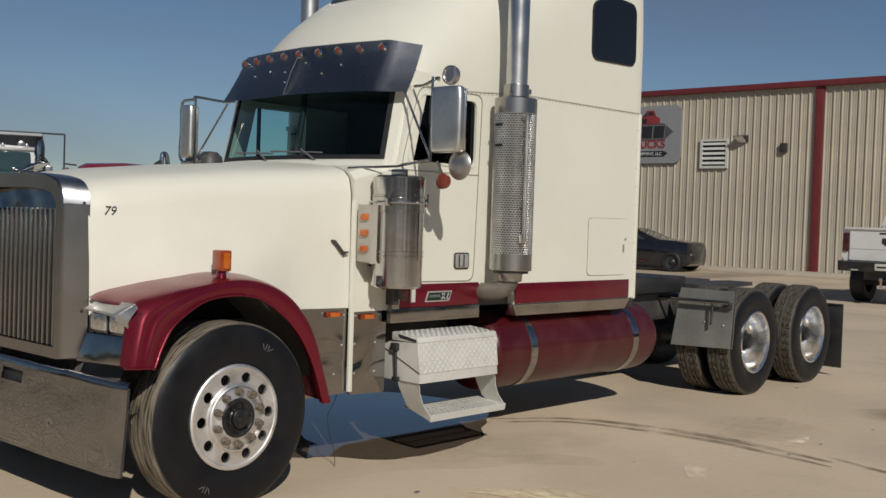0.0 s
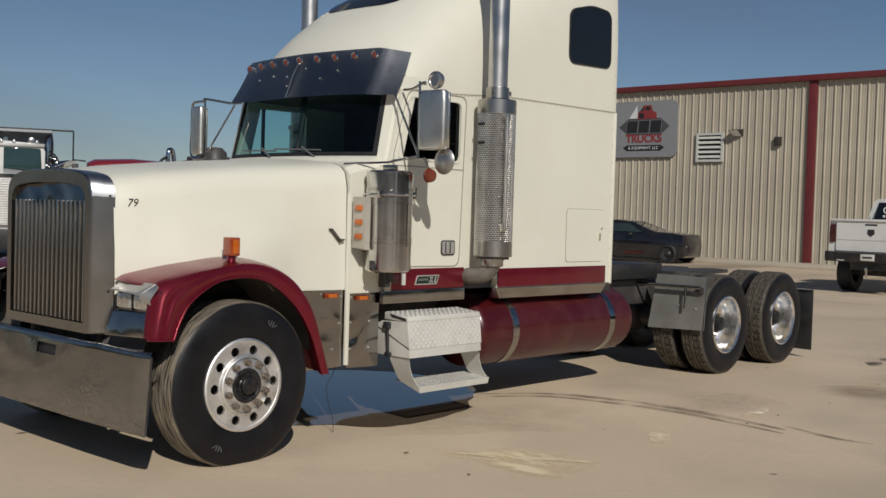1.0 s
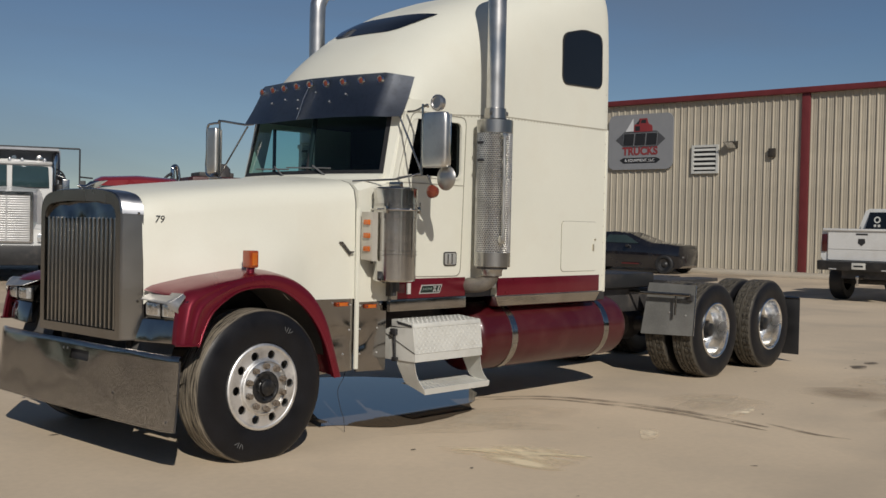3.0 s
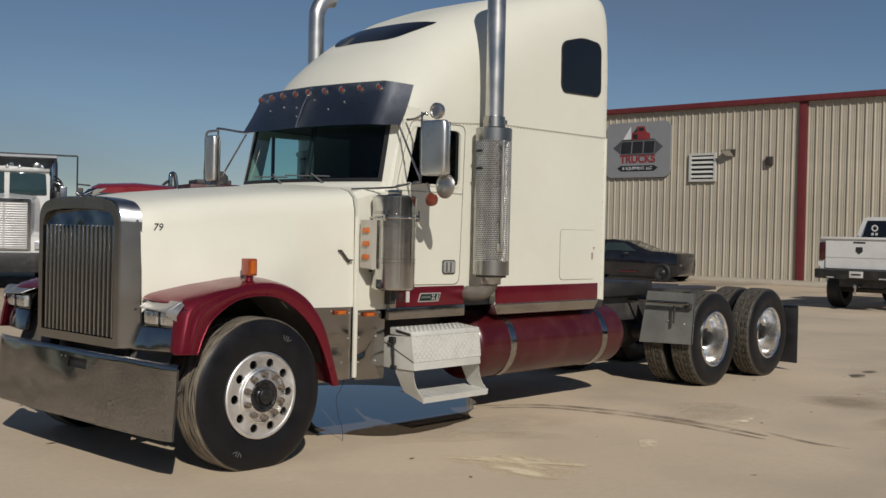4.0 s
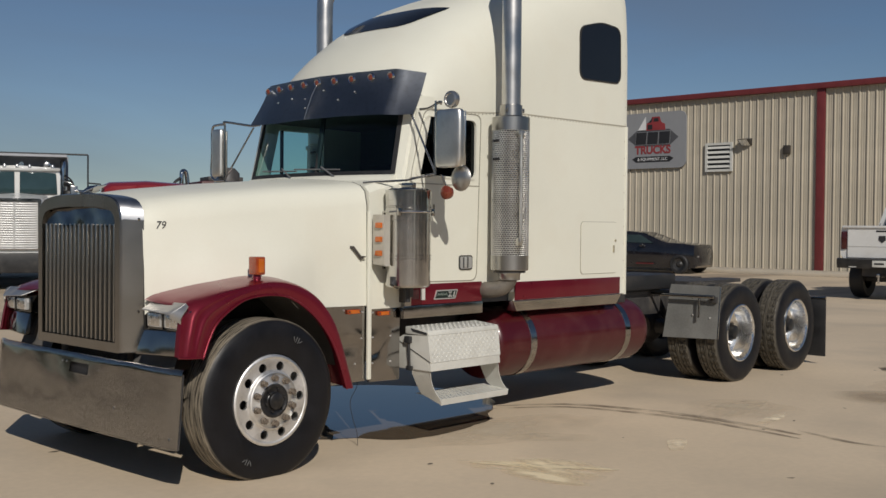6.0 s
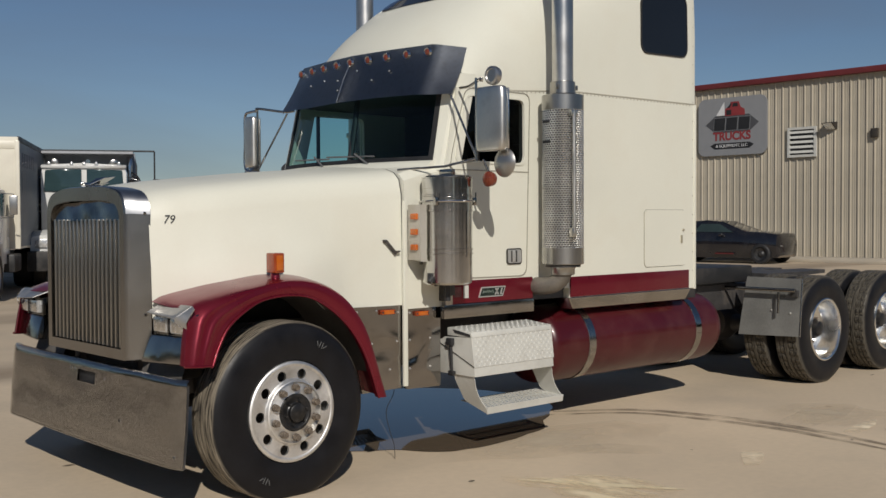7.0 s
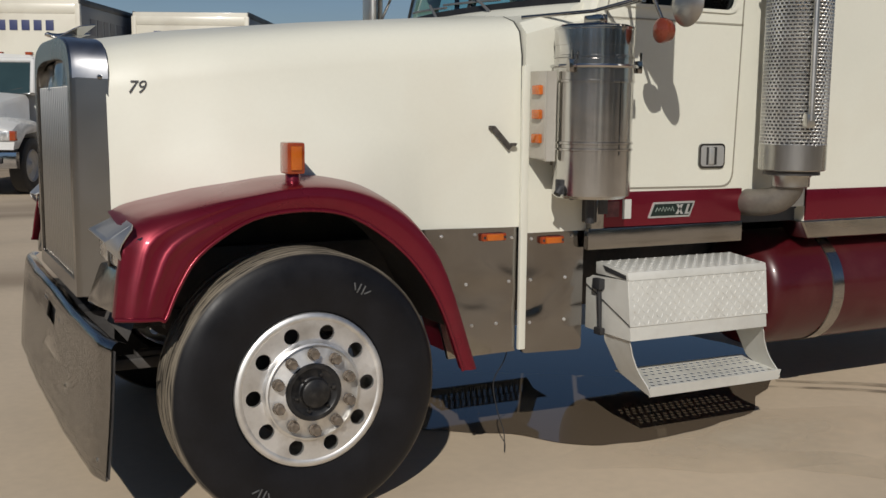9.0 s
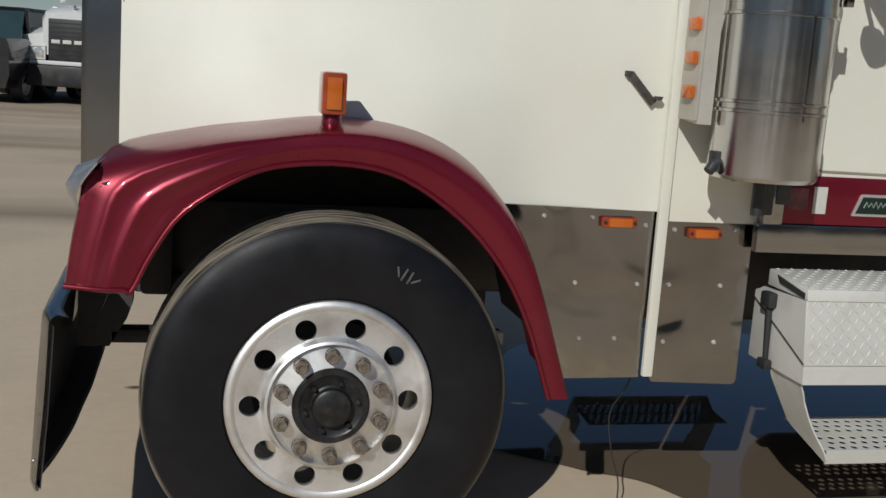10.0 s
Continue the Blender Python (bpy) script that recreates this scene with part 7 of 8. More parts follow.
    for s in (-1, 1):
        part("corner_post", box(s * 1.20 - 0.05, s * 1.20 + 0.05, 2.925, 3.02, 1.0, 3.40, 0.02), BOX_WHITE, cargo)
        part("side_panel", box(s * 1.222 - 0.006, s * 1.222 + 0.006, 3.05, 8.8, 1.05, 3.38), BOX_SIDE_SHADED, cargo)
        part("top_rail", box(s * 1.222 - 0.02, s * 1.222 + 0.02, 3.0, 8.9, 3.38, 3.50, 0.005), TRIM_DARK, cargo)
        for k, (y, wd) in enumerate(((3.55, 0.30), (3.95, 0.30), (4.35, 0.26), (4.75, 0.28), (5.15, 0.28), (5.5, 0.2))):
            part("side_print", box(s * 1.23 - 0.004, s * 1.23 + 0.004, y, y + wd, 2.85, 3.17), SIDE_PRINT, cargo)
        part("side_print", box(s * 1.23 - 0.004, s * 1.23 + 0.004, 3.5, 4.1, 2.25, 2.75), surface("grey_print", (0.16, 0.175, 0.20), 0.5), cargo)
    # the painted name, as plain blocks of its size
    for k in range(7):
        x = -0.70 + k * 0.228
        part("name_block", box(x - 0.075, x + 0.075, 2.938, 2.952, 2.90, 3.09, 0.003), BLUE_PRINT, cargo)
    return t


A_AT, A_TURN = (2.98, 15.37), -28.0
truck_a = box_truck(A_AT, A_TURN)
copy_thing(truck_a, pose(A_AT[0] - 3.59, A_AT[1] - 1.10, 0, 0, 0, A_TURN))


def dump_truck(at, turn):
    t = thing("dump_truck", "white dump truck with chrome grille and black bumper", "truck", (*at, 0), turn)
    part("hood", loft([[(s * w, y, z) for s, z in ((-1, 0.85), (-1, zt - 0.15), (-0.9, zt - 0.03), (0, zt + 0.03), (0.9, zt - 0.03), (1, zt - 0.15), (1, 0.85))] for y, w, zt in ((0.02, 0.62, 2.20), (0.4, 0.68, 2.26), (1.5, 0.80, 2.36))]), WHITE_PAINT, t)
    gr = part("grille", plate(round_corners([(-0.62, 0.95), (0.62, 0.95), (0.62, 2.22), (-0.62, 2.22)], 0.06), [round_corners([(-0.54, 1.0), (0.54, 1.0), (0.54, 2.14), (-0.54, 2.14)], 0.03)], lambda u, v, d: (u, -0.02 + d, v), 0.08), CHROME, t, "chrome grille with level bars")
    part("backing", box(-0.55, 0.55, 0.04, 0.06, 1.0, 2.15), BLACK, gr)
    for k in range(19):
        part("bar", box(-0.54, 0.54, 0.0, 0.03, 1.03 + 0.058 * k, 1.058 + 0.058 * k, 0.004), STACK_STEEL, gr)
    part("mullion", box(-0.02, 0.02, -0.012, 0.02, 1.0, 2.15), STACK_STEEL, gr)
    for s in (-1, 1):
        part("fender", loft([[(s * x, y, z) for x, z in ((0.60, zb), (1.15, zb), (1.17, zt - 0.08), (1.08, zt), (0.60, zt + 0.05))] for y, zb, zt in ((0.06, 0.80, 1.25), (0.4, 1.05, 1.38), (1.0, 1.08, 1.38), (1.3, 0.75, 1.25), (1.45, 0.6, 1.1))]), WHITE_PAINT, t)
        part("headlight", box(s * 0.88 - 0.17, s * 0.88 + 0.17, 0.0, 0.08, 0.98, 1.18, 0.02), CLEAR_LENS, t)
        road_wheel(t, s * 1.0, 0.85, 0.52, 0.30)
        for y in (5.6, 6.95):
            road_wheel(t, s * 0.95, y, 0.52, 0.55)
        part("mirror", merge(box(s * 1.38 - 0.09, s * 1.38 + 0.09, 1.55, 1.61, 2.1, 2.6, 0.02), rod([(s * 1.06, 1.7, 2.75), (s * 1.36, 1.58, 2.65), (s * 1.36, 1.58, 2.0), (s * 1.06, 1.7, 1.85)], 0.014), rod([(s * 1.36, 1.58, 2.3), (s * 1.06, 1.7, 2.0)], 0.012)), STAINLESS, t)
        part("exhaust_pipe", rod(arc([(s * 1.1, 3.0, 1.2), (s * 1.1, 3.0, 3.1), (s * 1.1, 3.1, 3.25), (s * 1.12, 3.3, 3.3)], 4), 0.07, 14), CHROME, t)
        part("spot_lamp", lathe([(0, -0.08), (0.08, -0.06), (0.10, 0.0), (0.07, 0.06), (0, 0.07)], "y", (s * 0.72, 1.75, 3.12), 18), BRUSHED, t)
        part("windshield", slanted([(s * 0.06, 1.54, 2.37), (s * 0.97, 1.57, 2.37), (s * 0.97, 1.62, 2.37), (s * 0.06, 1.60, 2.37), (s * 0.06, 1.60, 2.94), (s * 0.95, 1.62, 2.94), (s * 0.95, 1.70, 2.94), (s * 0.06, 1.68, 2.94)], 0.03), TEAL_GLASS, t, "dark split windshield")
        part("side_window", box(s * 1.05 - 0.02, s * 1.05 + 0.02, 1.95, 2.75, 2.25, 2.82), TEAL_GLASS, t)
    part("cab", loft([[(s * w, y, z) for s, z in ((-1, 0.9), (-1, 2.85), (-0.95, 3.0), (-0.8, 3.06), (0, 3.10), (0.8, 3.06), (0.95, 3.0), (1, 2.85), (1, 0.9))] for y, w in ((1.62, 1.04), (1.75, 1.06), (2.9, 1.06))]), WHITE_PAINT, t)
    part("roof_visor", slanted([(-1.04, 1.56, 2.965), (1.04, 1.56, 2.965), (1.04, 1.75, 2.965), (-1.04, 1.75, 2.965), (-1.04, 1.56, 3.03), (1.04, 1.50, 3.03), (1.04, 1.75, 3.07), (-1.04, 1.75, 3.07)], 0.02), WHITE_PAINT, t)
    for x in (-0.85, -0.3, 0.0, 0.3, 0.85):
        part("roof_lamp", lathe([(0, 0.09), (0.03, 0.08), (0.045, 0.04), (0.045, 0.0)], "z", (x, 1.62, 3.05), 12), CLEAR_LENS, t)
    part("air_cleaner", merge(lathe([(0, 1.55), (0.15, 1.55), (0.165, 1.58), (0.165, 2.42), (0.15, 2.47), (0.06, 2.50), (0, 2.50)], "z", (1.26, 2.05, 0), 20), rod(arc([(1.26, 2.05, 2.48), (1.24, 2.0, 2.62), (1.15, 1.9, 2.66)], 4), 0.05)), BLACK, t, "black air cleaner beside the cab")
    part("hose_bundle", merge(*[rod(arc([(1.12 + 0.05 * k, 3.0, 2.95 - 0.12 * k), (1.34 + 0.03 * k, 2.7, 2.75 - 0.08 * k), (1.40, 2.5, 2.3 - 0.1 * k), (1.20, 2.4, 1.7)], 4), 0.022, 6) for k in range(4)]), TRIM_DARK, t)
    part("horn", rod([(0.1, 1.7, 3.14), (0.1, 2.1, 3.14)], [0.06, 0.02]), CHROME, t)
    part("bumper", box(-1.2, 1.2, -0.32, 0.05, 0.42, 0.90, 0.03), BLACK, t, "heavy black bumper")
    part("chassis", box(-0.45, 0.45, 0.2, 8.0, 0.55, 0.95), CHASSIS, t)
    body = part("dump_body", loft([[(s * w, y, z) for s, w, z in ((-1, 1.10, 1.25), (-1, 1.22, 1.6), (-1, 1.24, 3.35), (-1, 1.16, 3.35), (-1, 1.1, 1.7), (1, 1.1, 1.7), (1, 1.16, 3.35), (1, 1.24, 3.35), (1, 1.22, 1.6), (1, 1.10, 1.25))] for y in (3.2, 8.0)]), surface("grey_dump_body", (0.16, 0.16, 0.17), 0.6, vary=0.15, scale=2, dirt=(0.2, 0.13, 0.09), dirt_amount=0.4), t, "grey steel dump body")
    part("headboard", box(-1.24, 1.24, 3.15, 3.25, 1.3, 3.45, 0.02), surface("grey_headboard", (0.30, 0.32, 0.35), 0.6, vary=0.15), body)
    part("canopy", slanted([(-1.2, 2.2, 3.38), (1.2, 2.2, 3.38), (1.2, 3.2, 3.40), (-1.2, 3.2, 3.40), (-1.2, 2.2, 3.44), (1.2, 2.2, 3.44), (1.2, 3.2, 3.48), (-1.2, 3.2, 3.48)]), surface("grey_canopy", (0.36, 0.37, 0.39), 0.6, vary=0.15), body)
    part("tarp_frame", merge(rod([(-1.30, 3.1, 3.51), (1.75, 3.1, 3.51)], 0.025), rod([(1.75, 3.1, 3.51), (1.75, 3.1, 2.2)], 0.022), rod([(-1.30, 3.1, 3.51), (-1.30, 3.1, 2.6)], 0.022)), TRIM_DARK, body)
    return t


dump_truck((7.35, 18.55), -27.0)


def flat_nose_tractor(at, turn):
    """The white tractor with the wide black grille."""
    t = thing("white_tractor", "white conventional tractor with black grille and bumper", "truck", (*at, 0), turn)
    part("hood", loft([[(s * w, y, z) for s, z in ((-1, 0.72), (-1, zt - 0.14), (-0.9, zt - 0.03), (-0.5, zt), (0, zt + 0.02), (0.5, zt), (0.9, zt - 0.03), (1, zt - 0.14), (1, 0.72))] for y, w, zt in ((0.0, 0.46, 1.32), (0.08, 0.50, 1.38), (0.8, 0.62, 1.50), (1.6, 0.80, 1.62))]), WHITE_PAINT, t)
    gr = part("grille", box(-0.37, 0.37, -0.025, 0.03, 0.64, 1.25, 0.012), BLACK, t, "black mesh grille")
    for k in range(9):
        part("bar", box(-0.36, 0.36, -0.032, -0.02, 0.675 + 0.064 * k, 0.685 + 0.064 * k), TRIM_DARK, gr)
    for k in range(4):
        x = -0.255 + 0.17 * k
        part("name_block", box(x - 0.065, x + 0.065, -0.04, -0.02, 0.89, 0.945, 0.004), WHITE_PLATE, gr)
    part("valance", box(-0.84, 0.84, -0.04, 0.10, 0.575, 0.635, 0.015), WHITE_PAINT, t)
    for s in (-1, 1):
        part("fender", loft([[(s * x, y, z) for x, z in ((0.44, zb), (0.86, zb), (0.90, zt - 0.08), (0.82, zt), (0.44, zt + 0.06))] for y, zb, zt in ((0.04, 0.72, 0.98), (0.3, 0.82, 1.08), (0.8, 0.9, 1.12), (1.2, 0.7, 1.05), (1.35, 0.5, 0.95))]), WHITE_PAINT, t)
        hl = part("headlight", box(s * 0.62 - 0.19, s * 0.62 + 0.19, -0.02, 0.06, 0.665, 0.83, 0.015), CLEAR_LENS, t)
        part("bezel", plate([(s * 0.62 - 0.21, 0.645), (s * 0.62 + 0.21, 0.645), (s * 0.62 + 0.21, 0.85), (s * 0.62 - 0.21, 0.85)], [[(s * 0.62 - 0.19, 0.665), (s * 0.62 + 0.19, 0.665), (s * 0.62 + 0.19, 0.83), (s * 0.62 - 0.19, 0.83)]], lambda u, v, d: (u, -0.03 + d, v), 0.03), WHITE_PAINT, hl)
        road_wheel(t, s * 0.80, 0.85, 0.42, 0.24)
        road_wheel(t, s * 0.80, 4.2, 0.42, 0.5)
        part("mirror", box(s * 1.05 - 0.07, s * 1.05 + 0.07, 1.6, 1.66, 1.6, 1.95, 0.02), BRUSHED, t)
    part("bumper", box(-0.88, 0.88, -0.12, 0.05, 0.26, 0.565, 0.03), BLACK, t, "black steel bumper")
    part("cab", loft([[(s * w, y, z) for s, z in ((-1, 0.6), (-1, 1.6), (-0.92, 2.15), (0, 2.25), (0.92, 2.15), (1, 1.6), (1, 0.6))] for y, w in ((1.7, 0.86), (2.9, 0.88))]), WHITE_PAINT, t)
    part("windshield", slanted([(-0.8, 1.52, 1.62), (0.8, 1.52, 1.62), (0.8, 1.7, 1.62), (-0.8, 1.7, 1.62), (-0.72, 1.68, 2.1), (0.72, 1.68, 2.1), (0.72, 1.75, 2.1), (-0.72, 1.75, 2.1)], 0.02), TEAL_GLASS, t)
    part("ornament", merge(box(-0.02, 0.02, 0.05, 0.16, 1.37, 1.42, 0.01), box(-0.015, 0.015, 0.03, 0.07, 1.40, 1.46, 0.008)), CHROME, t)
    part("chassis", box(-0.35, 0.35, 0.2, 5.0, 0.4, 0.7), CHASSIS, t)
    return t


flat_nose_tractor((-3.14, 20.2), -14.0).scale = (1.45, 1.45, 1.45)


def parked_van(at, turn):
    """A dark van that stands beside the white tractor."""
    t = thing("parked_van", "dark parked van with wide windows beside the white tractor", "van", (*at, 0), turn)
    part("body", loft([[(q * w, y, z) for q, w, z in ((-1, 0.90, 0.32), (-1, 0.98, 0.6), (-1, 0.97, 1.25), (-1, 0.90, 1.34), (1, 0.90, 1.34), (1, 0.97, 1.25), (1, 0.98, 0.6), (1, 0.90, 0.32))] for y in (0.0, 0.12, 4.9, 5.0)]), DARK_CAR, t)
    for q in (-1, 1):
        for y0, y1 in ((1.22, 2.28), (2.32, 3.48), (3.52, 4.72)):
            part("window", slanted([(q * 0.86, y0, 1.34), (q * 0.89, y0, 1.34), (q * 0.89, y1, 1.34), (q * 0.86, y1, 1.34), (q * 0.79, y0, 1.92), (q * 0.82, y0, 1.92), (q * 0.82, y1, 1.92), (q * 0.79, y1, 1.92)]), TEAL_GLASS, t)
    part("windshield", slanted([(-0.86, 0.85, 1.34), (0.86, 0.85, 1.34), (0.86, 0.90, 1.34), (-0.86, 0.90, 1.34), (-0.79, 1.22, 1.92), (0.79, 1.22, 1.92), (0.79, 1.27, 1.92), (-0.79, 1.27, 1.92)]), TEAL_GLASS, t)
    part("rear_window", box(-0.82, 0.82, 4.74, 4.80, 1.34, 1.92), TEAL_GLASS, t)
    part("roof", loft([[(q * w, y, z) for q, w, z in ((-1, 0.84, 1.92), (-1, 0.78, 2.0), (1, 0.78, 2.0), (1, 0.84, 1.92))] for y in (1.25, 1.35, 4.75, 4.85)]), DARK_CAR, t)
    for q in (-1, 1):
        for y in (1.2, 2.3, 3.5, 4.75):
            part("pillar", rod([(q * 0.905, y, 1.34), (q * 0.835, y, 1.93)], 0.045), DARK_CAR, t)
        for y in (0.9, 4.0):
            road_wheel(t, q * 0.86, y, 0.36, 0.24)
    return t


parked_van((-5.25, 19.6), -14.0)


def red_tractor(at, turn):
    t = thing("red_tractor", "red conventional tractor parked in the row", "truck", (*at, 0), turn)
    part("hood", loft([[(s * w, y, z) for s, z in ((-1, 0.8), (-1, zt - 0.2), (-0.8, zt - 0.04), (0, zt), (0.8, zt - 0.04), (1, zt - 0.2), (1, 0.8))] for y, w, zt in ((0, 0.7, 1.5), (0.5, 0.8, 1.65), (1.6, 0.95, 1.85))]), CAB_RED, t)
    part("cab", loft([[(s * w, y, z) for s, z in ((-1, 0.8), (-1, 2.2), (-0.96, zt - 0.12), (-0.8, zt - 0.03), (0, zt + 0.02), (0.8, zt - 0.03), (0.96, zt - 0.12), (1, 2.2), (1, 0.8))] for y, w, zt in ((1.7, 1.10, 2.60), (1.85, 1.13, 2.68), (2.4, 1.15, 2.735), (2.8, 1.15, 2.72), (3.1, 1.13, 2.62))]), CAB_RED, t, "red cab with rounded roof")
    part("windshield", slanted([(-1.0, 1.55, 1.85), (1.0, 1.55, 1.85), (1.0, 1.75, 1.85), (-1.0, 1.75, 1.85), (-0.98, 1.68, 2.45), (0.98, 1.68, 2.45), (0.98, 1.8, 2.45), (-0.98, 1.8, 2.45)], 0.02), TEAL_GLASS, t)
    for s in (-1, 1):
        road_wheel(t, s * 1.0, 0.8, 0.5, 0.3)
        road_wheel(t, s * 0.95, 5.0, 0.5, 0.55)
        part("mirror", merge(box(s * 1.4 - 0.08, s * 1.4 + 0.08, 1.7, 1.76, 2.0, 2.55, 0.02), rod([(s * 1.15, 1.8, 2.62), (s * 1.45, 1.73, 2.64)], 0.02)), TRIM_DARK, t)
    part("chassis", box(-0.45, 0.45, 0.2, 6.2, 0.5, 0.9), CHASSIS, t)
    part("bumper", box(-1.15, 1.15, -0.2, 0.02, 0.4, 0.75, 0.03), CHROME, t)
    return t


red_tractor((9.6, 16.0), -27.0)
reel = thing("loader_machine", "dark red machine with chrome pipe and hoses", "machine", (13.3, 18.2, 0), -20)
part("body", merge(box(-0.75, 0.75, 0.0, 2.5, 0.5, 2.85, 0.1), box(-0.9, 0.9, -0.6, 0.0, 0.5, 2.2, 0.1)), surface("dull_red_machine", (0.07, 0.012, 0.012), 0.5, vary=0.3), reel)
part("engine_top", merge(lathe([(0, 0.4), (0.2, 0.38), (0.33, 0.25), (0.36, 0.0), (0, 0)], "z", (0.1, 0.4, 2.85), 20), box(-0.5, 0.5, 0.2, 1.2, 2.85, 2.98, 0.03)), CHASSIS, reel)
part("pipe", rod(arc([(-1.25, 0.2, 2.2), (-1.25, 0.2, 2.95), (-1.2, 0.25, 3.1), (-1.1, 0.3, 3.05), (-1.05, 0.3, 2.7)], 5), 0.06, 12), CHROME, reel)
part("hose", rod(arc([(-1.3, 0.1, 2.9), (-1.5, 0.0, 2.75), (-1.65, 0.0, 2.4), (-1.4, 0.1, 1.6)], 5), 0.04, 8), TRIM_DARK, reel)
part("track", merge(box(-0.95, -0.5, -0.8, 2.6, 0.0, 0.6, 0.15), box(0.5, 0.95, -0.8, 2.6, 0.0, 0.6, 0.15)), RUBBER, reel)


def pickup(at, turn):
    """A lifted white pickup seen from behind: its tail is at y = 0 and it points along +y."""
    t = thing("pickup_truck", "white lifted pickup truck with black rear bumper", "pickup", (*at, 0), turn)
    part("bed", loft([[(s * w, y, z) for s, w, z in ((-1, 0.90, 0.95), (-1, 0.985, 1.05), (-1, 0.99, 1.35), (-1, 0.965, 1.70), (-1, 0.90, 1.71), (1, 0.90, 1.71), (1, 0.965, 1.70), (1, 0.99, 1.35), (1, 0.985, 1.05), (1, 0.90, 0.95))] for y in (0.02, 0.10, 2.05)]), WHITE_PAINT, t)
    gate = part("tailgate", plate(round_corners([(-0.80, 0.99), (0.80, 0.99), (0.80, 1.70), (-0.80, 1.70)], 0.03), [], lambda u, v, d: (u, -0.012 + d, v), 0.05), WHITE_PAINT, t, "white tailgate")
    part("spoiler", box(-0.93, 0.93, -0.05, 0.12, 1.68, 1.735, 0.015), WHITE_PAINT, gate)
    part("handle", box(-0.14, 0.14, -0.02, 0.0, 1.585, 1.625, 0.008), TRIM_DARK, gate)
    part("crease", box(-0.79, 0.79, -0.017, -0.008, 1.24, 1.252), surface("shadow_line", (0.4, 0.4, 0.38), 0.5), gate)
    part("emblem", plate([(-0.075, 1.50), (0.075, 1.50), (0.085, 1.40), (0.0, 1.33), (-0.085, 1.40)], [], lambda u, v, d: (u, -0.02 + d, v), 0.012), TRIM_DARK, gate, "dark shield emblem")
    for s in (-1, 1):
        part("tail_lamp", box(s * 0.895 - 0.065, s * 0.895 + 0.065, -0.02, 0.10, 1.18, 1.60, 0.02), surface("smoked_lens", (0.06, 0.008, 0.008), 0.2, coat=0.6), t, "smoked tail lamp")
        road_wheel(t, s * 0.86, 1.05, 0.46, 0.34, 0.5)
        road_wheel(t, s * 0.86, 4.65, 0.46, 0.34, 0.5)
        part("mirror", box(s * 1.12 - 0.10, s * 1.12 + 0.10, 3.45, 3.55, 1.65, 1.95, 0.03), TRIM_DARK, t)
        part("side_window", slanted([(s * 0.94, 2.20, 1.72), (s * 0.94, 3.75, 1.72), (s * 0.93, 3.75, 1.72), (s * 0.93, 2.2, 1.72), (s * 0.80, 2.45, 2.16), (s * 0.80, 3.35, 2.16), (s * 0.79, 3.35, 2.16), (s * 0.79, 2.45, 2.16)]), BLACK_GLASS, t)
    bp = part("bumper", loft([[(x, 0.05 * (abs(x) / 1.02) ** 4 - 0.16 + dy, z) for dy, z in ((0.03, 0.74), (0, 0.82), (0, 0.95), (0.06, 0.97), (0.2, 0.97), (0.2, 0.74))] for x in np.linspace(-1.02, 1.02, 11)]), BLACK, t, "black steel rear bumper")
    part("number_plate", box(-0.16, 0.16, -0.175, -0.15, 0.78, 0.93, 0.004), WHITE_PLATE, bp)
    part("plate_bar", box(-0.11, 0.11, -0.179, -0.17, 0.835, 0.875), TRIM_DARK, bp)
    for s in (-1, 1):
        part("reflector", box(s * 0.62 - 0.09, s * 0.62 + 0.09, -0.172, -0.15, 0.76, 0.79), CLEAR_LENS, bp)
    part("hitch", merge(box(-0.04, 0.04, -0.22, 0.1, 0.55, 0.63, 0.01), rod([(0, -0.2, 0.62), (0, -0.2, 0.40)], 0.025)), CHROME, t)
    part("cab", loft([[(s * w, y, z) for s, w, z in ((-1, 0.98, 0.85), (-1, 0.98, 1.70), (-1, 0.80, 2.20), (-1, 0.70, 2.26), (1, 0.70, 2.26), (1, 0.80, 2.20), (1, 0.98, 1.70), (1, 0.98, 0.85))] for y, w, z in ((2.25, 1, 1), (3.3, 1, 1))]), WHITE_PAINT, t)
    part("cab_front", loft([[(s * w, y, z) for s, w, z in ((-1, 0.98, 0.85), (-1, 0.98, 1.68), (-1, w2, zt), (1, w2, zt), (1, 0.98, 1.68), (1, 0.98, 0.85))] for y, w2, zt in ((3.3, 0.72, 2.25), (4.1, 0.85, 1.72), (5.7, 0.85, 1.62))]), WHITE_PAINT, t)
    rear = part("rear_window", slanted([(-0.78, 2.18, 1.74), (0.78, 2.18, 1.74), (0.78, 2.26, 1.74), (-0.78, 2.26, 1.74), (-0.68, 2.235, 2.17), (0.68, 2.235, 2.17), (0.68, 2.28, 2.17), (-0.68, 2.28, 2.17)]), BLACK_GLASS, t, "dark rear window with stickers")
    part("sticker", lathe([(0.05, 0), (0.085, 0), (0.085, 0.004), (0.05, 0.004)], "y", (-0.48, 2.195, 1.98), 20, True), WHITE_PLATE, rear)
    part("sticker", merge(box(-0.56, -0.50, 2.18, 2.186, 1.80, 1.86), box(-0.46, -0.40, 2.18, 2.186, 1.80, 1.86)), WHITE_PLATE, rear)
    part("chassis", merge(box(-0.5, 0.5, 0.1, 5.4, 0.55, 0.85), rod([(-0.86, 1.05, 0.46), (0.86, 1.05, 0.46)], 0.07)), CHASSIS, t)
    return t


pickup((20.5, 2.76), -90.0)


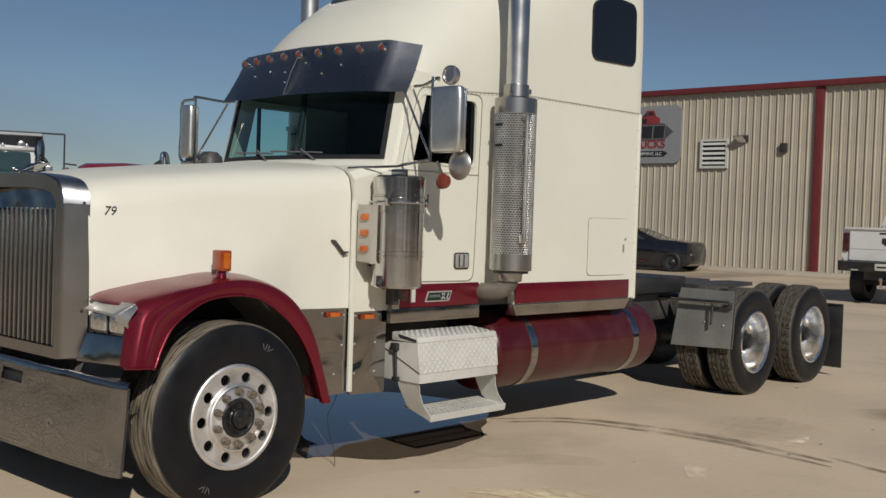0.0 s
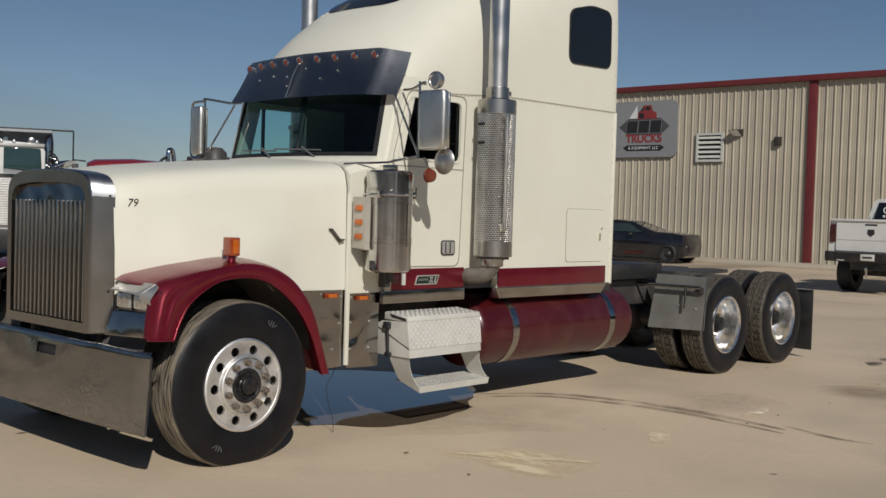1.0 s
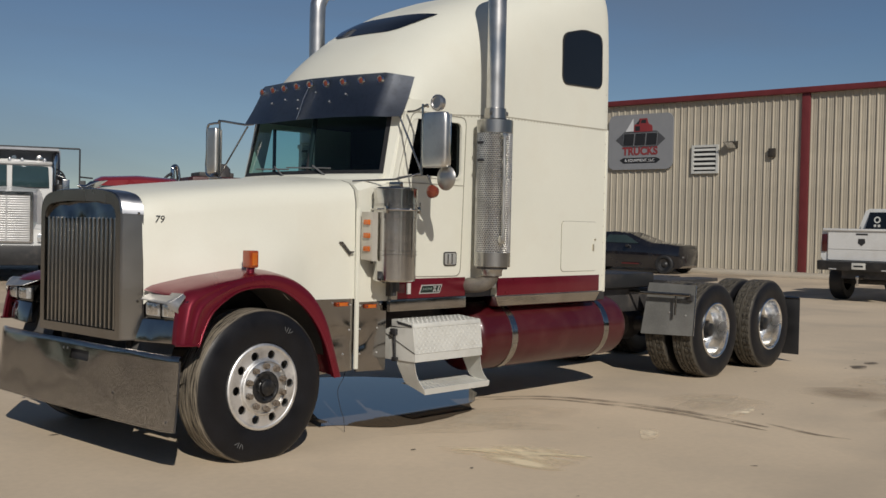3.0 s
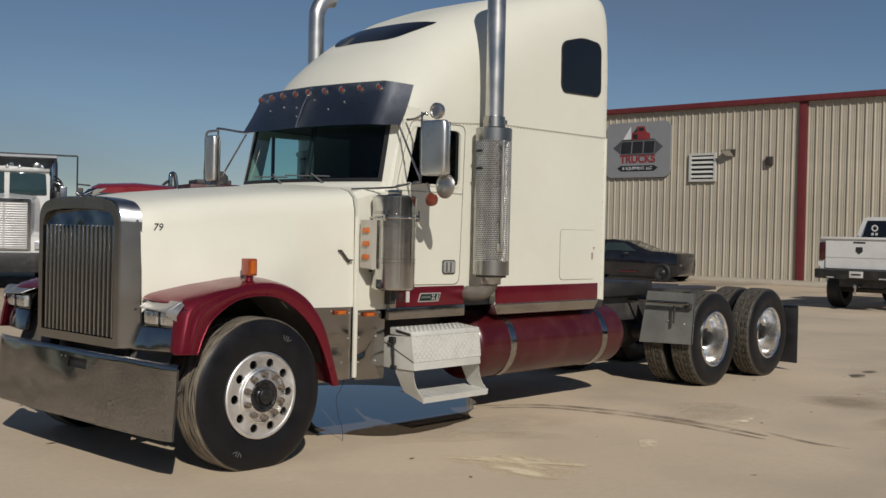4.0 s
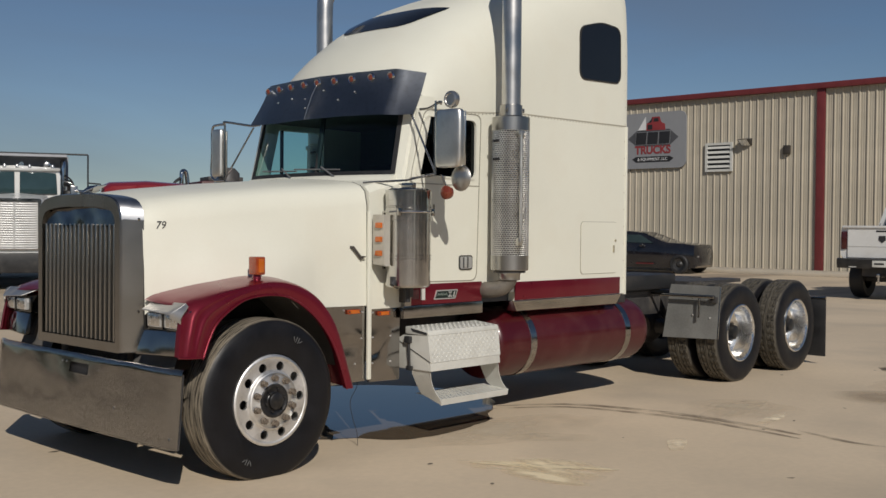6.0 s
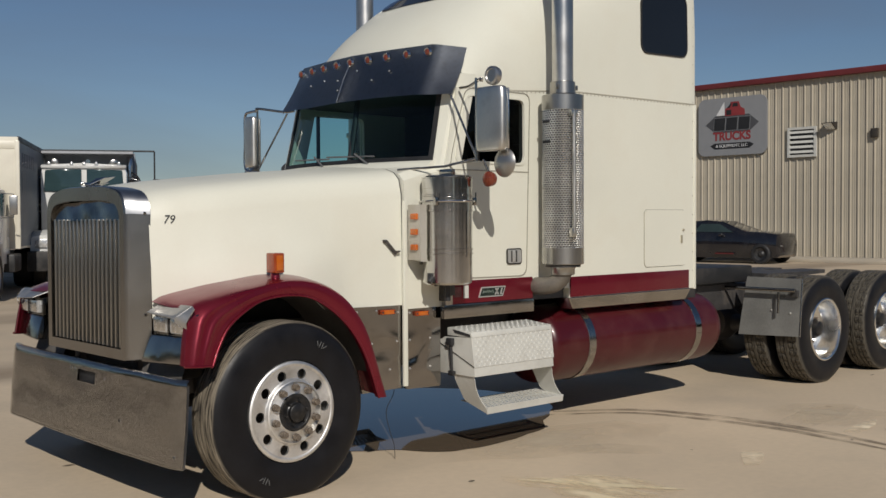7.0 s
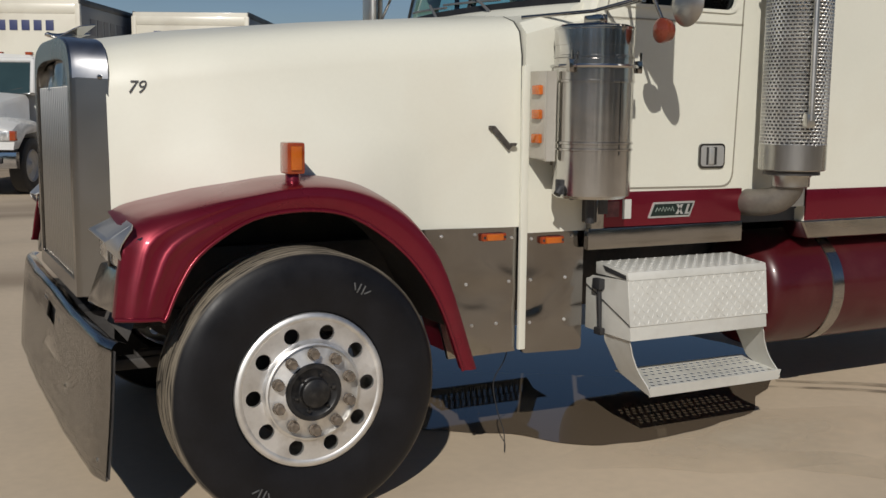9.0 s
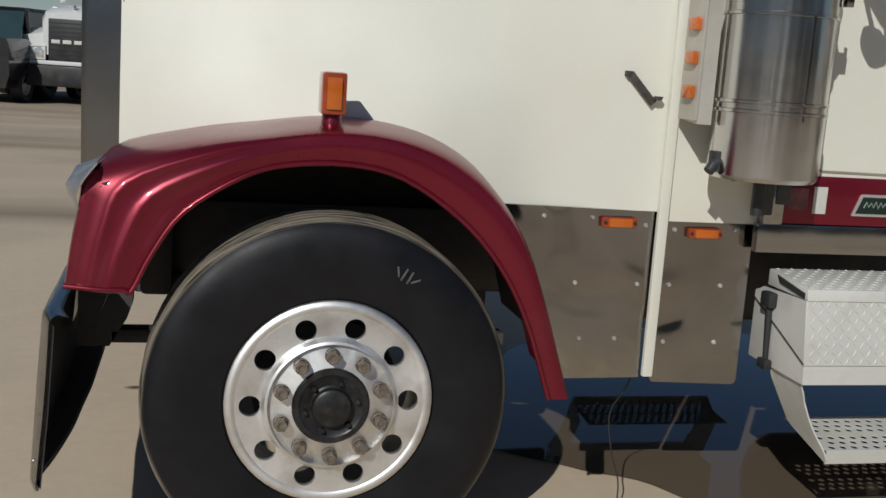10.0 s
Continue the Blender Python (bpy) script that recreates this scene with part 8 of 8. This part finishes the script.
def coupe(at, turn):
    """A low black coupe; nose at y = 0."""
    t = thing("black_coupe", "black two-door muscle car parked by the building", "car", (*at, 0), turn)
    rings = []
    for y, w, zl, zs, zt, wt in ((0.0, 0.78, 0.30, 0.80, 0.96, 0.66), (0.08, 0.90, 0.22, 0.92, 1.06, 0.78), (0.6, 0.95, 0.20, 1.02, 1.12, 0.80), (1.22, 0.95, 0.20, 1.04, 1.14, 0.80), (2.25, 0.95, 0.20, 1.08, 1.50, 0.60), (2.75, 0.95, 0.20, 1.09, 1.55, 0.60), (3.5, 0.96, 0.20, 1.12, 1.50, 0.58), (4.2, 0.96, 0.22, 1.12, 1.24, 0.72), (4.75, 0.90, 0.3, 0.92, 1.02, 0.74), (4.86, 0.80, 0.4, 0.8, 0.92, 0.66)):
        half = [(-w * 0.92, zl), (-w, (zl + zs) / 2), (-w * 0.97, zs), (-(w * 0.4 + wt * 0.6), zs + (zt - zs) * 0.55), (-wt, zt - 0.02), (-wt * 0.5, zt)]
        rings.append([(x, y, z) for x, z in half] + [(-x, y, z) for x, z in half[::-1]])
    part("body", loft(rings), DARK_CAR, t, "black coupe body")
    for s in (-1, 1):
        part("side_window", slanted([(s * 0.925, 1.65, 1.10), (s * 0.925, 3.15, 1.12), (s * 0.88, 3.15, 1.12), (s * 0.88, 1.65, 1.10), (s * 0.725, 2.25, 1.40), (s * 0.725, 2.95, 1.40), (s * 0.66, 2.95, 1.40), (s * 0.66, 2.25, 1.40)], 0.005), surface("coupe_glass", (0.03, 0.045, 0.045), 0.10, bump=0), t)
        part("mirror", box(s * 1.02 - 0.08, s * 1.02 + 0.08, 2.0, 2.12, 0.96, 1.08, 0.03), DARK_CAR, t)
        part("headlight", box(s * 0.62 - 0.14, s * 0.62 + 0.14, 0.0, 0.1, 0.58, 0.68, 0.02), CLEAR_LENS, t)
        part("sill_stripe", box(s * 0.965 - 0.006, s * 0.965 + 0.006, 1.6, 2.3, 0.33, 0.375), surface("faded_red_decal", (0.10, 0.012, 0.012), 0.5), t)
        for y, wide in ((0.62, 0.24), (3.85, 0.26)):
            road_wheel(t, s * 0.87, y, 0.35, wide, 0.72).children[0].data.materials[0] = BLACK
    part("windshield", slanted([(-0.78, 1.22, 1.12), (0.78, 1.22, 1.12), (0.78, 1.3, 1.08), (-0.78, 1.3, 1.08), (-0.56, 2.22, 1.50), (0.56, 2.22, 1.50), (0.56, 2.26, 1.45), (-0.56, 2.26, 1.45)]), BLACK_GLASS, t)
    return t


coupe((30.5, 12.95), 8.0)
